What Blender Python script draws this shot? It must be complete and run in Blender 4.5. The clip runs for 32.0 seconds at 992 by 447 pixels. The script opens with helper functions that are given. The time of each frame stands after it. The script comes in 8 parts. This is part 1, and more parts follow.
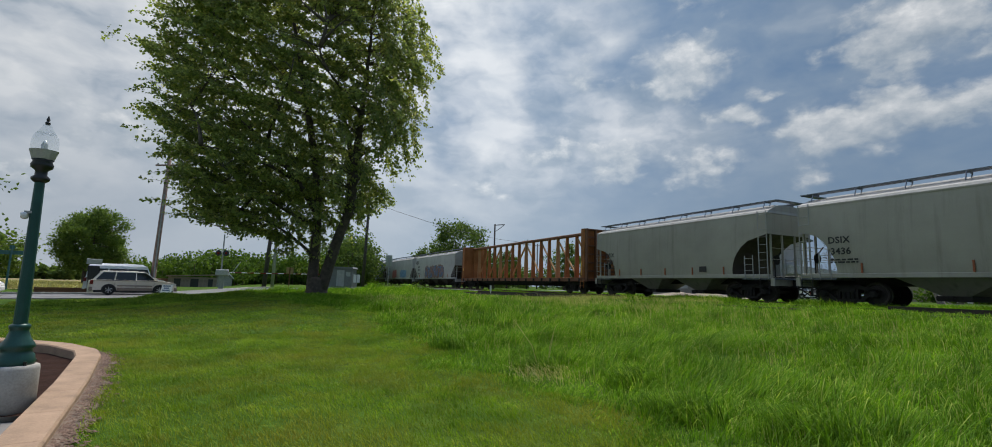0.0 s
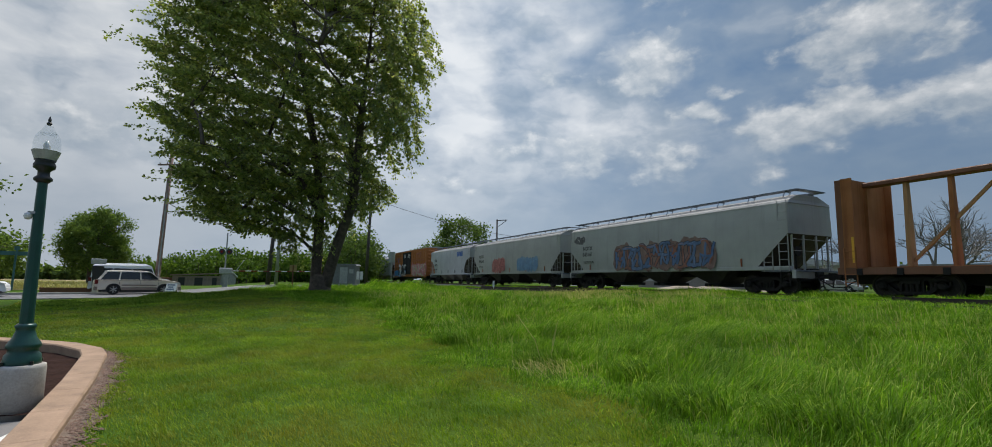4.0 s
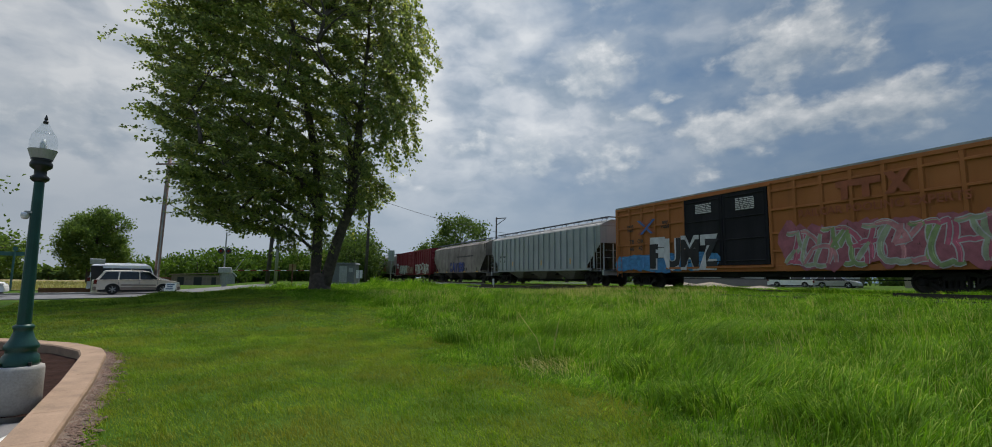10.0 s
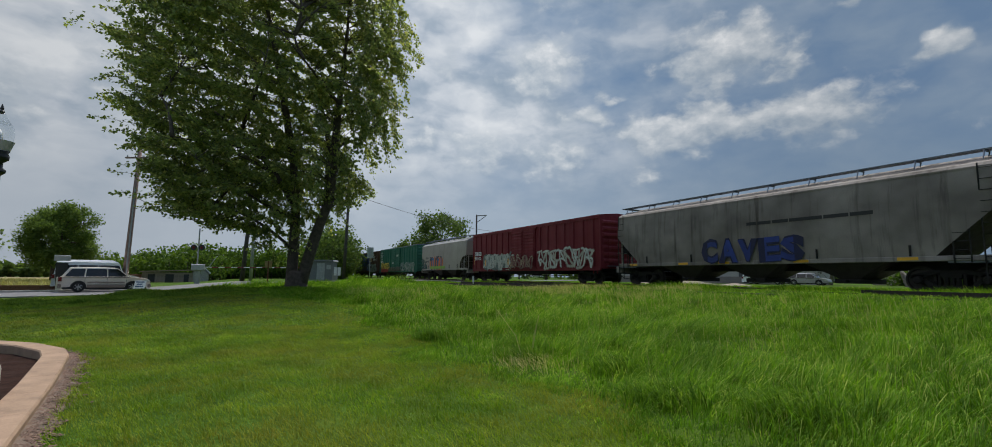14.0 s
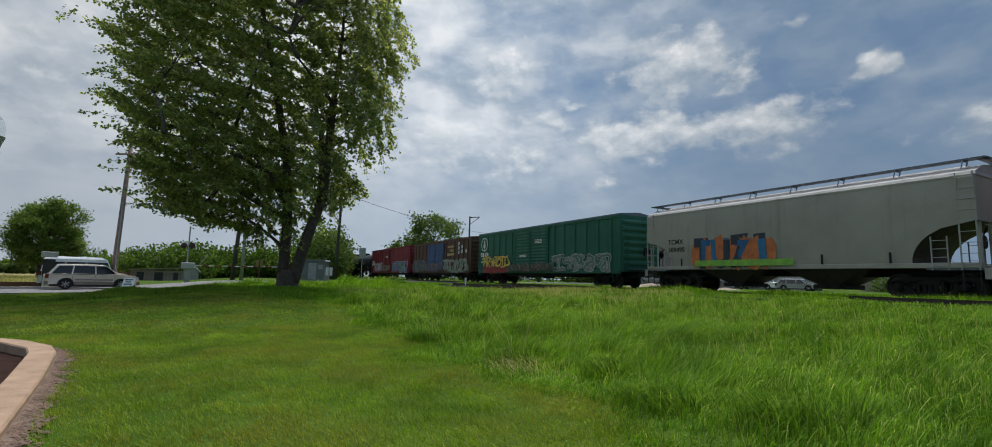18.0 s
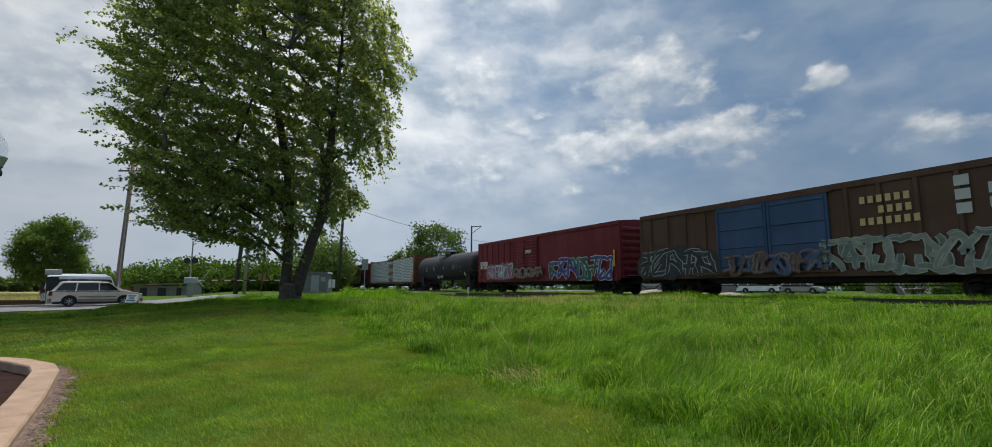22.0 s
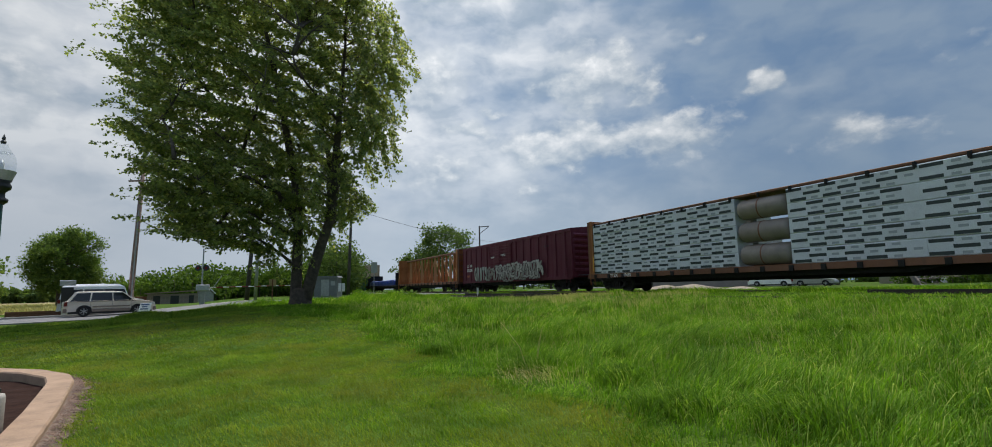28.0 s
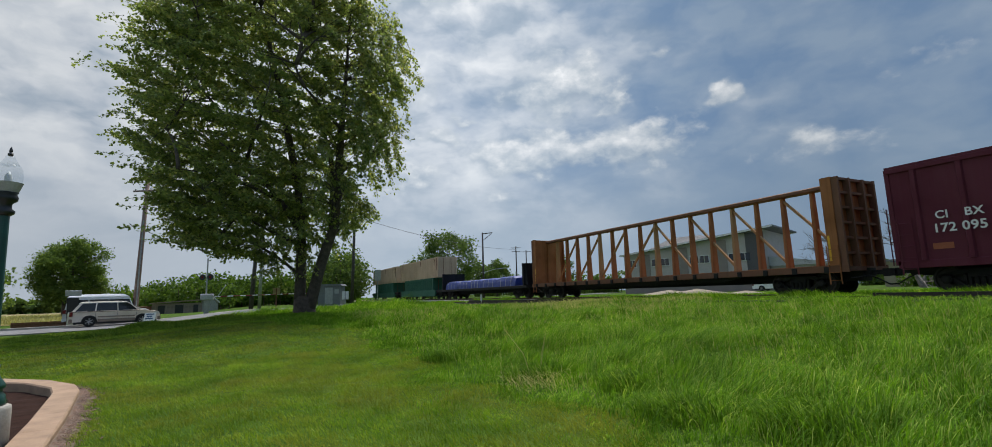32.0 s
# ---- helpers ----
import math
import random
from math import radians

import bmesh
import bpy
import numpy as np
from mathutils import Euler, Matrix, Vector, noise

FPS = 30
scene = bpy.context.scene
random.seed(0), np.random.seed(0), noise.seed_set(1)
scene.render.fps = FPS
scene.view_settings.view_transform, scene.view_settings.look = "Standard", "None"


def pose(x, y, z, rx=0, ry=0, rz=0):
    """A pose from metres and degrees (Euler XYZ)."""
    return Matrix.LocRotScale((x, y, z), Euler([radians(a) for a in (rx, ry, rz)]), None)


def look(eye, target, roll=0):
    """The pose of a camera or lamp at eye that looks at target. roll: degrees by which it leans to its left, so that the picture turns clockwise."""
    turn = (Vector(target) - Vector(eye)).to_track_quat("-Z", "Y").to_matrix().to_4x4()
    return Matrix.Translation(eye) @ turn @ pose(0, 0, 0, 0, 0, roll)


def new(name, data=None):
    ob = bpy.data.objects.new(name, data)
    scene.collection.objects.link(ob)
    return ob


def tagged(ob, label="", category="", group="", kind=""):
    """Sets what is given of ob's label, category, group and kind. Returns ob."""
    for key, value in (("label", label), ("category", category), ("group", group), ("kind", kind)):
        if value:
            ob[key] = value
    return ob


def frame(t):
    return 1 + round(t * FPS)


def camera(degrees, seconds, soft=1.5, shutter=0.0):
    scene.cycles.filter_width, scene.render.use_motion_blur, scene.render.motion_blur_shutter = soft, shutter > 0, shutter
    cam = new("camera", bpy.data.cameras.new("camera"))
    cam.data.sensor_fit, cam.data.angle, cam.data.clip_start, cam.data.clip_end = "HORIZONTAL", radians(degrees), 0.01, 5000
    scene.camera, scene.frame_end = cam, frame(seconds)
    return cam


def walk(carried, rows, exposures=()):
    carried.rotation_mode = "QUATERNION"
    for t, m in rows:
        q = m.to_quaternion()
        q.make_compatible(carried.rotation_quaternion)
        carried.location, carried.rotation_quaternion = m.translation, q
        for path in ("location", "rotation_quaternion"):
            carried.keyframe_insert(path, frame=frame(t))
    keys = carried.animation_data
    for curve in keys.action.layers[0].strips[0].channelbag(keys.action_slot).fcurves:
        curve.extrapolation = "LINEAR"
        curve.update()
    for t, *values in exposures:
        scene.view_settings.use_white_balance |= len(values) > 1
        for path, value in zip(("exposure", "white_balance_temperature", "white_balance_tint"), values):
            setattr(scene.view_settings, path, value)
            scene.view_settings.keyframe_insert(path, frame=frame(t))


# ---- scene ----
# ---- camera: a person stands still, the picture sways a little ----
SWAY = [
    (0,0.034,-0.034,1.602,-64.67,7.29,1.57),(0.5,0.029,-0.031,1.592,-64.66,7.15,1.54),(1,0.039,-0.030,1.601,-64.63,7.01,1.20),(1.5,0.038,-0.027,1.603,-64.66,6.99,0.87),
    (2,0.039,-0.016,1.589,-64.66,6.96,0.37),(2.5,0.038,-0.023,1.594,-64.64,6.88,0.26),(3,0.036,-0.029,1.600,-64.61,6.72,0.31),(3.5,0.041,-0.027,1.597,-64.77,6.71,0.63),
    (5.5,0.033,-0.021,1.592,-64.99,6.84,1.36),(6,0.038,-0.012,1.589,-64.82,6.92,1.39),(6.5,0.050,-0.022,1.592,-64.29,6.94,1.25),(7,0.061,-0.015,1.583,-63.83,6.63,0.93),
    (7.5,0.050,-0.016,1.580,-63.57,6.06,0.49),(8,0.045,-0.015,1.581,-64.07,5.40,0.40),(8.5,0.079,-0.009,1.576,-65.16,5.29,0.45),(9,0.080,-0.007,1.586,-65.71,5.31,0.81),
    (9.5,-0.007,-0.028,1.588,-65.04,5.90,0.98),(10,-0.023,-0.034,1.594,-64.82,6.52,0.64),(10.5,-0.030,-0.022,1.585,-64.81,6.81,0.52),(11,-0.019,-0.023,1.582,-65.17,7.08,0.42),
    (11.5,-0.035,-0.027,1.577,-65.44,6.92,0.52),(12,-0.049,-0.028,1.579,-65.19,6.42,0.95),(12.5,-0.065,-0.033,1.581,-64.41,6.11,1.27),(13,-0.091,-0.017,1.587,-63.59,6.00,1.13),
    (13.5,-0.083,-0.007,1.595,-62.99,6.03,0.91),(14,-0.068,0.006,1.598,-62.48,6.23,0.66),(14.5,-0.086,0.007,1.593,-62.13,6.49,0.69),(16.5,-0.049,-0.000,1.587,-61.73,5.90,1.56),
    (17,-0.041,-0.012,1.593,-61.78,5.90,1.35),(17.5,-0.039,-0.008,1.597,-61.81,6.17,1.35),(18,-0.040,-0.013,1.591,-61.66,6.48,1.33),(18.5,-0.035,-0.008,1.594,-61.39,6.85,1.36),
    (19,-0.019,-0.006,1.591,-61.37,7.12,1.15),(19.5,-0.020,0.001,1.602,-61.62,7.24,0.74),(20,-0.008,0.003,1.610,-62.01,7.27,0.45),(20.5,-0.005,0.000,1.623,-62.06,7.22,0.31),
    (21,0.002,-0.002,1.607,-61.98,7.43,0.31),(21.5,0.004,0.011,1.590,-61.96,7.64,0.31),(22,0.007,0.015,1.602,-61.92,7.50,0.21),(22.5,0.015,0.020,1.614,-61.90,7.44,-0.26),
    (23,0.014,0.030,1.616,-61.91,7.42,-0.37),(23.5,-0.001,0.038,1.615,-61.88,7.26,-0.40),(24,-0.006,0.051,1.608,-61.95,7.10,-0.39),(24.5,0.002,0.027,1.615,-61.97,6.98,-0.39),
    (25,-0.014,0.038,1.615,-62.17,6.89,-0.63),(25.5,-0.007,0.028,1.618,-62.24,6.99,-0.92),(27.5,-0.018,0.057,1.606,-62.73,7.42,-0.98),(28,-0.028,0.046,1.621,-62.83,7.47,-1.20),
    (28.5,0.080,-0.004,1.634,-62.80,7.65,-1.50),(29,0.032,0.019,1.625,-62.99,7.68,-1.61),(29.5,0.020,0.032,1.618,-62.99,7.67,-1.73),(30,0.014,0.034,1.615,-62.94,7.77,-1.65),
    (30.5,-0.005,0.042,1.616,-62.96,7.72,-1.72),(31,0.006,0.046,1.625,-63.06,7.91,-1.67),(31.5,0.009,0.034,1.633,-63.07,8.04,-1.71),(32,0.002,0.050,1.619,-63.18,8.25,-1.71),
    ]


def gaze(x, y, z, az, el, roll):
    a, e = radians(az), radians(el)
    eye = Vector((x, y, z))
    return look(eye, eye + Vector((math.sin(a) * math.cos(e), math.cos(a) * math.cos(e), math.sin(e))), roll)


cam = camera(91.30, 32.0, soft=0.9)
walk(cam, [(r[0], gaze(*r[1:])) for r in SWAY], exposures=[(0, 1.22), (7, 1.21), (10, 1.06), (14, 1.08), (17, 1.16), (20, 1.27), (25, 1.30), (32, 1.27)])

# ---- light: broken cloud, a veiled high sun beyond the train ----
SUN_AZ, SUN_EL = -56.0, 64.0          # degrees clockwise from +Y, and above the horizon
world = bpy.data.worlds.new("sky")
world.use_nodes = True
scene.world = world
wt = world.node_tree
sky = wt.nodes.new("ShaderNodeTexSky")
sky.sky_type, sky.sun_disc = "NISHITA", False
sky.sun_elevation, sky.sun_rotation = radians(SUN_EL), radians(SUN_AZ)
wt.links.new(sky.outputs[0], wt.nodes["Background"].inputs[0])
wt.nodes["Background"].inputs[1].default_value = 0.15
sun_data = bpy.data.lights.new("sun", "SUN")
sun_data.energy, sun_data.angle, sun_data.color = 1.5, radians(20.0), (1.0, 0.94, 0.83)
sun = new("sun", sun_data)
sun.matrix_world = look((0, 0, 0), (-math.sin(radians(SUN_AZ)) * math.cos(radians(SUN_EL)),
                                    -math.cos(radians(SUN_AZ)) * math.cos(radians(SUN_EL)), -math.sin(radians(SUN_EL))))
sun.location = (40, 60, 80)


# ---- materials ----
def nodes_of(name):
    m = bpy.data.materials.new(name)
    m.use_nodes = True
    return m, m.node_tree.nodes, m.node_tree.links, m.node_tree.nodes["Principled BSDF"]


def noise_at(n, l, scale, detail=4.0, stretch=(1, 1, 1), rough=0.6, coords="Object"):
    tc, mp, tx = n.new("ShaderNodeTexCoord"), n.new("ShaderNodeMapping"), n.new("ShaderNodeTexNoise")
    mp.inputs["Scale"].default_value = stretch
    tx.inputs["Scale"].default_value, tx.inputs["Detail"].default_value, tx.inputs["Roughness"].default_value = scale, detail, rough
    l.new(tc.outputs[coords], mp.inputs[0])
    l.new(mp.outputs[0], tx.inputs["Vector"])
    return tx.outputs[0]


def ramp(n, l, fac, stops):
    r = n.new("ShaderNodeValToRGB")
    l.new(fac, r.inputs[0])
    e = r.color_ramp.elements
    while len(e) < len(stops):
        e.new(0.5)
    for k, (p, c) in enumerate(stops):
        e[k].position, e[k].color = p, (*c, 1) if len(c) == 3 else c
    return r.outputs[0]


def mix(n, l, fac, a, b, mode="MIX"):
    x = n.new("ShaderNodeMix")
    x.data_type, x.blend_type = "RGBA", mode
    for sock, v in ((x.inputs[0], fac), (x.inputs[6], a), (x.inputs[7], b)):
        if isinstance(v, bpy.types.NodeSocket):
            l.new(v, sock)
        else:
            sock.default_value = v if isinstance(v, (int, float)) else (*v, 1)
    return x.outputs[2]


def bump(n, l, p, height, strength=0.3, dist=0.01):
    b = n.new("ShaderNodeBump")
    b.inputs["Strength"].default_value, b.inputs["Distance"].default_value = strength, dist
    l.new(height, b.inputs["Height"])
    l.new(b.outputs[0], p.inputs["Normal"])


def plain(name, color, rough=0.6, metal=0.0, vary=0.18, scale=6.0, bumpy=0.15, grain=60.0):
    """A surface with broad mottling and fine grain."""
    m, n, l, p = nodes_of(name)
    dark = tuple(c * (1 - vary) for c in color)
    light = tuple(min(1, c * (1 + vary)) for c in color)
    big = ramp(n, l, noise_at(n, l, scale), [(0.3, dark), (0.7, light)])
    fine = ramp(n, l, noise_at(n, l, grain, 2.0), [(0.3, (0.86, 0.86, 0.86)), (0.7, (1.08, 1.08, 1.08))])
    l.new(mix(n, l, 1.0, big, fine, "MULTIPLY"), p.inputs["Base Color"])
    p.inputs["Roughness"].default_value, p.inputs["Metallic"].default_value = rough, metal
    if bumpy:
        bump(n, l, p, noise_at(n, l, grain * 0.7, 3.0), bumpy, 0.006)
    return m


def car_paint(name, color, rust=0.35, grime=(0.09, 0.075, 0.06), rough=0.62, fade=0.12):
    """Weathered rolling-stock enamel: sun fade, vertical rain streaks, rust blooms and fine grain."""
    m, n, l, p = nodes_of(name)
    lo, hi = tuple(c * (1 - fade) for c in color), tuple(min(1, c * (1 + fade) + 0.012 * fade * 8) for c in color)
    base = ramp(n, l, noise_at(n, l, 0.45, 3.0), [(0.3, lo), (0.72, hi)])
    streak = noise_at(n, l, 2.2, 5.0, (1.6, 1.6, 0.07), 0.65)
    sm = ramp(n, l, streak, [(0.52, (0, 0, 0)), (0.8, (rust, rust, rust))])
    c1 = mix(n, l, sm, base, grime)
    spot = ramp(n, l, noise_at(n, l, 3.5, 8.0, (1, 1, 1), 0.75), [(0.66, (0, 0, 0)), (0.78, (min(1, rust * 1.6),) * 3)])
    c2 = mix(n, l, spot, c1, (0.13, 0.055, 0.028))
    fine = ramp(n, l, noise_at(n, l, 40, 2.0), [(0.3, (0.9, 0.9, 0.9)), (0.7, (1.05, 1.05, 1.05))])
    l.new(mix(n, l, 1.0, c2, fine, "MULTIPLY"), p.inputs["Base Color"])
    p.inputs["Specular IOR Level"].default_value = 0.3
    rg = ramp(n, l, streak, [(0.4, (rough,) * 3), (0.8, (min(1, rough + 0.3),) * 3)])
    l.new(rg, p.inputs["Roughness"])
    bump(n, l, p, noise_at(n, l, 1.6, 2.0), 0.12, 0.02)
    return m


GREY_GREEN = car_paint("grey_hopper_paint", (0.335, 0.322, 0.275), 0.35)
LIGHT_GREY = car_paint("light_grey_hopper_paint", (0.36, 0.37, 0.355), 0.2)
BLUE_GREY = car_paint("blue_grey_hopper_paint", (0.365, 0.395, 0.405), 0.25)
DIRTY_GREY = car_paint("soiled_grey_hopper_paint", (0.200, 0.176, 0.156), 1.0, (0.045, 0.036, 0.030), 0.6, 0.40)
CREAM_GREY = car_paint("warm_grey_hopper_paint", (0.33, 0.31, 0.265), 0.32)
PALE = car_paint("pale_roof_paint", (0.33, 0.33, 0.32), 0.3)
YELLOW_BOX = car_paint("ochre_box_paint", (0.37, 0.130, 0.034), 0.35)
YELLOW_BEAM = car_paint("ochre_frame_paint", (0.32, 0.118, 0.032), 0.85, (0.12, 0.045, 0.022), 0.65, 0.28)
PALE_BEAM = car_paint("faded_frame_paint", (0.38, 0.21, 0.09), 0.45, (0.2, 0.1, 0.05))
RED_BOX = car_paint("red_box_paint", (0.165, 0.012, 0.020), 0.2, (0.06, 0.02, 0.018))
RED_DARK = car_paint("maroon_box_paint", (0.098, 0.010, 0.024), 0.1, (0.04, 0.012, 0.016))
GREEN_BOX = car_paint("green_box_paint", (0.022, 0.125, 0.082), 0.3, (0.04, 0.06, 0.045))
BROWN_BOX = car_paint("brown_box_paint", (0.085, 0.040, 0.024), 0.6, (0.05, 0.03, 0.025))
BLUE_DOOR = car_paint("blue_door_paint", (0.035, 0.075, 0.16), 0.45)
BLACK_DOOR = car_paint("black_door_paint", (0.009, 0.009, 0.013), 0.2, (0.02, 0.018, 0.018), 0.8)
TANK_BLACK = car_paint("black_tank_paint", (0.013, 0.014, 0.021), 0.3, (0.035, 0.033, 0.034), 0.62)
RUSTY = car_paint("rusty_deck_paint", (0.17, 0.075, 0.04), 0.6)
TAN_BOX = car_paint("tan_container_paint", (0.55, 0.40, 0.28), 0.4, (0.22, 0.12, 0.07))
GREEN_CONT = car_paint("green_container_paint", (0.03, 0.12, 0.08), 0.35)
# running gear: albedo lowered to near black, under-car shade included in the colour
STEEL = plain("shaded_running_gear_steel", (0.009, 0.008, 0.0075), 0.8, 0.1, 0.35)
# rusty dirt, taken darker to hold the shade under the body ends
SLOPE = car_paint("shaded_dirty_slope_sheet", (0.060, 0.044, 0.034), 0.5)
BAY_DARK = car_paint("dark_bay_paint", (0.045, 0.038, 0.032), 0.5, (0.03, 0.026, 0.022))
UNDER = plain("dark_underframe", (0.013, 0.012, 0.011), 0.85, 0.1, 0.3)
TREAD = plain("worn_wheel_steel", (0.035, 0.031, 0.029), 0.6, 0.4, 0.25)
WALKWAY = plain("galvanised_walkway", (0.15, 0.17, 0.21), 0.6, 0.4, 0.2)
BAY = car_paint("hopper_bay_paint", (0.20, 0.19, 0.165), 0.6, (0.05, 0.045, 0.04))
WHITE_MARK = plain("white_stencil", (0.72, 0.72, 0.70), 0.6, 0, 0.12, 3)
DARK_MARK = plain("black_stencil", (0.02, 0.02, 0.022), 0.6, 0, 0.12, 3)
YELLOW_MARK = plain("yellow_reflector", (0.72, 0.38, 0.02), 0.4, 0, 0.12, 3)
RUST_MARK = plain("orange_brown_stencil", (0.30, 0.08, 0.03), 0.6, 0, 0.2, 3)
BLUE_MARK = plain("blue_emblem_paint", (0.03, 0.11, 0.34), 0.5, 0, 0.12, 3)
PLACARD = plain("grey_placard", (0.42, 0.43, 0.42), 0.5, 0, 0.1, 3)


# ---- mesh building ----
class MB:
    """Gathers faces, then becomes one mesh."""

    def __init__(self):
        self.v, self.f = [], []

    def add(self, verts, faces):
        o = len(self.v)
        self.v += [tuple(p) for p in verts]
        self.f += [tuple(i + o for i in f) for f in faces]
        return self

    def box(self, x0, x1, y0, y1, z0, z1, c=0.0):
        """A box; c: chamfer of the four edges along its longest side."""
        if c <= 0:
            return self.add([(x0, y0, z0), (x1, y0, z0), (x1, y1, z0), (x0, y1, z0), (x0, y0, z1), (x1, y0, z1), (x1, y1, z1), (x0, y1, z1)],
                            [(3, 2, 1, 0), (4, 5, 6, 7), (0, 1, 5, 4), (1, 2, 6, 5), (2, 3, 7, 6), (3, 0, 4, 7)])
        dims = (x1 - x0, y1 - y0, z1 - z0)
        ax = dims.index(max(dims))
        lo, hi = (x0, y0, z0), (x1, y1, z1)
        u, w = [(1, 2), (2, 0), (0, 1)][ax]
        ring = [(lo[u] + c, lo[w]), (hi[u] - c, lo[w]), (hi[u], lo[w] + c), (hi[u], hi[w] - c), (hi[u] - c, hi[w]), (lo[u] + c, hi[w]), (lo[u], hi[w] - c), (lo[u], lo[w] + c)]
        vs = []
        for end in (lo[ax], hi[ax]):
            for a, b in ring:
                q = [0, 0, 0]
                q[ax], q[u], q[w] = end, a, b
                vs.append(q)
        return self.add(vs, [tuple(range(7, -1, -1)), tuple(range(8, 16))] + [(i, (i + 1) % 8, 8 + (i + 1) % 8, 8 + i) for i in range(8)])

    def loft(self, rings, caps=True):
        n = len(rings[0])
        vs = [p for r in rings for p in r]
        fs = [(k * n + i, k * n + (i + 1) % n, (k + 1) * n + (i + 1) % n, (k + 1) * n + i) for k in range(len(rings) - 1) for i in range(n)]
        if caps:
            fs += [tuple(range(n - 1, -1, -1)), tuple(range((len(rings) - 1) * n, len(rings) * n))]
        return self.add(vs, fs)

    def tube(self, pts, r, seg=6, r1=None):
        """A round bar along points; it tapers from r to r1."""
        pts = [Vector(p) for p in pts]
        rings = []
        for k, p in enumerate(pts):
            d = (pts[min(k + 1, len(pts) - 1)] - pts[max(k - 1, 0)]).normalized()
            a = d.cross(Vector((0, 0, 1)) if abs(d.z) < 0.9 else Vector((1, 0, 0))).normalized()
            b = d.cross(a)
            rr = r if r1 is None else r + (r1 - r) * k / (len(pts) - 1)
            rings.append([p + (a * math.cos(2 * math.pi * i / seg) + b * math.sin(2 * math.pi * i / seg)) * rr for i in range(seg)])
        return self.loft(rings)

    def lathe(self, prof, axis="z", at=(0, 0, 0), seg=20, caps=True):
        """Turns (radius, height) pairs about an axis."""
        rings = []
        for r, h in prof:
            ring = []
            for i in range(seg):
                a = 2 * math.pi * i / seg
                c, s = r * math.cos(a), r * math.sin(a)
                q = {"z": (c, s, h), "y": (s, h, c), "x": (h, c, s)}[axis]
                ring.append((q[0] + at[0], q[1] + at[1], q[2] + at[2]))
            rings.append(ring)
        return self.loft(rings, caps)

    def prism(self, poly, y0, y1):
        """A polygon of (x, z) pushed from y0 to y1."""
        n = len(poly)
        return self.add([(x, y0, z) for x, z in poly] + [(x, y1, z) for x, z in poly],
                        [tuple(range(n)), tuple(range(2 * n - 1, n - 1, -1))] + [(i, n + i, n + (i + 1) % n, (i + 1) % n) for i in range(n)])

    def mesh(self, name, material, smooth=False):
        me = bpy.data.meshes.new(name)
        me.from_pydata(self.v, [], self.f)
        bm = bmesh.new()
        bm.from_mesh(me)
        if len(self.f) < 30000:
            bmesh.ops.recalc_face_normals(bm, faces=bm.faces)
        bm.to_mesh(me)
        bm.free()
        if smooth:
            me.polygons.foreach_set("use_smooth", [True] * len(me.polygons))
        me.materials.append(material)
        me.update()
        return me


def part(name, mb, material, parent=None, label="", at=None, smooth=False):
    """One mesh object, from an MB or from a mesh that others share, under a thing or under a part."""
    me = mb if isinstance(mb, bpy.types.Mesh) else mb.mesh(name, material, smooth)
    ob = new(name, me)
    if parent is not None:
        ob.parent = parent
    if at is not None:
        ob.matrix_basis = at if isinstance(at, Matrix) else Matrix.Translation(at)
    if label:
        ob["label"] = label
    return ob


def thing(name, label, category, group="", at=None):
    ob = tagged(new(name), label, category, group)
    ob.empty_display_size = 0.2
    if at is not None:
        ob.matrix_basis = at if isinstance(at, Matrix) else Matrix.Translation(at)
    return ob


def lettering(text, size, material, parent, x, y, z, spacing=1.0, name="lettering"):
    """Stencilled characters on the side that faces -Y, x at the middle of the line."""
    if "  " in text:
        words = text.split("  ")
        reach = size * 0.62 * (len(text) - 1)
        for k, word in enumerate(words):
            last = lettering(word, size, material, parent, x + reach * (k / (len(words) - 1) - 0.5) * 0.72, y, z, spacing, name)
        return last
    cu = bpy.data.curves.new("characters", "FONT")
    cu.body, cu.size, cu.align_x, cu.extrude, cu.offset, cu.space_character, cu.resolution_u = text, size, "CENTER", 0.002, size * 0.022, spacing * 1.05, 3
    tmp = new("characters", cu)
    me = bpy.data.meshes.new_from_object(tmp)
    bpy.data.objects.remove(tmp)
    me.materials.clear()
    me.materials.append(material)
    return part(name, me, material, parent, "", pose(x, y, z, 90, 0, 0))


# ---- the lie of the land ----
def ease(v):
    v = min(1.0, max(0.0, v))
    return v * v * (3 - 2 * v)


def land(x, y):
    """Height of the ground: it rises from the lawn towards the track and the tree."""
    a = 0.8 * ease((y - 3.0) / 14.0)
    b = 0.8 * ease((-x - 10.0) / 20.0) * ease((y + 9.0) / 11.0)
    c = 0.22 * ease((-x - 14.0) / 20.0)
    d = 0.21 * ease((y - 9.0) / 8.0) * ease((x + 36.0) / 28.0) * (1 - 0.5 * ease((y - 18.2) / 1.4)) + 0.10 * ease((y - 12.0) / 6.0)
    return 0.8 - (0.8 - a) * (0.8 - b) * (0.8 - c) / 0.64 + d


TRACK_Y, RAIL_Z = 21.75, 1.20


def travelled(t):
    """Metres along the track from where things stand at 16 s."""
    return 9.812 * (t - 16) - 0.009165 * (t - 16) ** 2
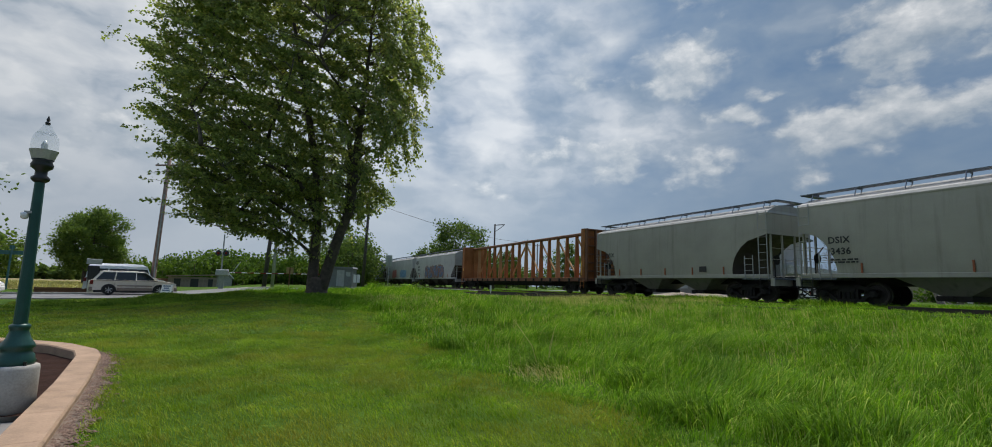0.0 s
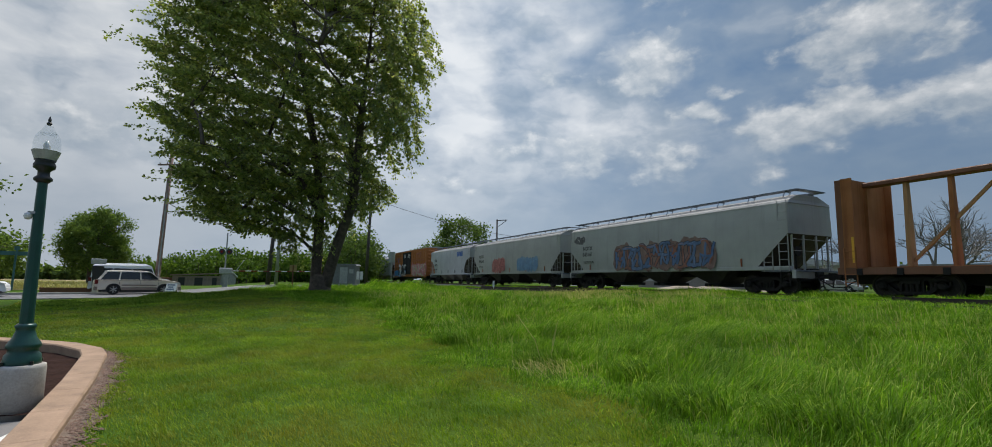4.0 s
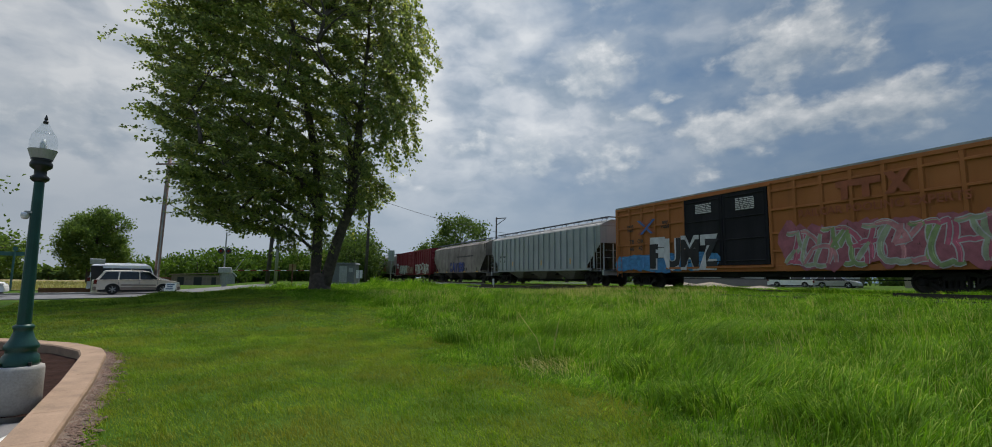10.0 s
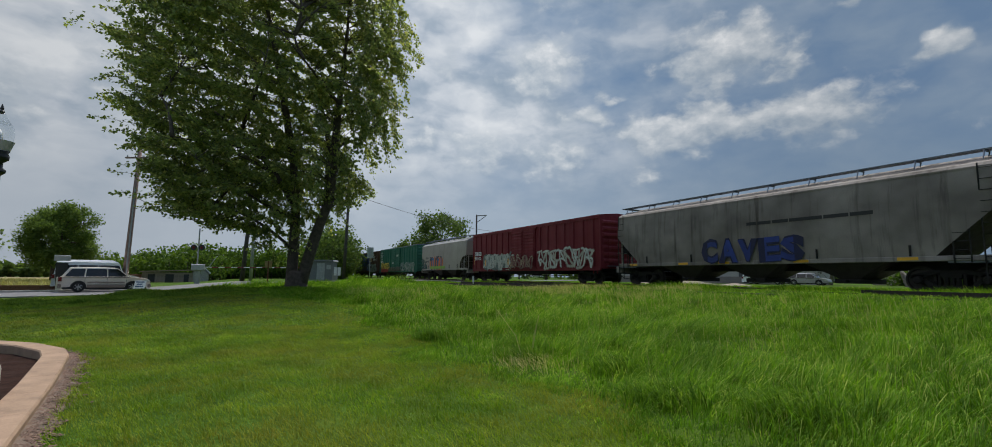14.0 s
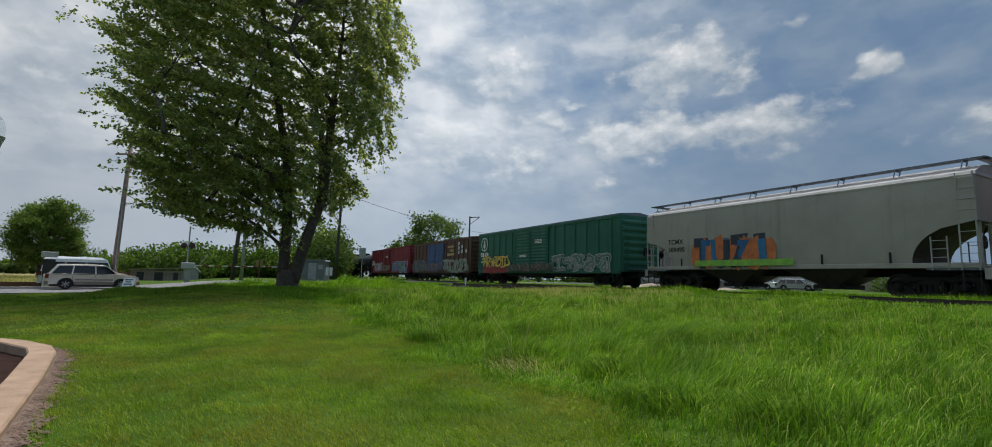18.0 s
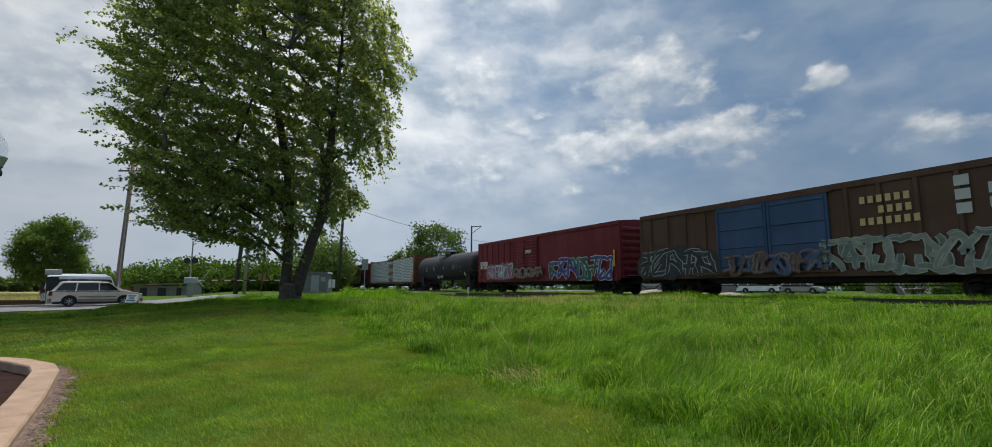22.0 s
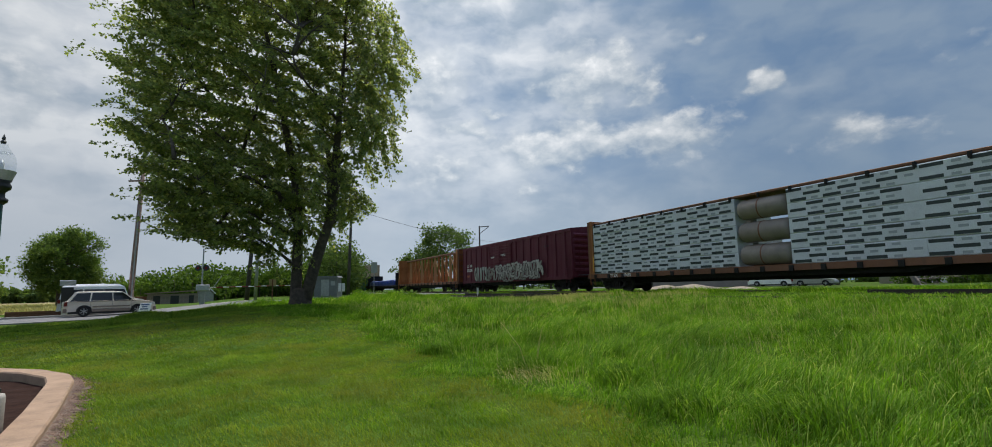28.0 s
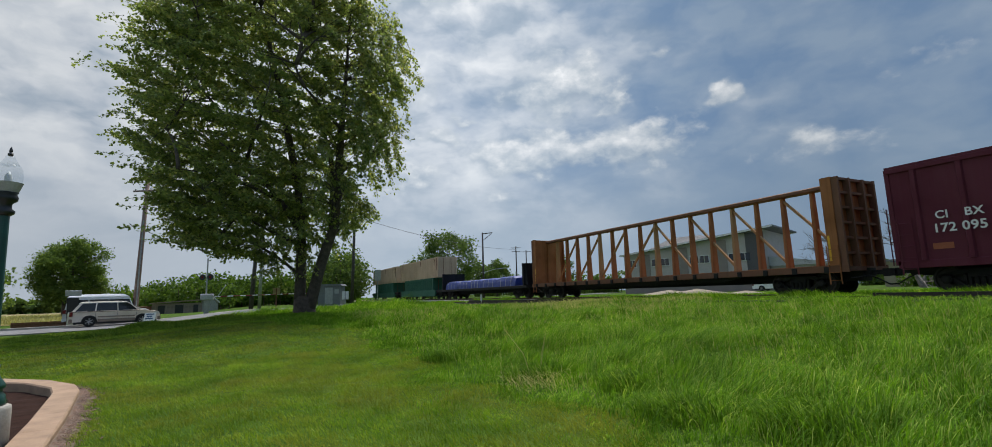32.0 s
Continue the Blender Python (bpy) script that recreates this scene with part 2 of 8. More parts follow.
# ---- the drifting cloud deck: a band of sky far beyond everything ----
def cloud_material():
    """Heaped clouds with lit tops and flat grey feet over a broken grey-blue veil."""
    m, n, l, p = nodes_of("cloudy_sky")
    n.remove(p)
    tc, sep = n.new("ShaderNodeTexCoord"), n.new("ShaderNodeSeparateXYZ")
    nrm = n.new("ShaderNodeVectorMath")
    nrm.operation = "NORMALIZE"
    l.new(tc.outputs["Object"], nrm.inputs[0])
    l.new(nrm.outputs[0], sep.inputs[0])

    def op(kind, a, b=None, clamp=False):
        x = n.new("ShaderNodeMath")
        x.operation, x.use_clamp = kind, clamp
        for k, v in enumerate((a, b)):
            if v is None:
                continue
            if isinstance(v, (int, float)):
                x.inputs[k].default_value = v
            else:
                l.new(v, x.inputs[k])
        return x.outputs[0]

    def smooth(v, a, b, c=0.0, d=1.0):
        x = n.new("ShaderNodeMapRange")
        x.interpolation_type = "SMOOTHSTEP"
        l.new(v, x.inputs[0])
        x.inputs[1].default_value, x.inputs[2].default_value, x.inputs[3].default_value, x.inputs[4].default_value = a, b, c, d
        return x.outputs[0]

    az = op("MULTIPLY", op("ARCTAN2", sep.outputs[0], sep.outputs[1]), 57.2958)
    el = op("MULTIPLY", op("ARCSINE", sep.outputs[2]), 57.2958)
    here, spot = n.new("ShaderNodeNewGeometry"), n.new("ShaderNodeSeparateXYZ")
    l.new(here.outputs["Position"], spot.inputs[0])
    bearing = op("MULTIPLY", op("ARCTAN2", spot.outputs[0], spot.outputs[1]), 57.2958)      # fixed, not drifting
    comb = n.new("ShaderNodeCombineXYZ")
    l.new(az, comb.inputs[0])
    l.new(el, comb.inputs[1])

    def fbm(at, scale, detail, stretch, rough=0.55):
        mp, tx = n.new("ShaderNodeMapping"), n.new("ShaderNodeTexNoise")
        mp.inputs["Scale"].default_value = stretch
        tx.inputs["Scale"].default_value, tx.inputs["Detail"].default_value, tx.inputs["Roughness"].default_value = scale, detail, rough
        l.new(at, mp.inputs[0])
        l.new(mp.outputs[0], tx.inputs["Vector"])
        return tx

    def warped(at, scale, reach):
        bend, off, add = fbm(at, scale, 3.0, (1, 1.4, 1)), n.new("ShaderNodeVectorMath"), n.new("ShaderNodeVectorMath")
        off.operation = "MULTIPLY_ADD"
        l.new(bend.outputs["Color"], off.inputs[0])
        off.inputs[1].default_value, off.inputs[2].default_value = (2 * reach, 1.2 * reach, 0), (-reach, -0.6 * reach, 0)
        l.new(at, add.inputs[0])
        l.new(off.outputs[0], add.inputs[1])
        return add.outputs[0]

    # heaps: bearing, height, half-widths in degrees, weight
    heaps = ((-43.5, 23.8, 6.0, 4.2, 1.0), (-22.2, 23.2, 8.5, 4.0, 1.05), (-37.5, 18.4, 3.6, 1.3, 0.95), (-35.0, 20.2, 2.4, 0.9, 0.6), (-26.5, 16.4, 9.0, 3.2, 1.05),
             (-41.5, 13.6, 5.5, 3.4, 0.80), (-51.0, 14.4, 5.5, 3.4, 0.85), (-58.5, 16.0, 4.0, 2.8, 0.7), (-15.0, 16.6, 7.5, 3.4, 0.95), (-31.0, 12.4, 7.0, 2.4, 0.42), (-11.2, 25.8, 2.6, 0.8, 0.65),
             (-4.2, 20.2, 3.0, 1.5, 1.0), (-55.0, 23.5, 6.5, 3.4, 0.6), (-7.5, 18.6, 4.0, 2.0, 0.5), (3.0, 14.0, 9.0, 2.2, 0.6), (-67.0, 11.0, 8.0, 2.6, 0.6), (-100.0, 14.0, 16.0, 4.5, 0.75), (-84.0, 18.0, 12.0, 6.0, 0.7),
             (-112.0, 8.0, 14.0, 3.0, 0.6), (12.0, 20.0, 10.0, 2.0, 0.35), (-40.0, 34.0, 14.0, 5.0, 0.7), (40.0, 18.0, 12.0, 5.0, 0.9), (75.0, 22.0, 16.0, 7.0, 0.8), (120.0, 20.0, 18.0, 6.0, 0.9), (165.0, 24.0, 20.0, 8.0, 0.9), (-150.0, 20.0, 18.0, 7.0, 0.9))

    def heap_field(at):
        total, lift = None, None
        for a, e, wa, we, k in heaps:
            sub, sc, ln = n.new("ShaderNodeVectorMath"), n.new("ShaderNodeVectorMath"), n.new("ShaderNodeVectorMath")
            sub.operation, sc.operation, ln.operation = "SUBTRACT", "MULTIPLY", "LENGTH"
            l.new(at, sub.inputs[0])
            sub.inputs[1].default_value = (a, e, 0)
            l.new(sub.outputs[0], sc.inputs[0])
            sc.inputs[1].default_value = (1 / wa, 1 / we, 0)
            l.new(sc.outputs[0], ln.inputs[0])
            w = smooth(ln.outputs["Value"], 0.0, 1.65, k, 0.0)
            v = n.new("ShaderNodeSeparateXYZ")
            l.new(sc.outputs[0], v.inputs[0])
            up = op("MULTIPLY", v.outputs[1], w)
            total = w if total is None else op("MAXIMUM", total, w)
            lift = up if lift is None else op("ADD", lift, up)
        return total, lift

    at = warped(comb.outputs[0], 0.16, 3.2)
    field, lift = heap_field(at)
    billow = fbm(warped(comb.outputs[0], 0.7, 0.6), 0.27, 6.0, (1, 1.45, 1), 0.52)
    shifted = n.new("ShaderNodeVectorMath")
    l.new(comb.outputs[0], shifted.inputs[0])
    shifted.inputs[1].default_value = (0.35, 0.8, 0)
    billow_up = fbm(warped(shifted.outputs[0], 0.7, 0.6), 0.27, 6.0, (1, 1.45, 1), 0.52)
    rough_field = op("ADD", field, op("MULTIPLY", op("SUBTRACT", billow.outputs[0], 0.5), 1.45))
    thick = smooth(rough_field, 0.34, 0.82)
    # tops in the light, feet grey, and the light catches each billow
    light = op("ADD", op("ADD", op("MULTIPLY", lift, 0.36), op("MULTIPLY", op("SUBTRACT", billow.outputs[0], billow_up.outputs[0]), 1.25)), op("MULTIPLY", op("SUBTRACT", rough_field, 0.6), 0.38))
    lit = ramp(n, l, op("ADD", light, 0.42, True), [(0.0, (0.27, 0.345, 0.44)), (0.3, (0.37, 0.44, 0.52)), (0.55, (0.49, 0.545, 0.605)), (0.8, (0.655, 0.69, 0.73)), (1.0, (0.84, 0.86, 0.885))])
    # the veil behind: closed and pale towards the west, blue lanes towards the north
    west = n.new("ShaderNodeMapRange")
    l.new(bearing, west.inputs[0])
    west.inputs[1].default_value, west.inputs[2].default_value, west.inputs[3].default_value, west.inputs[4].default_value = -88, -30, 0.40, -0.06
    broad = fbm(warped(comb.outputs[0], 0.08, 5.0), 0.052, 4.0, (1, 1.9, 1), 0.5)
    closed = smooth(op("ADD", broad.outputs[0], west.outputs[0]), 0.42, 0.80)
    soft = fbm(warped(comb.outputs[0], 0.2, 2.0), 0.13, 5.0, (1, 1.9, 1), 0.5)
    veil = ramp(n, l, op("ADD", soft.outputs[0], op("MULTIPLY", west.outputs[0], 0.42)), [(0.36, (0.265, 0.345, 0.44)), (0.50, (0.37, 0.44, 0.525)), (0.60, (0.53, 0.58, 0.645)), (0.76, (0.72, 0.75, 0.785))])
    clear = ramp(n, l, soft.outputs[0], [(0.36, (0.165, 0.262, 0.415)), (0.64, (0.255, 0.345, 0.465))])
    back = mix(n, l, closed, clear, veil)
    # grey-blue haze low over the land
    haze = ramp(n, l, op("ADD", op("MULTIPLY", bearing, 1 / 180), 1.0), [(0.40, (0.42, 0.48, 0.55)), (0.62, (0.33, 0.405, 0.49)), (0.84, (0.215, 0.305, 0.415))])
    low = mix(n, l, smooth(el, 4.0, 19.0, 0.88, 0.0), back, haze)
    # paler towards the veiled sun
    glare = op("MULTIPLY", smooth(bearing, -66.0, -24.0, 1.06, 0.82), smooth(bearing, -112.0, -68.0, 0.80, 1.0))
    tone = n.new("ShaderNodeCombineColor")
    for k in range(3):
        l.new(glare, tone.inputs[k])
    col = mix(n, l, 1.0, mix(n, l, thick, low, lit), tone.outputs[0], "MULTIPLY")
    em, out = n.new("ShaderNodeEmission"), n["Material Output"]
    l.new(col, em.inputs[0])
    em.inputs[1].default_value = 0.455
    l.new(em.outputs[0], out.inputs[0])
    return m


def build_sky_band():
    mb, R = MB(), 3200.0
    els, seg = [-3, 0, 5, 10, 16, 22, 28, 34, 40, 45, 50, 55], 96
    for k in range(len(els) - 1):
        for i in range(seg):
            q = []
            for e, j in ((els[k], i), (els[k], i + 1), (els[k + 1], i + 1), (els[k + 1], i)):
                a, r = 2 * math.pi * j / seg, radians(e)
                q.append((R * math.sin(a) * math.cos(r), R * math.cos(a) * math.cos(r), R * math.sin(r)))
            mb.add(q, [(0, 1, 2, 3)])
    return tagged(part("backdrop", mb, cloud_material(), None, "", None, True), "grey and white drifting clouds with blue gaps", "sky", kind="structure")


SKY_BAND = build_sky_band()
# ---- ground, road, track ----
def grass_soil():
    m, n, l, p = nodes_of("turf")
    big = ramp(n, l, noise_at(n, l, 0.22, 4.0), [(0.25, (0.040, 0.090, 0.008)), (0.5, (0.058, 0.115, 0.011)), (0.75, (0.092, 0.118, 0.016))])
    mid = ramp(n, l, noise_at(n, l, 2.2, 5.0), [(0.3, (0.65, 0.7, 0.6)), (0.7, (1.2, 1.15, 1.1))])
    fine = ramp(n, l, noise_at(n, l, 38, 3.0), [(0.3, (0.6, 0.62, 0.55)), (0.7, (1.25, 1.25, 1.2))])
    c = mix(n, l, 1.0, mix(n, l, 1.0, big, mid, "MULTIPLY"), fine, "MULTIPLY")
    l.new(c, p.inputs["Base Color"])
    p.inputs["Roughness"].default_value = 0.95
    p.inputs["Specular IOR Level"].default_value = 0.1
    bump(n, l, p, noise_at(n, l, 30, 4.0), 0.6, 0.04)
    return m


TURF = grass_soil()
ASPHALT = plain("asphalt", (0.15, 0.15, 0.155), 0.9, 0, 0.2, 0.6, 0.4, 90)
CONCRETE = plain("weathered_concrete", (0.40, 0.38, 0.345), 0.85, 0, 0.22, 2.5, 0.3, 45)
RAIL_RUST = plain("rusty_rail", (0.11, 0.06, 0.04), 0.7, 0.4, 0.25)
RAIL_TOP = plain("polished_rail_head", (0.38, 0.37, 0.36), 0.3, 1.0, 0.1)
TIE = plain("creosoted_tie", (0.055, 0.045, 0.038), 0.9, 0, 0.35)
BALLAST = plain("ballast", (0.22, 0.20, 0.175), 0.95, 0, 0.35, 9, 0.8, 26)


def kerb_line(x):
    """Where the stone edging of the planted bed runs."""
    pts = ((-17.0, -8.0), (-15.0, -5.75), (-14.2, -4.75), (-13.3, -3.75), (-12.3, -3.08), (-11.6, -2.86), (-9.0, -2.38), (-5.8, -1.88), (-2.0, -1.3), (12.0, 0.8))
    for (x0, y0), (x1, y1) in zip(pts, pts[1:]):
        if x <= x1:
            return y0 + (y1 - y0) * (x - x0) / (x1 - x0)
    return pts[-1][1]


def spaced(near, far, n):
    """Coordinates that lie close together near 0 and far apart at the edge."""
    k = math.log(far / near)
    return [-near * math.exp(k * i / n) for i in range(n, -1, -1)] + [0.0] + [near * math.exp(k * i / n) for i in range(n + 1)]


def swell(x, y):
    """Small unevenness of the turf."""
    near = abs(x) < 70 and abs(y) < 60
    return 0.035 * noise.noise((x * 0.45, y * 0.45, 0)) * (1 if near and not 17 < y < 27 else 0.2)


def build_ground():
    xs = sorted(set([round(-70 + 1.0 * i, 3) for i in range(91)] + [round(-17 + 0.25 * i, 3) for i in range(61)] + [s + (20 if s > 0 else -70) for s in spaced(1.5, 2600, 14) if s]))
    ys = sorted(set([round(-30 + 1.0 * i, 3) for i in range(71)] + [round(-9 + 0.25 * i, 3) for i in range(37)] + [s + (40 if s > 0 else -30) for s in spaced(1.5, 2600, 14) if s]))
    verts, faces = [], []
    for x in xs:
        for y in ys:
            z = land(x, y)
            z += swell(x, y)
            if -17 < x < 12:          # the planted bed lies lower than its edging
                z -= 0.30 * ease((kerb_line(x) - y - 0.02) / 0.14)
            verts.append((x, y, z))
    m = len(ys)
    faces = [(i * m + j, (i + 1) * m + j, (i + 1) * m + j + 1, i * m + j + 1) for i in range(len(xs) - 1) for j in range(m - 1)]
    mb = MB()
    mb.v, mb.f = verts, faces
    return tagged(part("ground", mb, TURF, None, "", None, True), "gently rising green turf round the railway line", "ground", kind="structure")


GROUND = build_ground()


def strip(name, pts, width, lift, material, label, category):
    """A paved band that follows the land along points."""
    mb, rows = MB(), []
    for k, (x, y) in enumerate(pts):
        a, b = Vector(pts[max(k - 1, 0)]), Vector(pts[min(k + 1, len(pts) - 1)])
        d = (b - a).normalized()
        n = Vector((-d.y, d.x))
        rows.append([(x + n.x * s, y + n.y * s, land(x, y) + lift + (0 if abs(s) < width / 2 - 0.01 else -0.0)) for s in (-width / 2, -width / 4, 0, width / 4, width / 2)])
    for k in range(len(rows) - 1):
        for i in range(4):
            mb.add([rows[k][i], rows[k][i + 1], rows[k + 1][i + 1], rows[k + 1][i]], [(0, 1, 2, 3)])
        mb.add([rows[k][0], rows[k + 1][0], Vector(rows[k + 1][0]) - Vector((0, 0, 0.3)), Vector(rows[k][0]) - Vector((0, 0, 0.3))], [(0, 1, 2, 3)])
        mb.add([rows[k][4], rows[k + 1][4], Vector(rows[k + 1][4]) - Vector((0, 0, 0.3)), Vector(rows[k][4]) - Vector((0, 0, 0.3))], [(0, 1, 2, 3)])
    return tagged(part(name, mb, material), label, category, kind="structure")


def along(pts, step=2.0):
    """Points at even steps along a bent line."""
    out = []
    for (x0, y0), (x1, y1) in zip(pts, pts[1:]):
        n = max(1, int(math.hypot(x1 - x0, y1 - y0) / step))
        out += [(x0 + (x1 - x0) * i / n, y0 + (y1 - y0) * i / n) for i in range(n)]
    return out + [pts[-1]]


ROAD_LINE = [(-31.0, -49), (-33.0, -27), (-36.6, -13), (-41.2, -4.6), (-49.5, 8), (-56, 21), (-75, 46), (-110, 92)]
strip("road", along(ROAD_LINE), 6.6, 0.05, ASPHALT, "worn grey asphalt road with faded edge", "road")


def edge_line(off):
    out = []
    pts = along(ROAD_LINE)
    for k, (x, y) in enumerate(pts):
        a, b = Vector(pts[max(k - 1, 0)]), Vector(pts[min(k + 1, len(pts) - 1)])
        d = (b - a).normalized()
        out.append((x - d.y * off, y + d.x * off))
    return out


strip("kerb", [p for p in edge_line(3.55) if p[1] < 1.5], 0.36, 0.17, CONCRETE, "pale concrete kerb along the road", "kerb")


def build_track(yc, z, x0, x1, name, label, buried=0.0):
    holder = tagged(new(name), label, "rail track", kind="structure")
    prof = [(-0.07, 0), (0.07, 0), (0.07, 0.015), (0.012, 0.03), (0.012, 0.11), (0.036, 0.12), (0.036, 0.16), (-0.036, 0.16), (-0.036, 0.12), (-0.012, 0.11), (-0.012, 0.03), (-0.07, 0.015)]
    for s in (-1, 1):
        y = yc + s * 0.755
        mb = MB().loft([[(x, y + a, z - 0.165 + b) for a, b in prof] for x in (x0, x1)])
        part("rail", mb, RAIL_RUST, holder)
        part("rail_head", MB().box(x0, x1, y - 0.032, y + 0.032, z - 0.006, z, 0.002), RAIL_TOP if not buried else RAIL_RUST, holder)
    return holder


MAIN = build_track(TRACK_Y, RAIL_Z, -320, 120, "rail_track", "main-line track with rusty rails on ballast")
bed = MB().loft([[(x, TRACK_Y - 2.6, 0.86), (x, TRACK_Y - 1.5, 1.09), (x, TRACK_Y + 1.5, 1.09), (x, TRACK_Y + 2.6, 0.80)] for x in (-320, 120)])
part("ballast_bed", bed, BALLAST, MAIN)
tie = MB().box(-0.115, 0.115, -1.3, 1.3, -0.16, 0.0, 0.015).mesh("tie", TIE)
for k in range(150):
    part("tie", tie, None, MAIN, "", pose(-78 + 0.54 * k, TRACK_Y + random.uniform(-0.04, 0.04), RAIL_Z - 0.085, 0, 0, random.uniform(-1.5, 1.5)))
# ---- the train ----
TRAIN = []                     # (car, place along the track at 16 s)
WHEELSETS = []
WHEEL_R = 0.45


def wheelset_mesh():
    mb = MB()
    for s in (-1, 1):
        y = 0.72 * s
        mb.lathe([(0.09, y - 0.10 * s), (0.13, y - 0.09 * s), (0.14, y - 0.02 * s), (0.36, y - 0.03 * s), (0.39, y - 0.06 * s), (0.485, y - 0.075 * s), (0.485, y - 0.045 * s),
                  (0.452, y - 0.03 * s), (0.445, y + 0.07 * s), (0.39, y + 0.07 * s), (0.36, y + 0.03 * s), (0.15, y + 0.04 * s), (0.12, y + 0.10 * s), (0.085, y + 0.11 * s)], "y", seg=24)
        for k in range(5):      # holes' rims on the plate, so that the turning shows
            a = 2 * math.pi * k / 5
            mb.lathe([(0.035, y + 0.028 * s), (0.028, y + 0.05 * s)], "y", (0.25 * math.sin(a), 0, 0.25 * math.cos(a)), 6)
    mb.lathe([(0.085, -1.05), (0.085, 1.05)], "y", seg=10)
    return mb.mesh("wheelset", TREAD)


def truck_mesh():
    """Two cast side frames with springs and bearing caps, and the bolster between them."""
    mb = MB()
    for s in (-1, 1):
        y0, y1 = (0.93 * s - 0.06, 0.93 * s + 0.06)
        top = [(-1.12, 0.60), (-0.95, 0.66), (-0.45, 0.78), (0.45, 0.78), (0.95, 0.66), (1.12, 0.60), (1.12, 0.48), (0.95, 0.50), (0.42, 0.64), (-0.42, 0.64), (-0.95, 0.50), (-1.12, 0.48)]
        mb.prism(top, y0, y1)
        mb.prism([(-0.95, 0.52), (-0.80, 0.56), (-0.42, 0.26), (0.42, 0.26), (0.80, 0.56), (0.95, 0.52), (0.50, 0.15), (-0.50, 0.15)], y0, y1)
        for x in (-0.36, 0.30):
            mb.box(x, x + 0.07, y0, y1, 0.24, 0.68)
        for x in (-0.16, 0.0, 0.16):
            mb.lathe([(0.075, 0.26), (0.075, 0.52)], "z", (x, 0.93 * s, 0), 8)
        mb.box(-0.27, 0.27, y0 - 0.03, y1 + 0.03, 0.52, 0.64)
        for x in (-0.9, 0.9):
            mb.lathe([(0.15, 0.86 * s), (0.15, 1.04 * s), (0.11, 1.06 * s), (0.10, 1.09 * s)], "y", (x, 0, 0.45), 12)
            mb.box(x - 0.17, x + 0.17, y0, y1, 0.40, 0.62)
    mb.box(-0.2, 0.2, -0.95, 0.95, 0.50, 0.72)
    mb.lathe([(0.3, 0.7), (0.3, 0.84)], "z", seg=12)
    mb.box(-0.55, -0.48, -0.8, 0.8, 0.32, 0.40)
    mb.box(0.48, 0.55, -0.8, 0.8, 0.32, 0.40)
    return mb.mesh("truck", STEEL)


WHEELSET, TRUCK = wheelset_mesh(), truck_mesh()


def coupler_mesh():
    mb = MB()
    mb.box(0, 0.55, -0.09, 0.09, 0.72, 0.90)
    mb.prism([(0.5, 0.66), (0.62, 0.64), (0.80, 0.68), (0.84, 0.80), (0.78, 0.94), (0.5, 0.95)], -0.16, 0.05)
    mb.prism([(0.62, 0.70), (0.86, 0.72), (0.86, 0.90), (0.62, 0.92)], 0.05, 0.15)
    mb.box(-0.25, 0.10, -0.22, 0.22, 0.66, 1.0)
    mb.tube([(0.1, -0.3, 0.72), (0.45, -0.32, 0.55), (0.75, -0.28, 0.34), (0.98, -0.2, 0.36)], 0.028)
    mb.tube([(-0.05, -1.3, 0.62), (0.1, -0.9, 0.66), (0.35, -0.25, 0.78)], 0.018)
    return mb.mesh("coupler", STEEL)


COUPLER = coupler_mesh()


def running_gear(car, length, inset):
    for s in (-1, 1):
        tr = part("truck", TRUCK, None, car, "", (s * (length / 2 - inset), 0, 0))
        for x in (-0.9, 0.9):
            w = part("wheelset", WHEELSET, None, tr, "", (x, 0, 0.45))
            WHEELSETS.append((w, x))
        part("coupler", COUPLER, None, car, "", pose(s * length / 2, 0, 0, 0, 0, 0 if s > 0 else 180))


def add_car(car, place):
    TRAIN.append((car, place))
    car.matrix_basis = Matrix.Translation((place, TRACK_Y, RAIL_Z))
    return car


def ladder_mesh(z0, z1, width=0.42, rungs=7, axis="x", material=None):
    mb = MB()
    for s in (0, width):
        if axis == "x":
            mb.box(s - 0.02, s + 0.02, -0.012, 0.012, z0, z1)
        else:
            mb.box(-0.012, 0.012, s - 0.02, s + 0.02, z0, z1)
    for k in range(rungs):
        z = z0 + (z1 - z0) * (k + 0.5) / rungs
        a, b = ((0, -0.03, z), (width, -0.03, z)) if axis == "x" else ((0, 0, z), (0, width, z))
        mb.tube([a, b], 0.011, 5)
    return mb.mesh("ladder", material)


def bars(parent, x, y, z, w, rows, material, h=0.045, seed=1, name="stencil_word"):
    """Small writing that cannot be read: short bars, each a part."""
    rnd = random.Random(seed)
    for k in range(rows):
        u = -w / 2
        while u < w / 2 - 0.05:
            d = rnd.uniform(0.08, 0.28) * max(0.5, w)
            d = min(d, w / 2 - u)
            part(name, MB().box(-d / 2, d / 2, -0.003, 0.003, -h / 2, h / 2), material, parent, "", (x + u + d / 2, y, z - k * h * 1.7 - h / 2))
            u += d + 0.05


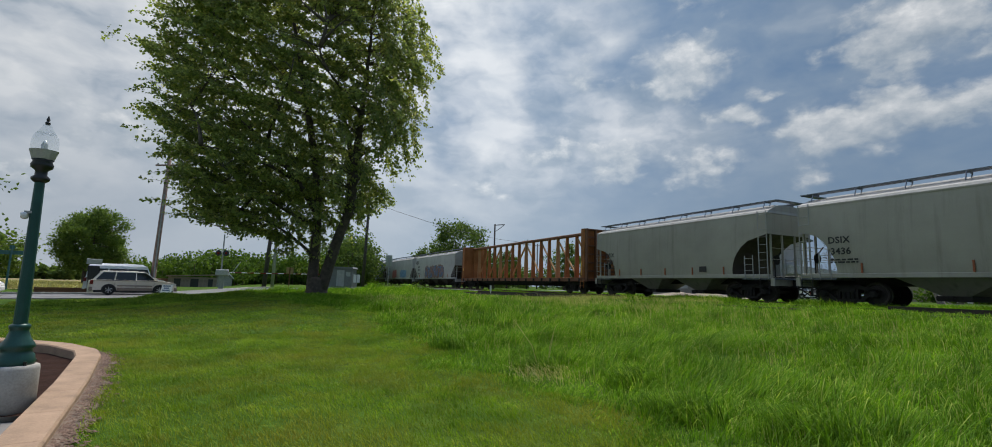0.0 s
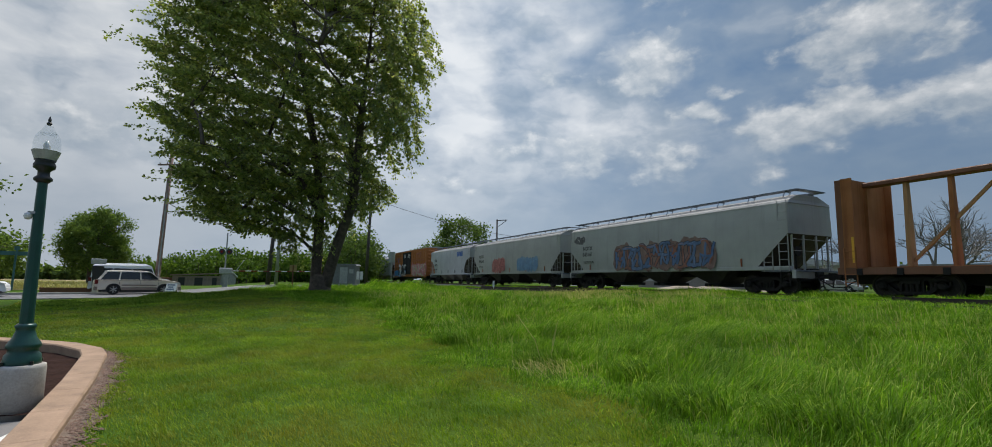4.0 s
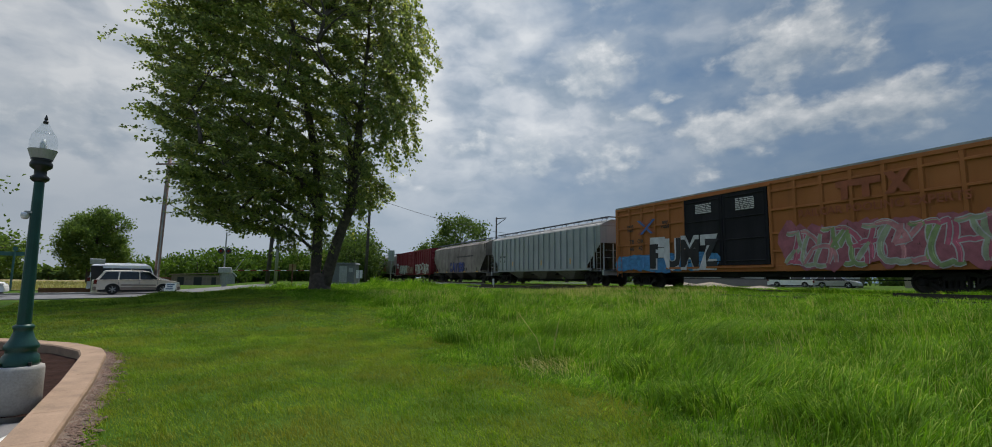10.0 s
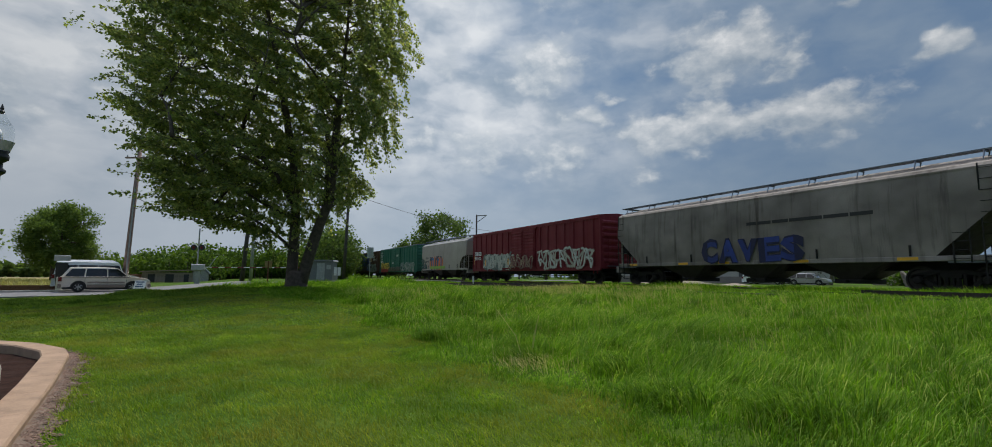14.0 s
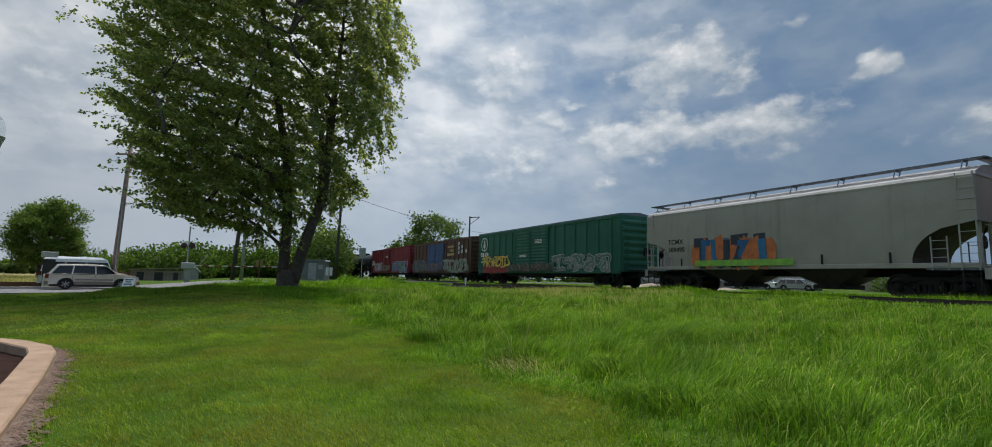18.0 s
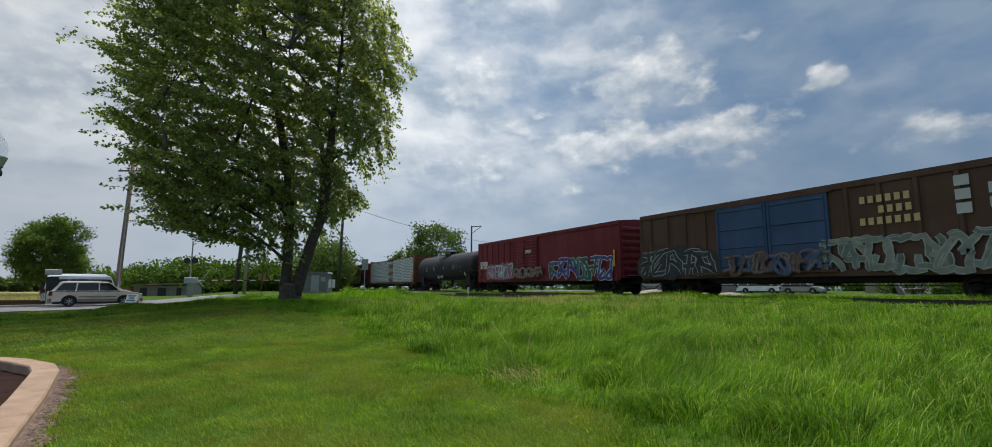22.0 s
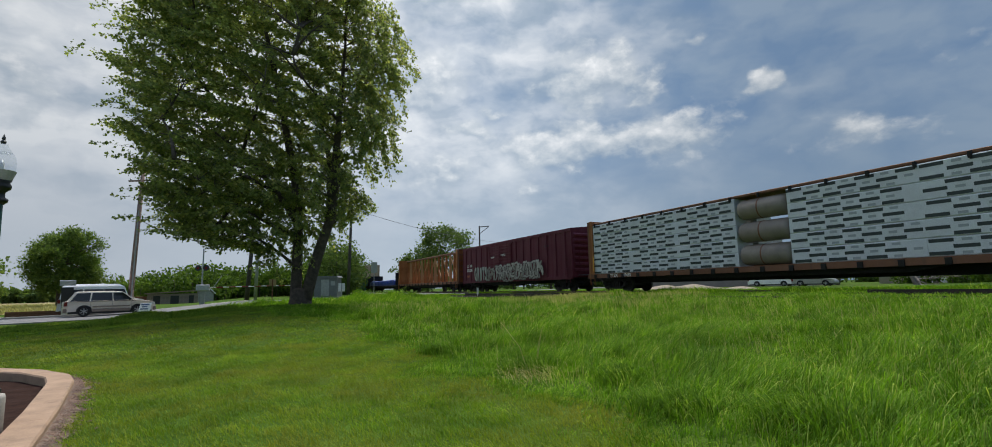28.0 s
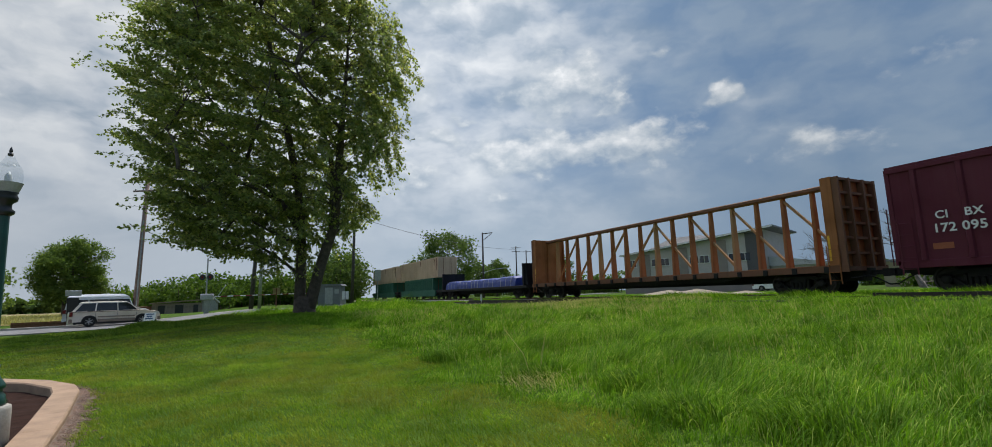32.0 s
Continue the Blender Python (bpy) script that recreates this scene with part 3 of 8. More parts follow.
def emblem(parent, x, y, z, w, h, material, kind="cross"):
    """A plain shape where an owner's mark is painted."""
    mb = MB()
    if kind == "cross":
        for s in (-1, 1):
            mb.add([(-w / 2, -0.005 - 0.002 * s, -s * h / 2), (-w / 2 + w * 0.24, -0.005 - 0.002 * s, -s * h / 2), (w / 2, -0.005 - 0.002 * s, s * h / 2), (w / 2 - w * 0.24, -0.005 - 0.002 * s, s * h / 2)], [(0, 1, 2, 3)])
    elif kind == "ring":
        mb.lathe([(w / 2, -0.005), (w / 2 * 0.86, -0.005), (w / 2 * 0.86, -0.001), (w / 2, -0.001), (w / 2, -0.005)], "y", seg=28, caps=False)
        for k in range(3):
            mb.add([(-w * (0.22 - 0.04 * k), -0.004, -h * 0.2 + k * h * 0.16), (w * (0.22 - 0.04 * k), -0.004, -h * 0.2 + k * h * 0.16), (0, -0.004, h * 0.02 + k * h * 0.16)], [(0, 1, 2)])
        mb.box(-w * 0.04, w * 0.04, -0.005, 0, -h * 0.34, -h * 0.18)
    elif kind == "trestle":
        mb.box(-w * 0.5, w * 0.12, -0.004, 0, h * 0.10, h * 0.42)
        for u in (-0.38, -0.08):
            mb.box(w * u - w * 0.05, w * u + w * 0.05, -0.004, 0, -h * 0.5, h * 0.10)
        for q in (-1, 1):
            mb.add([(w * 0.16, -0.006 - 0.002 * q, -q * h / 2), (w * 0.28, -0.006 - 0.002 * q, -q * h / 2), (w * 0.5, -0.006 - 0.002 * q, q * h / 2), (w * 0.38, -0.006 - 0.002 * q, q * h / 2)], [(0, 1, 2, 3)])
    else:
        n = 4
        for k in range(n):
            u = -w / 2 + w * k / n
            mb.prism([(u, -h / 2), (u + w / n * 0.8, -h / 2), (u + w / n * 0.9, h / 2), (u + w / n * 0.1, h / 2)], -0.004, 0.0)
    return part("emblem", mb, material, parent, "", (x, y, z))


PAINTS = {}


def spray(color):
    """Aerosol paint: cloudy, and worn through in places."""
    key = tuple(round(c, 3) for c in color)
    if key not in PAINTS:
        m, n, l, p = nodes_of("aerosol_paint")
        lo, hi = tuple(c * 0.72 for c in color), tuple(min(1, c * 1.25) for c in color)
        l.new(ramp(n, l, noise_at(n, l, 2.6, 5.0), [(0.32, lo), (0.68, hi)]), p.inputs["Base Color"])
        p.inputs["Roughness"].default_value = 0.6
        worn = ramp(n, l, noise_at(n, l, 5.0, 7.0, (1, 1, 0.45), 0.7), [(0.61, (0, 0, 0)), (0.74, (0.8, 0.8, 0.8))])
        tr, mx, out = n.new("ShaderNodeBsdfTransparent"), n.new("ShaderNodeMixShader"), n["Material Output"]
        l.new(worn, mx.inputs[0])
        l.new(p.outputs[0], mx.inputs[1])
        l.new(tr.outputs[0], mx.inputs[2])
        l.new(mx.outputs[0], out.inputs[0])
        PAINTS[key] = m
    return PAINTS[key]


def stroke(mb, pts, width, y):
    """A fat brush line in the plane y, in quads, with blunt ends."""
    L = []
    for k, p in enumerate(pts):
        a, b = pts[max(k - 1, 0)], pts[min(k + 1, len(pts) - 1)]
        dx, dz = b[0] - a[0], b[1] - a[1]
        d = math.hypot(dx, dz) or 1
        w = width * (0.75 if k in (0, len(pts) - 1) else 1.0) / 2
        L += [(p[0] - dz / d * w, y, p[1] + dx / d * w), (p[0] + dz / d * w, y, p[1] - dx / d * w)]
    mb.add(L, [(2 * k, 2 * k + 1, 2 * k + 3, 2 * k + 2) for k in range(len(pts) - 1)])


def tag_painting(car, x, z, w, h, fills, outline, y, n=5, seed=0, backing=None, wild=0.25, word=""):
    """A spray-painted piece: crowded contoured letters or letter-like strokes, on an optional cloud of colour."""
    rnd = random.Random(seed)
    whole = MB()
    ob = part("graffiti", whole.box(-0.02, 0.02, 0.002, 0.003, -0.02, 0.02), spray(outline), car, "", (x, y, z))
    if backing:
        mb = MB()
        for k in range(n * 2):
            cx, cz = -w / 2 + w * (k + 0.5) / (n * 2), rnd.uniform(-0.12, 0.12) * h
            ring = [(cx + math.cos(a) * w / n * rnd.uniform(0.55, 0.8), -0.002 - k * 0.0001, cz + math.sin(a) * h * rnd.uniform(0.42, 0.58)) for a in [2 * math.pi * i / 14 for i in range(14)]]
            mb.add(ring, [tuple(range(14))])
        part("colour_cloud", mb, spray(backing), ob)
    cw = w / n
    if word:
        # rounded capitals that crowd one another
        for k, ch in enumerate(word):
            cx, tilt = -w / 2 + w * (k + 0.5) / len(word), rnd.uniform(-0.16, 0.16)
            for fat, depth, name, col in ((0.085, 0.004, "contour", outline), (0.042, 0.008, "filling", fills[k % len(fills)])):
                cu = bpy.data.curves.new("characters", "FONT")
                cu.body, cu.size, cu.align_x, cu.offset, cu.resolution_u = ch, 1.0, "CENTER", fat, 2
                tmp = new("characters", cu)
                me = bpy.data.meshes.new_from_object(tmp)
                bpy.data.objects.remove(tmp)
                me.materials.clear()
                me.materials.append(spray(col))
                reach = max(v.co.x for v in me.vertices) - min(v.co.x for v in me.vertices)
                wide = w / len(word) * (0.55 if ch == "I" else 0.98) / reach
                part(name, me, None, ob, "", Matrix.Translation((cx, -depth - 0.0007 * (k % 3), -h * 0.46 + rnd.uniform(0, 0.05) * h)) @ pose(0, 0, 0, 90, 0, 0) @ Matrix(((wide, tilt, 0, 0), (rnd.uniform(-0.12, 0.12), h * rnd.uniform(1.16, 1.40), 0, 0), (0, 0, 1, 0), (0, 0, 0, 1))))
        return ob
    for k in range(n):
        cx, cz = -w / 2 + cw * (k + 0.5), rnd.uniform(-0.07, 0.07) * h
        lean, fat = rnd.uniform(-wild, wild), min(0.24, cw * 0.21) * rnd.uniform(0.85, 1.2)
        # angular, interlocking strokes between points of a small lattice that reaches into the next letter
        nodes = [(gx * cw * 0.52 + lean * gz * h * 0.4 + rnd.uniform(-0.08, 0.08), gz * h * 0.41 + rnd.uniform(-0.07, 0.07)) for gz in (-1, -0.1, 0.9) for gx in (-1, 0, 1)]
        lines = [rnd.choice(((0, 3, 6), (1, 4, 7), (0, 3, 7))), rnd.choice(((6, 7, 8), (6, 8, 5), (6, 7, 5, 4))), rnd.choice(((3, 4, 5, 2), (0, 1, 2), (3, 4, 2), (5, 2, 1, 0))), rnd.choice(((8, 5, 2), (4, 8), (0, 4), (2, 5, 7)))]
        if rnd.random() < 0.5:
            lines.append(rnd.choice(((1, 5, 8), (3, 7), (6, 4, 2))))
        paths = []
        for q, ids in enumerate(lines):
            pts = []
            for m in range(len(ids) - 1):
                (ax, az), (bx, bz) = nodes[ids[m]], nodes[ids[m + 1]]
                sag = 0.06 * (-1) ** (k + q)
                for t in (0.0, 0.33, 0.66):
                    pts.append((cx + ax + (bx - ax) * t + sag * math.sin(3.14 * t), cz + az + (bz - az) * t + sag * math.sin(3.14 * t)))
            pts.append((cx + nodes[ids[-1]][0], cz + nodes[ids[-1]][1]))
            paths.append(pts)
        base = 0.003 + 0.0035 * (k % 3)
        rim = MB()
        for q, pts in enumerate(paths):
            stroke(rim, pts, fat + 0.085, -base - 0.0003 * q)
        part("contour", rim, spray(outline), ob)
        for tone in range(min(2, len(fills))):
            mb = MB()
            for q, pts in enumerate(paths):
                if q % min(2, len(fills)) == tone:
                    stroke(mb, pts, fat, -base - 0.0016 - 0.0003 * q)
            part("filling", mb, spray(fills[(k + tone) % len(fills)]), ob)
        inner = MB()
        for pts in paths[:2]:
            stroke(inner, [(u + fat * 0.22, v + fat * 0.22) for u, v in pts[:4]], 0.022, -base - 0.0034)
        part("inner_line", inner, spray(tuple(min(0.8, c * 1.35 + 0.06) for c in fills[k % len(fills)])), ob)
    return ob


# --- covered hoppers ---
def hopper(place, length, paint, label, bays=3, ribbed=False, roof=PALE, top=4.62, cut=1.55, round_end=False, arch=2.65, bay_paint=None):
    car = thing("covered_hopper_car", label, "rail car", "freight train cars")
    half = length / 2
    xs = half - 0.25
    levels = []
    sill, eave = 1.22, top - 0.62
    def bulge(z):
        """Half-width of the curved side at a height."""
        return 1.50 if ribbed else 1.55 - 0.08 * ((z - 2.6) / 1.4) ** 2
    prof = [(z, bulge(z)) for z in [sill + (arch - sill) * k / 7 for k in range(8)] + [arch + (eave - arch) * k / 5 for k in range(1, 6)]]
    for z, y in prof:
        k = min(1.0, max(0.0, (z - sill) / (arch - sill)))
        c = cut * (math.sqrt(max(0, 1 - k * k)) if round_end else (1 - k))
        levels.append([(-xs + c, -y, z), (xs - c, -y, z), (xs - c, y, z), (-xs + c, y, z)])
    mb, slope = MB(), MB()
    for k in range(len(levels) - 1):
        a, b = levels[k], levels[k + 1]
        mb.add(a + b, [(0, 1, 5, 4), (2, 3, 7, 6)])
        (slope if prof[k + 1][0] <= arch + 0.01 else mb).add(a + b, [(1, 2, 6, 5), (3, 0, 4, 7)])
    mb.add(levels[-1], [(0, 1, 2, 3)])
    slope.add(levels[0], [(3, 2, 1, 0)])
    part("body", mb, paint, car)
    part("slope_sheet", slope, SLOPE, car, "grimy sloping end sheet with shade in its dark colour")
    roof_mb = MB().loft([[(-xs - 0.03, -1.47, eave + 0.004), (xs + 0.03, -1.47, eave + 0.004), (xs + 0.03, 1.47, eave + 0.004), (-xs - 0.03, 1.47, eave + 0.004)],
                         [(-xs, -1.38, eave + 0.14), (xs, -1.38, eave + 0.14), (xs, 1.38, eave + 0.14), (-xs, 1.38, eave + 0.14)],
                         [(-xs, -0.62, top - 0.2), (xs, -0.62, top - 0.2), (xs, 0.62, top - 0.2), (-xs, 0.62, top - 0.2)]])
    part("roof", roof_mb, roof, car)
    for s in (-1, 1):
        part("roof_edge", MB().box(-xs - 0.02, xs + 0.02, s * 1.47 - 0.015, s * 1.47 + 0.015, eave - 0.035, eave + 0.03), paint, car)
    # hatch trough and running boards
    part("hatch_cover", MB().box(-xs + 0.5, xs - 0.5, -0.28, 0.28, top - 0.2, top - 0.08, 0.05), roof, car)
    board = MB().box(-xs - 0.15, xs + 0.15, -0.06, 0.06, -0.02, 0.02).box(-xs - 0.15, xs + 0.15, 0.10, 0.20, -0.02, 0.02).box(-xs - 0.15, xs + 0.15, -0.20, -0.10, -0.02, 0.02).mesh("running_board", WALKWAY)
    br = MB().box(-0.02, 0.02, -0.2, 0.2, -0.07, -0.02).tube([(0, -0.2, -0.04), (0, -0.34, -0.33)], 0.022, 5).tube([(0, 0.2, -0.04), (0, 0.1, -0.2)], 0.02, 5).mesh("board_bracket", WALKWAY)
    nb = max(6, int(length / 1.6))
    for s in (-1, 1):
        part("running_board", board, None, car, "", (0, s * 0.82, top))
        for k in range(nb):
            part("board_bracket", br, None, car, "", (-xs + 0.4 + (2 * xs - 0.8) * k / (nb - 1), s * 0.82, top))
    for s in (-1, 1):
        part("end_walkway", MB().box(-0.16, 0.16, -0.9, 0.9, -0.02, 0.02), WALKWAY, car, "", (s * (xs + 0.02), 0, top))
    # sill, bays, centre sill
    sl = half - 0.25 if not ribbed else half - 1.6
    for s in (-1, 1):
        part("side_sill", MB().box(-sl, sl, 1.40 * s - 0.09, 1.40 * s + 0.09, 1.06, 1.24, 0.02), paint, car)
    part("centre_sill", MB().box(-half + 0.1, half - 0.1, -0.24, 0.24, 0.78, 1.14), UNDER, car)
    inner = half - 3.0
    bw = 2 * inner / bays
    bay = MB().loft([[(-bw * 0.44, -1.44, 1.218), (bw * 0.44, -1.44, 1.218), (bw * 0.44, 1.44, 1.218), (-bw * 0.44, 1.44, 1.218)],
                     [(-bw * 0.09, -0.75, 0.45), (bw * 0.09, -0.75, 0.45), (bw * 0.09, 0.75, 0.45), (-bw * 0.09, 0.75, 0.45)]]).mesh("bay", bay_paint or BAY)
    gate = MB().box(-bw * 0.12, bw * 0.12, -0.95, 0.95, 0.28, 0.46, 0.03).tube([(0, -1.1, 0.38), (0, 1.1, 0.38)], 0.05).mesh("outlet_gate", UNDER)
    for k in range(bays):
        x = -inner + bw * (k + 0.5)
        part("bay", bay, None, car, "", (x, 0, 0))
        part("outlet_gate", gate, None, car, "", (x, 0, 0))
    # end frames, ladders, platforms
    rail_paint = UNDER if paint is DIRTY_GREY else PALE
    lad = ladder_mesh(1.0, eave + 0.12, 0.42, 9, "x", rail_paint)
    step = ladder_mesh(0.35, 1.06, 0.42, 2, "x", UNDER)
    low = ladder_mesh(1.0, 2.1, 0.42, 4, "x", rail_paint)
    for s in (-1, 1):
        part("end_platform", MB().box(-0.85, 0.85, -1.45, 1.45, -0.06, 0.0), WALKWAY, car, "", (s * (half - 0.8), 0, 1.06))
        for y in (-1.25, -0.45, 0.45, 1.25):
            part("end_post", MB().box(-0.035, 0.035, -0.035, 0.035, 1.06, eave), paint, car, "", (s * (half - 0.3), y, 0))
        part("end_sill", MB().box(-0.09, 0.09, -1.48, 1.48, 0.72, 1.08), paint, car, "", (s * (half - 0.12), 0, 0))
        part("brake_pipe", MB().tube([(0, -0.8, 1.06), (0, -0.8, 1.9), (0, -0.2, 2.4)], 0.03).lathe([(0.22, -0.02), (0.22, 0.02)], "x", (0.1, -0.8, 1.9), 12), UNDER, car, "", (s * (half - 0.45), 0, 0))
        for q in (-1, 1):
            x = s * (half - 0.5) - 0.21
            part("ladder", lad, None, car, "", (x, q * 1.52, 0))
            part("ladder", step, None, car, "", (x, q * 1.5, 0))
            part("ladder", low, None, car, "", (s * (half - 1.25) - 0.21, q * 1.50, 0))
        part("grab_rail", MB().tube([(0, -1.48, 1.9), (0, 1.48, 1.9)], 0.014, 5).tube([(0, -1.48, 2.4), (0, 1.48, 2.4)], 0.014, 5), paint, car, "", (s * (half - 0.1), 0, 0))
    if ribbed:
        rib = MB().box(-0.05, 0.05, -0.09, 0.0, sill - 0.02, eave).mesh("side_post", paint)
        n = 20
        for k in range(n):
            x = -half + 1.0 + (length - 2.0) * k / (n - 1)
            part("side_post", rib, None, car, "", (x, -1.502, 0))
            part("side_post", rib, None, car, "", pose(x, 1.502, 0, 0, 0, 180))
    else:
        seam = MB().box(-0.006, 0.006, -0.006, 0.0, sill, 3.0).mesh("seam", paint)
        tab = MB().box(-0.025, 0.025, -0.05, 0.0, 1.24, 1.62).mesh("jacking_tab", RUST_MARK if paint in (LIGHT_GREY, GREY_GREEN) else UNDER)
        for k in range(5):
            x = -half + 2.6 + (length - 5.2) * k / 4
            part("jacking_tab", tab, None, car, "", (x, -1.51, 0))
    running_gear(car, length, 1.75)
    return add_car(car, place)


# --- boxcars ---
def boxcar(place, length, top, paint, label, style="posts", door_paint=None, door=(-1.6, 1.6), sill=0.98, plain_from=None, roof_paint=None):
    """style: posts (outside posts), waffle (posts and rails), smooth."""
    car = thing("box_car", label, "rail car", "freight train cars")
    half, w, eave = length / 2, 1.50, top - 0.22
    part("body", MB().box(-half, half, -w, w, sill + 0.12, eave), paint, car)
    roof = MB().loft([[(-half - 0.03, -w - 0.05, eave + 0.002), (half + 0.03, -w - 0.05, eave + 0.002), (half + 0.03, w + 0.05, eave + 0.002), (-half - 0.03, w + 0.05, eave + 0.002)],
                      [(-half - 0.03, -w - 0.05, eave + 0.08), (half + 0.03, -w - 0.05, eave + 0.08), (half + 0.03, w + 0.05, eave + 0.08), (-half - 0.03, w + 0.05, eave + 0.08)],
                      [(-half - 0.03, -0.1, top), (half + 0.03, -0.1, top), (half + 0.03, 0.1, top), (-half - 0.03, 0.1, top)]])
    part("roof", roof, roof_paint or paint, car)
    for s in (-1, 1):
        part("side_sill", MB().box(-half, half, s * (w - 0.02) - 0.05, s * (w - 0.02) + 0.07, sill - 0.12, sill + 0.14, 0.015), paint, car)
        part("top_chord", MB().box(-half, half, s * (w + 0.02) - 0.04, s * (w + 0.02) + 0.04, eave - 0.16, eave, 0.01), paint, car)
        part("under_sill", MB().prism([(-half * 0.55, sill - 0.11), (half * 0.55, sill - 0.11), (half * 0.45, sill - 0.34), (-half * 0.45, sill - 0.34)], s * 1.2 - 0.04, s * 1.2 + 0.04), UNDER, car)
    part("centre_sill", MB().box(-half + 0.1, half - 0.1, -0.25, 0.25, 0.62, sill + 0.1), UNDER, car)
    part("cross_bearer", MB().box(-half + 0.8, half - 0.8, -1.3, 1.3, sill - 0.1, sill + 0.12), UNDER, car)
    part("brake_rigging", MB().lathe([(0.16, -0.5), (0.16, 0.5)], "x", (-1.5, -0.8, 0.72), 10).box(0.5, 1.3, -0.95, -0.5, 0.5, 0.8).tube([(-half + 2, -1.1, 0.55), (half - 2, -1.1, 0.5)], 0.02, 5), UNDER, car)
    if style == "posts" or style == "waffle":
        rib = MB().loft([[(-0.10, 0, sill + 0.14), (0.10, 0, sill + 0.14), (0.06, -0.075, sill + 0.14), (-0.06, -0.075, sill + 0.14)],
                         [(-0.10, 0, eave - 0.16), (0.10, 0, eave - 0.16), (0.06, -0.075, eave - 0.16), (-0.06, -0.075, eave - 0.16)]]).mesh("side_post", paint)
        def posts(a, b):
            n = max(2, int(round((b - a) / 1.12)))
            return [a + (b - a) * (k + (0.5 if style == "posts" else 0)) / n for k in range(n + (style == "waffle"))]
        for x in posts(-half + 0.15, door[0] - 0.1) + posts(door[1] + 0.1, half - 0.15):
            if plain_from is not None and x > plain_from:
                continue
            part("side_post", rib, None, car, "", (x, -w - 0.001, 0))
            part("side_post", rib, None, car, "", pose(x, w + 0.001, 0, 0, 0, 180))
        if style == "waffle":
            for a, b in ((-half + 0.15, door[0] - 0.1), (door[1] + 0.1, half - 0.15)):
                for z in (sill + 0.75, sill + 1.55, sill + 2.6, sill + 3.45):
                    part("side_rail", MB().box(a, b, -0.07, 0, -0.05, 0.05, 0.012), paint, car, "", (0, -w - 0.001, z))
    # doors
    dp = door_paint or paint
    mid = (door[0] + door[1]) / 2
    for a, b in ((door[0], mid - 0.02), (mid + 0.02, door[1])):
        d = part("door", MB().box(a, b, -0.09, 0.0, sill + 0.2, eave - 0.2), dp, car, "", (0, -w - 0.002, 0))
        n = 12 if style == "posts" and door_paint is None else 4
        for k in range(n):
            z = sill + 0.4 + (eave - sill - 0.8) * k / (n - 1)
            hgt = 0.07 if n > 6 else 0.03
            part("door_rib", MB().loft([[(a + 0.08, -0.09, z - hgt), (b - 0.08, -0.09, z - hgt), (b - 0.08, -0.09, z + hgt), (a + 0.08, -0.09, z + hgt)],
                                        [(a + 0.08, -0.125, z - hgt * 0.4), (b - 0.08, -0.125, z - hgt * 0.4), (b - 0.08, -0.125, z + hgt * 0.4), (a + 0.08, -0.125, z + hgt * 0.4)]]), dp, d)
        for x in (a + 0.12, b - 0.12):
            part("lock_rod", MB().tube([(x, -0.13, sill + 0.22), (x, -0.13, eave - 0.25)], 0.018, 5), dp, d)
    for zr, dr in ((sill + 0.06, 0.14), (eave - 0.2, 0.12)):
        part("door_rail", MB().box(door[0] - 1.4, door[1] + 0.2, -dr, 0, zr, zr + 0.10), paint, car, "", (0, -w - 0.003, 0))
    # corrugated ends
    for s in (-1, 1):
        end = part("end_panel", MB().box(-0.03, 0.03, -w, w, sill, eave), paint, car, "", (s * (half + 0.03), 0, 0))
        n = 7
        hgt = (eave - sill - 0.5) / n
        corr = MB().loft([[(0.03, -w + 0.1, -hgt * 0.36), (0.03, w - 0.1, -hgt * 0.36), (0.03, w - 0.1, hgt * 0.36), (0.03, -w + 0.1, hgt * 0.36)],
                          [(0.13, -w + 0.2, -hgt * 0.14), (0.13, w - 0.2, -hgt * 0.14), (0.13, w - 0.2, hgt * 0.14), (0.13, -w + 0.2, hgt * 0.14)]]).mesh("end_corrugation", paint)
        for k in range(n):
            part("end_corrugation", corr, None, end, "", pose(0, 0, sill + 0.3 + hgt * (k + 0.5), 0, 0, 0 if s > 0 else 180))
        for q in (-1, 1):
            part("end_post", MB().box(-0.07, 0.07, -0.055, 0.055, sill, eave), paint, car, "", (s * half, q * (w - 0.025), 0))
        lad = ladder_mesh(sill - 0.35, 2.6, 0.42, 5, "x", paint)
        part("ladder", lad, None, car, "", (s * (half - 0.35) - 0.21, -w - 0.10, 0))
        part("ladder", lad, None, car, "", (s * (half - 0.35) - 0.21, w + 0.10, 0))
        part("end_ladder", ladder_mesh(sill, 3.0, 0.42, 6, "y", paint), None, car, "", (s * (half + 0.2), -w + 0.1, 0))
        part("cross_over", MB().box(-0.18, 0.18, -1.1, 1.1, 0, 0.04), WALKWAY, car, "", (s * (half + 0.26), 0, 1.12))
        part("brake_wheel", MB().lathe([(0.28, -0.02), (0.28, 0.02), (0.24, 0.02), (0.24, -0.02)], "x", (0, 0.5, 2.2), 14).box(-0.1, 0.0, 0.3, 0.7, 1.95, 2.45), UNDER, car, "", (s * (half + 0.22), 0, 0))
    running_gear(car, length + 0.3, 2.1)
    return add_car(car, place)


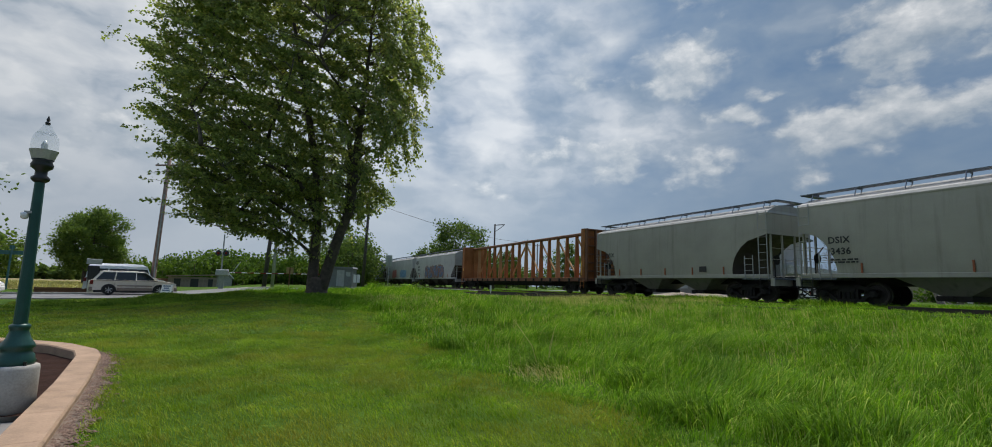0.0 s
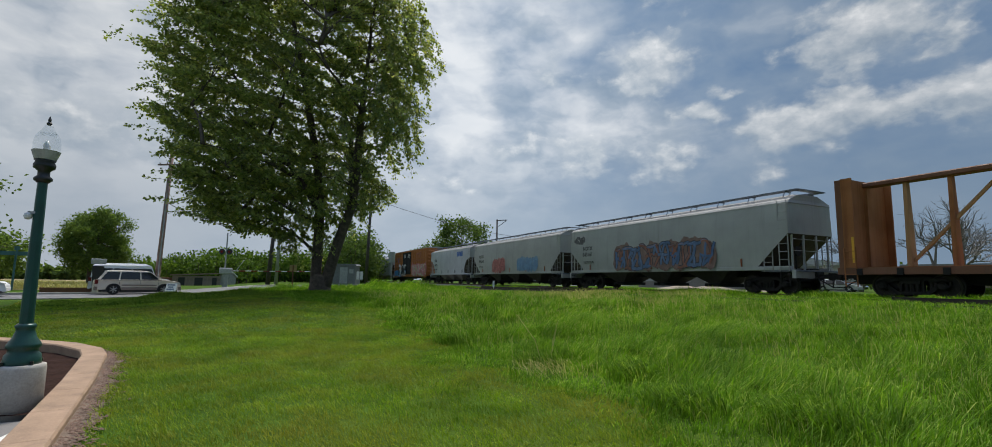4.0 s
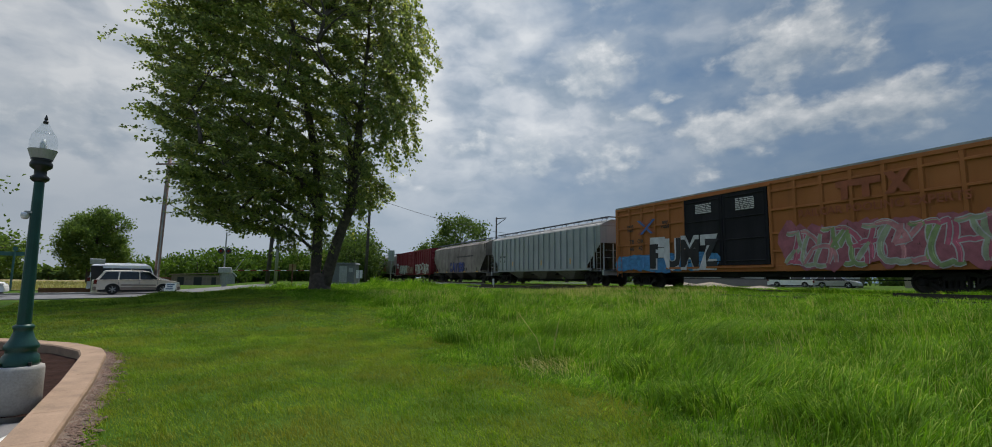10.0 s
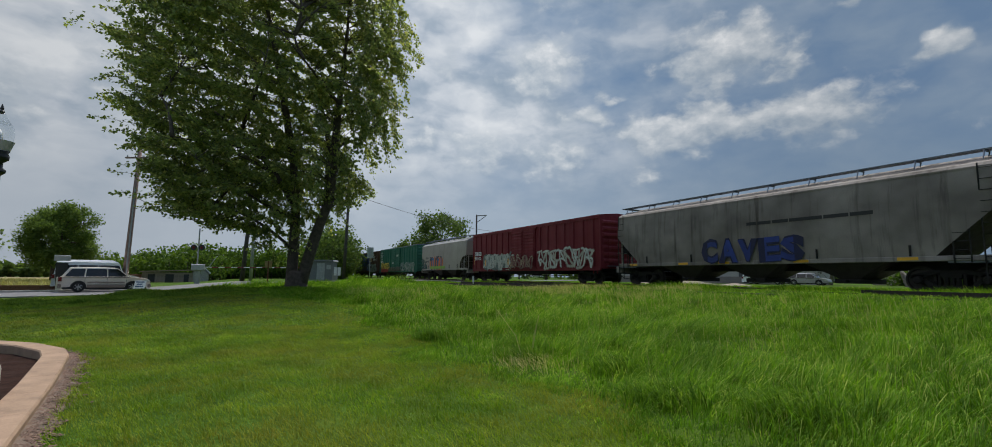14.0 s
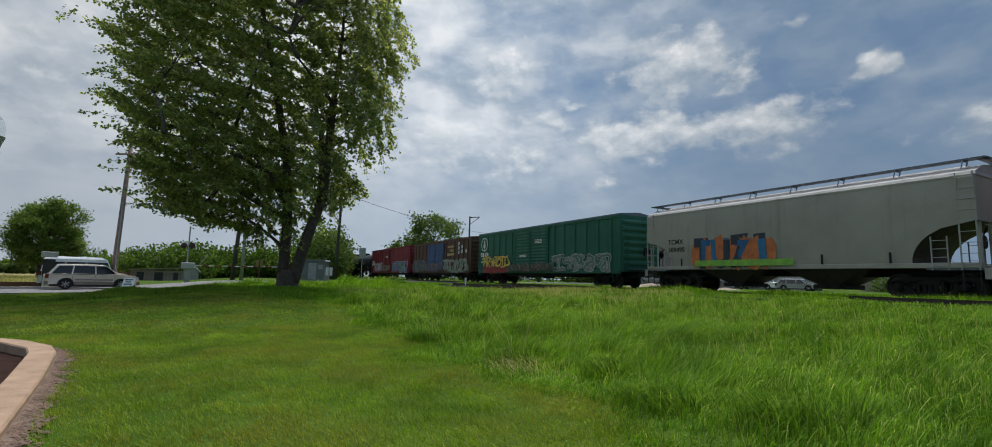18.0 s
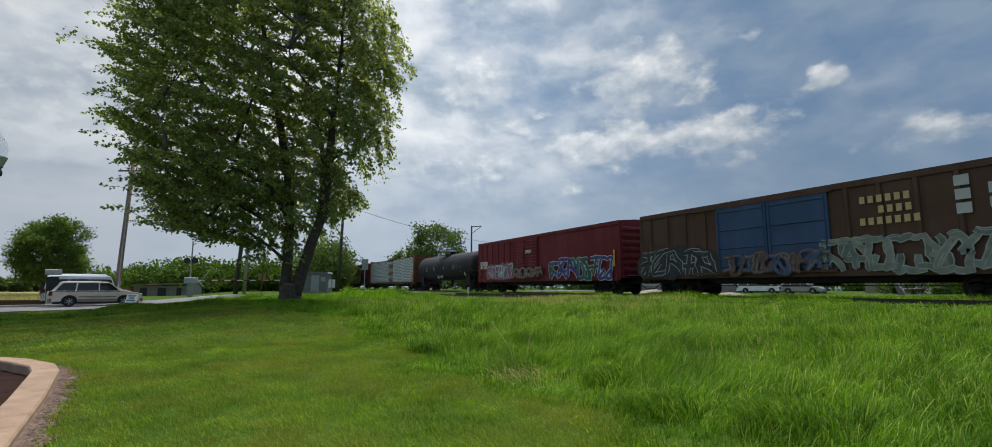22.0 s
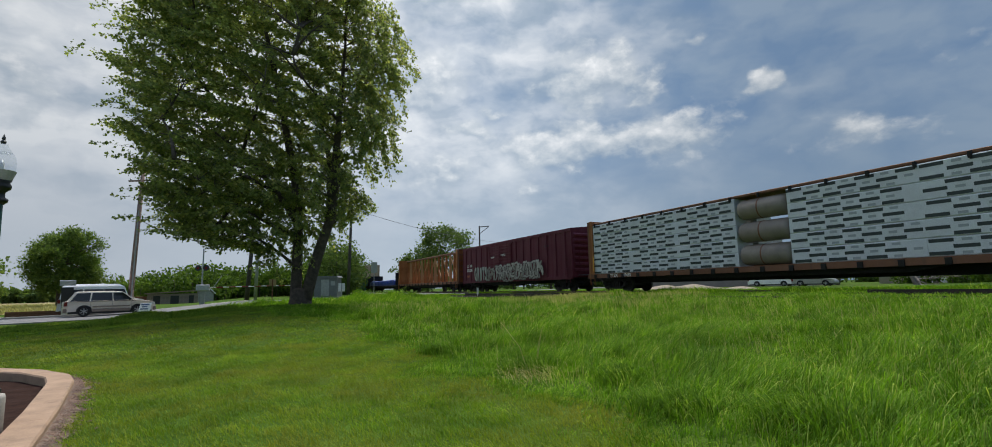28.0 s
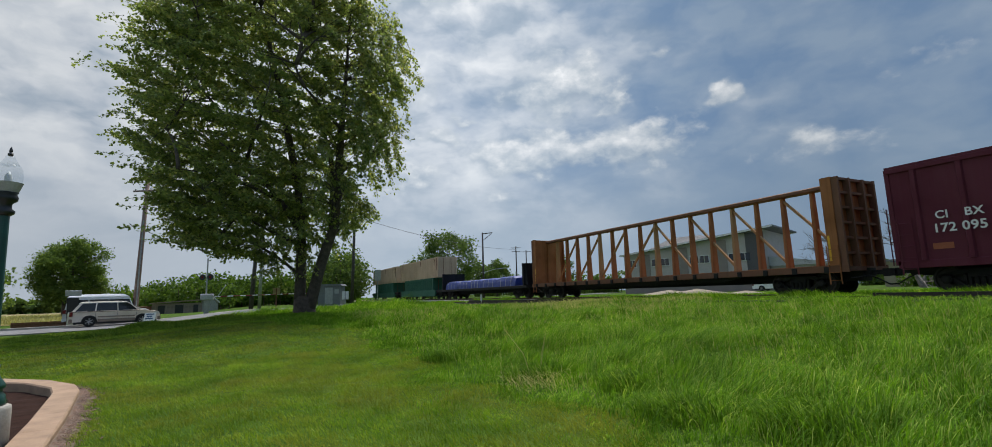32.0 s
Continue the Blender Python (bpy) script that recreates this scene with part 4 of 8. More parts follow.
# --- centre-beam cars ---
def centrebeam(place, length, label, loaded=False):
    car = thing("centre_beam_car", label, "rail car", "freight train cars")
    half, deck, top, w = length / 2, 1.06, 4.5, 1.38
    part("deck", MB().box(-half, half, -w, w, deck - 0.16, deck).box(-half, half, -w - 0.03, -w + 0.06, deck - 0.20, deck + 0.06).box(-half, half, w - 0.06, w + 0.03, deck - 0.20, deck + 0.06), RUSTY, car)
    part("centre_sill", MB().box(-half + 0.1, half - 0.1, -0.3, 0.3, 0.5, deck - 0.1), UNDER, car)
    part("side_girder", MB().prism([(-half * 0.62, deck - 0.16), (half * 0.62, deck - 0.16), (half * 0.5, deck - 0.42), (-half * 0.5, deck - 0.42)], -1.1, -1.0), UNDER, car)
    n = 18
    pocket = MB().box(-0.09, 0.09, -0.07, 0, -0.22, 0.02).mesh("stake_pocket", UNDER)
    for k in range(n):
        part("stake_pocket", pocket, None, car, "", (-half + 0.8 + (length - 1.6) * k / (n - 1), -w - 0.03, deck))
    # end bulkheads
    for s in (-1, 1):
        bh = part("bulkhead", MB().box(-0.10, 0.06, -w - 0.02, w + 0.02, deck + 0.002, top + 0.12), YELLOW_BEAM, car, "", pose(s * (half - 0.35), 0, 0, 0, 0, 0 if s > 0 else 180))
        for y in (-w + 0.08, -0.5, 0.5, w - 0.08):
            part("stiffener", MB().box(0.06, 0.30, y - 0.06, y + 0.06, deck, top + 0.10), RUSTY, bh)
        for z in (1.6, 2.2, 2.8, 3.4, 4.0, 4.55):
            part("stiffener", MB().box(0.06, 0.22, -w + 0.14, w - 0.14, z - 0.05, z + 0.05), RUSTY, bh)
        for q in (-1, 1):
            part("cheek", MB().box(-0.25 if loaded else -0.34, -0.10, q * (w - 0.01) - 0.03, q * (w - 0.01) + 0.03, deck + 0.002, top + 0.12), YELLOW_BEAM, bh)
        part("reflector", MB().box(-0.3, -0.22, -w - 0.03, -w - 0.022, 1.3, 2.3) if s > 0 else MB().box(-0.3, -0.22, w + 0.022, w + 0.03, 1.3, 2.3), YELLOW_MARK, bh)
        part("ladder", ladder_mesh(0.4, 1.9, 0.42, 5, "x", YELLOW_BEAM), None, car, "", (s * (half - 0.5) - 0.21, -w - 0.06, 0))
    # the truss down the middle
    part("top_chord", MB().box(-half + 0.3, half - 0.3, -0.22, 0.22, top - 0.14, top + 0.06, 0.04), RUSTY, car)
    part("bottom_chord", MB().box(-half + 0.3, half - 0.3, -0.3, 0.3, deck + 0.002, deck + 0.12), YELLOW_BEAM, car)
    bays = 17
    step = (length - 1.0) / bays
    post = MB().loft([[(-0.075, -0.20, deck + 0.1), (0.075, -0.20, deck + 0.1), (0.075, 0.20, deck + 0.1), (-0.075, 0.20, deck + 0.1)],
                      [(-0.06, -0.11, top - 0.1), (0.06, -0.11, top - 0.1), (0.06, 0.11, top - 0.1), (-0.06, 0.11, top - 0.1)]])
    post_m = post.mesh("truss_post", YELLOW_BEAM)
    pale = post.mesh("truss_post", PALE_BEAM)
    if not loaded:
        for k in range(bays + 1):
            part("truss_post", pale if k % 4 == 1 else post_m, None, car, "", (-half + 0.5 + step * k, 0, 0))
        for k in range(1, bays - 1, 2):
            x0 = -half + 0.5 + step * k
            up = k > bays / 2
            za, zb = (top - 0.25, deck + 0.25) if up else (deck + 0.25, top - 0.25)
            part("diagonal", MB().loft([[(x0, -0.06, za - 0.07), (x0, 0.06, za - 0.07), (x0, 0.06, za + 0.07), (x0, -0.06, za + 0.07)],
                                        [(x0 + 2 * step, -0.06, zb - 0.07), (x0 + 2 * step, 0.06, zb - 0.07), (x0 + 2 * step, 0.06, zb + 0.07), (x0 + 2 * step, -0.06, zb + 0.07)]]), PALE_BEAM, car)
    running_gear(car, length, 2.2)
    return add_car(car, place)


# --- the tank car ---
def tank_car(place, length, label):
    car = thing("tank_car", label, "rail car", "freight train cars")
    half, r, zc = length / 2, 1.45, 2.62
    a = half - 0.75
    prof = [(0.02, -a - 0.45), (0.5, -a - 0.42), (0.95, -a - 0.28), (1.28, -a - 0.08), (r - 0.03, -a + 0.15), (r, -a + 0.3)]
    mb = MB().lathe(prof + [(r, -0.3), (r, 0.3)] + [(q, -x) for q, x in reversed(prof)], "x", (0, 0, zc), 40)
    part("tank_shell", mb, TANK_BLACK, car, "", None, True)
    for x in (-a + 0.35, -0.55, 0.55, a - 0.35):
        part("weld_band", MB().lathe([(r + 0.004, x - 0.03), (r + 0.014, x - 0.02), (r + 0.014, x + 0.02), (r + 0.004, x + 0.03)], "x", (0, 0, zc), 40), TANK_BLACK, car, "", None, True)
    part("manway", MB().lathe([(0.35, 0.0), (0.35, 0.32), (0.42, 0.33), (0.42, 0.39), (0.1, 0.45)], "z", (0, 0, zc + r - 0.06), 18).lathe([(0.1, 0), (0.1, 0.3)], "z", (0.8, 0.2, zc + r - 0.05), 10), TANK_BLACK, car)
    for s in (-1, 1):
        part("top_platform", MB().box(-0.95, 0.95, s * 0.78 - 0.27, s * 0.78 + 0.27, 0, 0.04), UNDER, car, "", (0, 0, zc + r - 0.08))
        z = zc + r - 0.05
        y = s * 1.02
        part("handrail", MB().tube([(-0.95, y, z), (-0.95, y, z + 0.72), (-0.82, y, z + 0.85), (0.82, y, z + 0.85), (0.95, y, z + 0.72), (0.95, y, z)], 0.022).tube([(-0.95, y, z + 0.45), (0.95, y, z + 0.45)], 0.018)
             .tube([(-0.3, y, z), (-0.3, y, z + 0.85)], 0.02).tube([(0.3, y, z), (0.3, y, z + 0.85)], 0.02), UNDER, car)
        part("side_ladder", ladder_mesh(0.6, zc + r, 0.42, 12, "x", UNDER), None, car, "", (-0.21, s * 1.52, 0))
    for s in (-1, 1):
        part("saddle", MB().prism([(-0.5, 0.85), (0.5, 0.85), (0.35, 1.75), (-0.35, 1.75)], -1.2, 1.2), UNDER, car, "", (s * (half - 2.1), 0, 0))
        part("stub_sill", MB().box(-1.6, 1.6, -0.25, 0.25, 0.7, 1.1), UNDER, car, "", (s * (half - 1.6), 0, 0))
        part("end_rail", MB().tube([(0, -1.4, 1.0), (0, -1.4, 2.0), (0, 1.4, 2.0), (0, 1.4, 1.0)], 0.025).tube([(-0.9, -1.4, 1.0), (-0.9, -1.4, 2.0), (0, -1.4, 2.0)], 0.025), UNDER, car, "", (s * (half - 0.15), 0, 0))
        part("end_platform", MB().box(-0.5, 0.5, -1.42, 1.42, 0.98, 1.03).box(-0.05, 0.05, -1.42, 1.42, 0.6, 1.0), UNDER, car, "", (s * (half - 0.45), 0, 0))
    part("walkway_pipe", MB().tube([(-half + 1, -1.25, 0.98), (half - 1, -1.25, 0.98)], 0.025).tube([(-half + 1, -1.25, 0.78), (half - 1, -1.25, 0.78)], 0.018), UNDER, car)
    part("outlet", MB().lathe([(0.2, 0.45), (0.2, 1.2)], "z", (0, 0, 0), 12).box(-0.4, 0.4, -0.3, 0.3, 0.7, 0.8), UNDER, car)
    for x, h in ((-4.6, 0.42), (-2.2, 0.36), (0.6, 0.36), (3.4, 0.42), (5.2, 0.9)):
        m = YELLOW_MARK if x > 3 else WHITE_MARK
        z0 = zc - 0.15
        part("reflector", MB().loft([[(x - 0.06, -math.sqrt(r * r - (z - zc) ** 2) - 0.006, z), (x + 0.06, -math.sqrt(r * r - (z - zc) ** 2) - 0.006, z)] for z in (z0 - h / 2, z0, z0 + h / 2)], False), m, car)
    part("placard", MB().add([(-0.24, 0, 0), (0, 0, -0.24), (0.24, 0, 0), (0, 0, 0.24)], [(0, 1, 2, 3)]), PLACARD, car, "", pose(half - 2.6, -1.31, 1.75, 18, 0, 0))
    bars(car, 3.9, -r - 0.01, zc + 0.1, 1.6, 4, plain("grey_stencil", (0.09, 0.09, 0.10), 0.6), 0.06, 5)
    tag_painting(car, -1.0, zc - 1.0, 1.6, 0.3, [(0.30, 0.30, 0.32)], (0.25, 0.25, 0.27), -1.12, 5, 71)
    running_gear(car, length, 1.9)
    return add_car(car, place)


WRAP = plain("white_lumber_wrap", (0.56, 0.60, 0.63), 0.55, 0, 0.10, 1.2, 0.25, 30)
WRAP_MARK = plain("dark_wrap_print", (0.018, 0.032, 0.033), 0.55, 0, 0.15, 3)
WRAP_GREY = plain("grey_wrap_print", (0.30, 0.34, 0.36), 0.55, 0, 0.15, 3)
BAG = plain("brown_paper_air_bag", (0.23, 0.20, 0.17), 0.7, 0, 0.15, 2, 0.3, 30)
TARP = plain("blue_tarpaulin", (0.018, 0.045, 0.26), 0.4, 0, 0.25, 2, 0.5, 12)


PRINT_MARK = MB().box(-0.13, 0.13, -0.004, 0.0, -0.045, 0.045).mesh("printed_mark", WRAP_GREY)


def lumber_load(car):
    """Wrapped packs, five high, in two blocks with air bags between them."""
    rnd = random.Random(4)
    deck, hgt = 1.12, 0.635
    for x0, x1, n in ((-11.15, -0.55, 3), (1.95, 11.15, 2)):
        ln = (x1 - x0) / n
        for lay in range(5):
            for k in range(n):
                z, d = deck + lay * (hgt + 0.006), rnd.uniform(-0.008, 0.008)
                for s in (-1, 1):
                    pk = part("lumber_pack", MB().box(x0 + ln * k + 0.003, x0 + ln * (k + 1) - 0.003, s * 0.78 - 0.55 + d, s * 0.78 + 0.55 + d, z, z + hgt, 0.03), WRAP, car)
                    if s > 0:
                        continue
                    for row in range(3):
                        u = x0 + ln * k + 0.08 + (0.66 if (row + lay * 3) % 2 else 0.0) + rnd.uniform(-0.08, 0.08)
                        zz = z + 0.10 + row * 0.212
                        while u < x0 + ln * (k + 1) - 0.6:
                            e = min(u + 0.66, x0 + ln * (k + 1) - 0.06)
                            part("printed_bar", MB().box(u - e, 0, -0.004, 0, -0.06, 0.06), WRAP_MARK, pk, "", (e, -1.332 + d, zz))
                            if e + 0.55 < x0 + ln * (k + 1):
                                part("printed_mark", PRINT_MARK, None, pk, "", (e + 0.33, -1.332 + d, zz))
                            u = e + 0.66
    part("load_rail", MB().box(-11.35, 11.35, -1.30, 1.30, 4.345, 4.46, 0.02), RUSTY, car, "rusty wide top flange over the packs")
    clip = MB().box(-0.05, 0.05, -0.05, 0.05, -0.16, 0.06, 0.01).mesh("tie_down_clip", UNDER)
    for k in range(16):
        part("tie_down_clip", clip, None, car, "", (-10.9 + 1.45 * k, -1.36, 4.36))
    for k in range(3):
        prof = [(0.25, -1.2), (0.42, -1.12), (0.475, -0.98), (0.475, 0.98), (0.42, 1.12), (0.25, 1.2)]
        part("air_bag", MB().lathe(prof, "x", (0.7, -0.95, 1.63 + k * 1.06), 20), BAG, car, "", None, True)
        part("strap", MB().lathe([(0.482, -0.03), (0.482, 0.03)], "x", (0.6, -0.95, 1.63 + k * 1.06), 20), RUSTY, car)


def bulkhead_flat(place, length, label):
    car = thing("bulkhead_flat_car", label, "rail car", "freight train cars")
    half = length / 2
    part("deck", MB().box(-half, half, -1.4, 1.4, 0.82, 1.06, 0.02), UNDER, car)
    part("centre_sill", MB().box(-half + 0.1, half - 0.1, -0.3, 0.3, 0.5, 0.82), UNDER, car)
    for s in (-1, 1):
        bh = part("bulkhead", MB().box(-0.12, 0.12, -1.4, 1.4, 1.062, 2.9), BLACK_DOOR, car, "", (s * (half - 0.5), 0, 0))
        for y in (-1.2, -0.4, 0.4, 1.2):
            part("stiffener", MB().prism([(0.12 * s, 1.07), (0.5 * s, 1.07), (0.2 * s, 2.85), (0.12 * s, 2.85)], y - 0.05, y + 0.05), BLACK_DOOR, bh)
    rnd = random.Random(2)
    x = -half + 1.1
    while x < half - 2.6:
        ln, hh = rnd.uniform(2.6, 3.6), rnd.uniform(0.72, 0.92)
        ln = min(ln, half - 1.0 - x)
        rings = []
        for i in range(9):
            u = i / 8
            sag = 1 - 0.05 * rnd.random() - (0.16 if i in (0, 8) else 0.0)
            outline = [(-1.22, 0.0), (-1.20, 0.5), (-1.12, 0.86), (-0.95, 0.97), (-0.3, 1.0), (0.3, 0.98), (0.95, 0.96), (1.12, 0.86), (1.20, 0.5), (1.22, 0.0)]
            rings.append([(x + ln * u + rnd.uniform(-0.03, 0.03), yy * (0.97 + 0.03 * rnd.random()), 1.064 + zz * hh * (sag if zz > 0.4 else 1) + rnd.uniform(-0.02, 0.02) * (zz > 0)) for yy, zz in outline])
        load = part("tarped_load", MB().loft(rings), TARP, car, "blue tarpaulin-wrapped pack")
        for u in (0.22, 0.5, 0.78):
            part("strap", MB().loft([[(x + ln * u - 0.03, yy * 1.012, 1.066 + zz * hh * 1.012) for yy, zz in outline], [(x + ln * u + 0.03, yy * 1.012, 1.066 + zz * hh * 1.012) for yy, zz in outline]], False), PLACARD, load)
        x += ln + 0.10
    running_gear(car, length, 1.9)
    return add_car(car, place)


def container_mesh(length, height, paint):
    mb = MB()
    mb.box(-length / 2, length / 2, -1.24, 1.24, 0, height)
    n = int(length / 0.42)
    for k in range(n):
        x = -length / 2 + 0.2 + (length - 0.4) * k / n
        for s in (-1, 1):
            mb.box(x, x + 0.2, s * 1.26 - 0.03, s * 1.26 + 0.03, 0.14, height - 0.14)
    return mb


def stack_car(place, length, label):
    car = thing("container_stack_car", label, "rail car", "freight train cars")
    half = length / 2
    part("well_frame", MB().box(-half + 1.6, half - 1.6, -1.45, -1.33, 0.40, 1.15).box(-half + 1.6, half - 1.6, 1.33, 1.45, 0.40, 1.15).box(-half + 1.6, half - 1.6, -1.4, 1.4, 0.34, 0.42), GREEN_CONT, car)
    part("end_frame", MB().box(-half, -half + 2.0, -1.2, 1.2, 0.8, 1.1).box(half - 2.0, half, -1.2, 1.2, 0.8, 1.1), UNDER, car)
    low = part("shipping_container", container_mesh(12.2, 2.22, GREEN_CONT), GREEN_CONT, car, "dark green ribbed container in the well", (0, 0, 0.43))
    up = part("shipping_container", container_mesh(16.1, 2.5, TAN_BOX), TAN_BOX, car, "rust-streaked tan container on top", (0, 0, 2.67))
    for ob, hh, m, end in ((low, 2.22, GREEN_CONT, 6.12), (up, 2.5, TAN_BOX, 8.07)):
        for s in (-1, 1):
            for y in (-1.16, 1.16):
                part("corner_post", MB().box(-0.08, 0.08, -0.1, 0.1, 0, hh), m, ob, "", (s * end, y, 0))
            part("door_bar", MB().tube([(0, -0.5, 0.1), (0, -0.5, hh - 0.1)], 0.025).tube([(0, 0.5, 0.1), (0, 0.5, hh - 0.1)], 0.025), RUSTY, ob, "", (s * (end + 0.03), 0, 0))
    for x, hgt in ((7.7, 1.5), (6.9, 0.9), (-7.2, 1.2), (1.4, 0.7)):
        part("rust_streak", MB().prism([(x - 0.16, 2.30), (x + 0.16, 2.30), (x + 0.05, 2.30 - hgt), (x - 0.07, 2.30 - hgt * 0.9)], -1.297, -1.293), RUSTY, up)
    running_gear(car, length, 1.4)
    return add_car(car, place)
# ---- the cars, first to last ----
A = hopper(155.2, 18.0, GREY_GREEN, "grey-green covered hopper car with black stencilled marks", bays=3, round_end=True, cut=1.45, arch=3.0)
lettering("DSIX", 0.36, DARK_MARK, A, -7.15, -1.56, 2.42)
lettering("3436", 0.36, DARK_MARK, A, -7.1, -1.56, 1.98)
bars(A, -7.0, -1.545, 1.80, 1.0, 2, DARK_MARK, 0.06, 3)
B = hopper(138.85, 12.9, GREY_GREEN, "grey-green covered hopper car with round end openings", bays=2, round_end=True, cut=1.9, arch=3.05)
lettering("DSIX", 0.36, DARK_MARK, B, -4.75, -1.56, 2.42)
lettering("3281", 0.36, DARK_MARK, B, -4.75, -1.56, 1.98)
bars(B, -4.75, -1.55, 1.82, 0.9, 2, DARK_MARK, 0.06, 4)
part("placard", MB().box(-0.22, 0.22, -0.012, 0, -0.14, 0.14), DARK_MARK, B, "", (2.6, -1.53, 1.52))
CB = centrebeam(119.4, 23.9, "empty ochre centre-beam lumber car with truss posts")
D1 = hopper(97.3, 17.1, LIGHT_GREY, "light grey covered hopper car with blue and rust graffiti", bays=3, bay_paint=BAY_DARK)
lettering("NDYX", 0.37, DARK_MARK, D1, -6.2, -1.562, 2.62)
lettering("843161", 0.37, DARK_MARK, D1, -6.2, -1.562, 2.20)
bars(D1, -6.1, -1.55, 1.85, 1.2, 2, DARK_MARK, 0.05, 6)
tag_painting(D1, -7.2, 3.3, 1.3, 0.5, [(0.10, 0.10, 0.11)], (0.05, 0.05, 0.055), -1.53, 4, 12)
tag_painting(D1, 0.6, 2.0, 7.4, 1.5, [(0.07, 0.13, 0.25), (0.22, 0.09, 0.06), (0.10, 0.16, 0.28)], (0.03, 0.035, 0.05), -1.565, 10, 3, (0.19, 0.12, 0.10))
E1 = hopper(79.0, 17.6, LIGHT_GREY, "light grey covered hopper car with red and blue graffiti", bays=3, bay_paint=BAY_DARK)
lettering("NDYX", 0.40, DARK_MARK, E1, -6.6, -1.56, 2.72)
lettering("841548", 0.40, DARK_MARK, E1, -6.55, -1.56, 2.24)
bars(E1, -6.6, -1.55, 1.9, 1.0, 2, DARK_MARK, 0.05, 7)
tag_painting(E1, -2.4, 1.85, 2.5, 1.25, [(0.42, 0.13, 0.11), (0.36, 0.10, 0.09)], (0.12, 0.03, 0.035), -1.565, 5, 8, (0.38, 0.14, 0.12))
tag_painting(E1, 3.3, 1.9, 3.4, 1.15, [(0.10, 0.22, 0.38), (0.13, 0.26, 0.42)], (0.10, 0.20, 0.34), -1.565, 7, 9, (0.15, 0.27, 0.40))
F1 = hopper(62.1, 14.7, BLUE_GREY, "pale blue-grey covered hopper car with a blue emblem", bays=3, round_end=True, cut=1.75, arch=2.95)
lettering("IPGX", 0.42, DARK_MARK, F1, -4.9, -1.56, 2.72)
lettering("10076", 0.42, DARK_MARK, F1, -4.8, -1.56, 2.22)
bars(F1, -4.9, -1.55, 1.85, 1.2, 2, DARK_MARK, 0.05, 8)
emblem(F1, 3.9, -1.536, 3.45, 1.9, 0.55, BLUE_MARK, "letters")
Y1 = boxcar(43.65, 18.6, 5.12, YELLOW_BOX, "ochre high-cube boxcar with black doors and graffiti", "waffle", BLACK_DOOR, (-3.6, 1.2), roof_paint=PALE)
for sg, m in ((-1, BLUE_MARK), (1, RUST_MARK)):
    for o in (-0.11, 0.11):
        part("emblem_stripe", MB().add([(-0.66 + o, 0, -sg * 0.42), (-0.44 + o, 0, -sg * 0.42), (0.66 + o, 0, sg * 0.42), (0.44 + o, 0, sg * 0.42)], [(0, 1, 2, 3)]), m if o < 0 else (RUST_MARK if sg < 0 else BLUE_MARK), Y1, "", (-6.5, -1.604 - 0.002 * sg, 3.55))
for n, (a, b, x) in enumerate((("next", "load", -7.9), ("any", "road", -5.0))):
    lettering(a, 0.30, DARK_MARK, Y1, x, -1.60, 3.62)
    lettering(b, 0.30, DARK_MARK, Y1, x, -1.60, 3.36)
lettering("TB  OX", 0.34, DARK_MARK, Y1, -7.4, -1.60, 2.62)
lettering("66  42", 0.34, DARK_MARK, Y1, -7.4, -1.60, 2.2)
lettering("RAILCAR POOLING EXPERTS", 0.42, RUST_MARK, Y1, 5.4, -1.60, 3.12)
emblem(Y1, 5.4, -1.60, 4.02, 2.5, 0.8, RUST_MARK, "trestle")
bars(Y1, -2.3, -1.635, 4.35, 1.0, 6, WHITE_MARK, 0.05, 10)
bars(Y1, 0.1, -1.635, 4.35, 1.0, 7, WHITE_MARK, 0.05, 11)
tag_painting(Y1, -5.4, 1.42, 7.2, 0.85, [(0.04, 0.20, 0.44)], (0.03, 0.16, 0.36), -1.60, 7, 21, (0.04, 0.22, 0.46))
tag_painting(Y1, -3.9, 1.85, 4.8, 1.55, [(0.010, 0.010, 0.014), (0.014, 0.016, 0.022)], (0.55, 0.56, 0.58), -1.63, 6, 24, None, word="FUMZ")
tag_painting(Y1, 5.6, 1.9, 7.2, 1.7, [(0.45, 0.10, 0.16), (0.30, 0.34, 0.22), (0.50, 0.20, 0.22), (0.22, 0.30, 0.12)], (0.42, 0.40, 0.40), -1.60, 10, 22, (0.33, 0.10, 0.13))
G1 = hopper(23.95, 18.0, BLUE_GREY, "blue-grey rib-sided covered hopper car", bays=3, ribbed=True, cut=1.8, top=4.7, arch=2.9)
lettering("AD", 0.30, DARK_MARK, G1, -6.74, -1.506, 2.35)
lettering("MX", 0.30, DARK_MARK, G1, -5.9, -1.506, 2.35)
lettering("71", 0.32, DARK_MARK, G1, -6.74, -1.506, 1.90)
lettering("31", 0.32, DARK_MARK, G1, -5.9, -1.506, 1.90)
for x in (-4.2, 0.85, 5.05):
    part("reflector", MB().box(-0.06, 0.06, -0.008, 0, -0.2, 0.2), YELLOW_MARK, G1, "", (x, -1.502, 1.75))
H1 = hopper(5.35, 17.4, DIRTY_GREY, "soiled grey covered hopper car with dark blue graffiti", bays=3, roof=DIRTY_GREY, cut=1.7, arch=2.8, bay_paint=BAY_DARK)
tag_painting(H1, 0.1, 1.72, 5.0, 1.05, [(0.012, 0.03, 0.18), (0.015, 0.04, 0.22)], (0.004, 0.008, 0.05), -1.565, 5, 31, None, word="CAVES")
for x in (-7.2, -3.6, -1.2, 2.4, 6.0):
    part("reflector", MB().box(-0.3, 0.3, -0.01, 0, -0.055, 0.055), YELLOW_MARK, H1, "", (x, -1.495, 1.16))
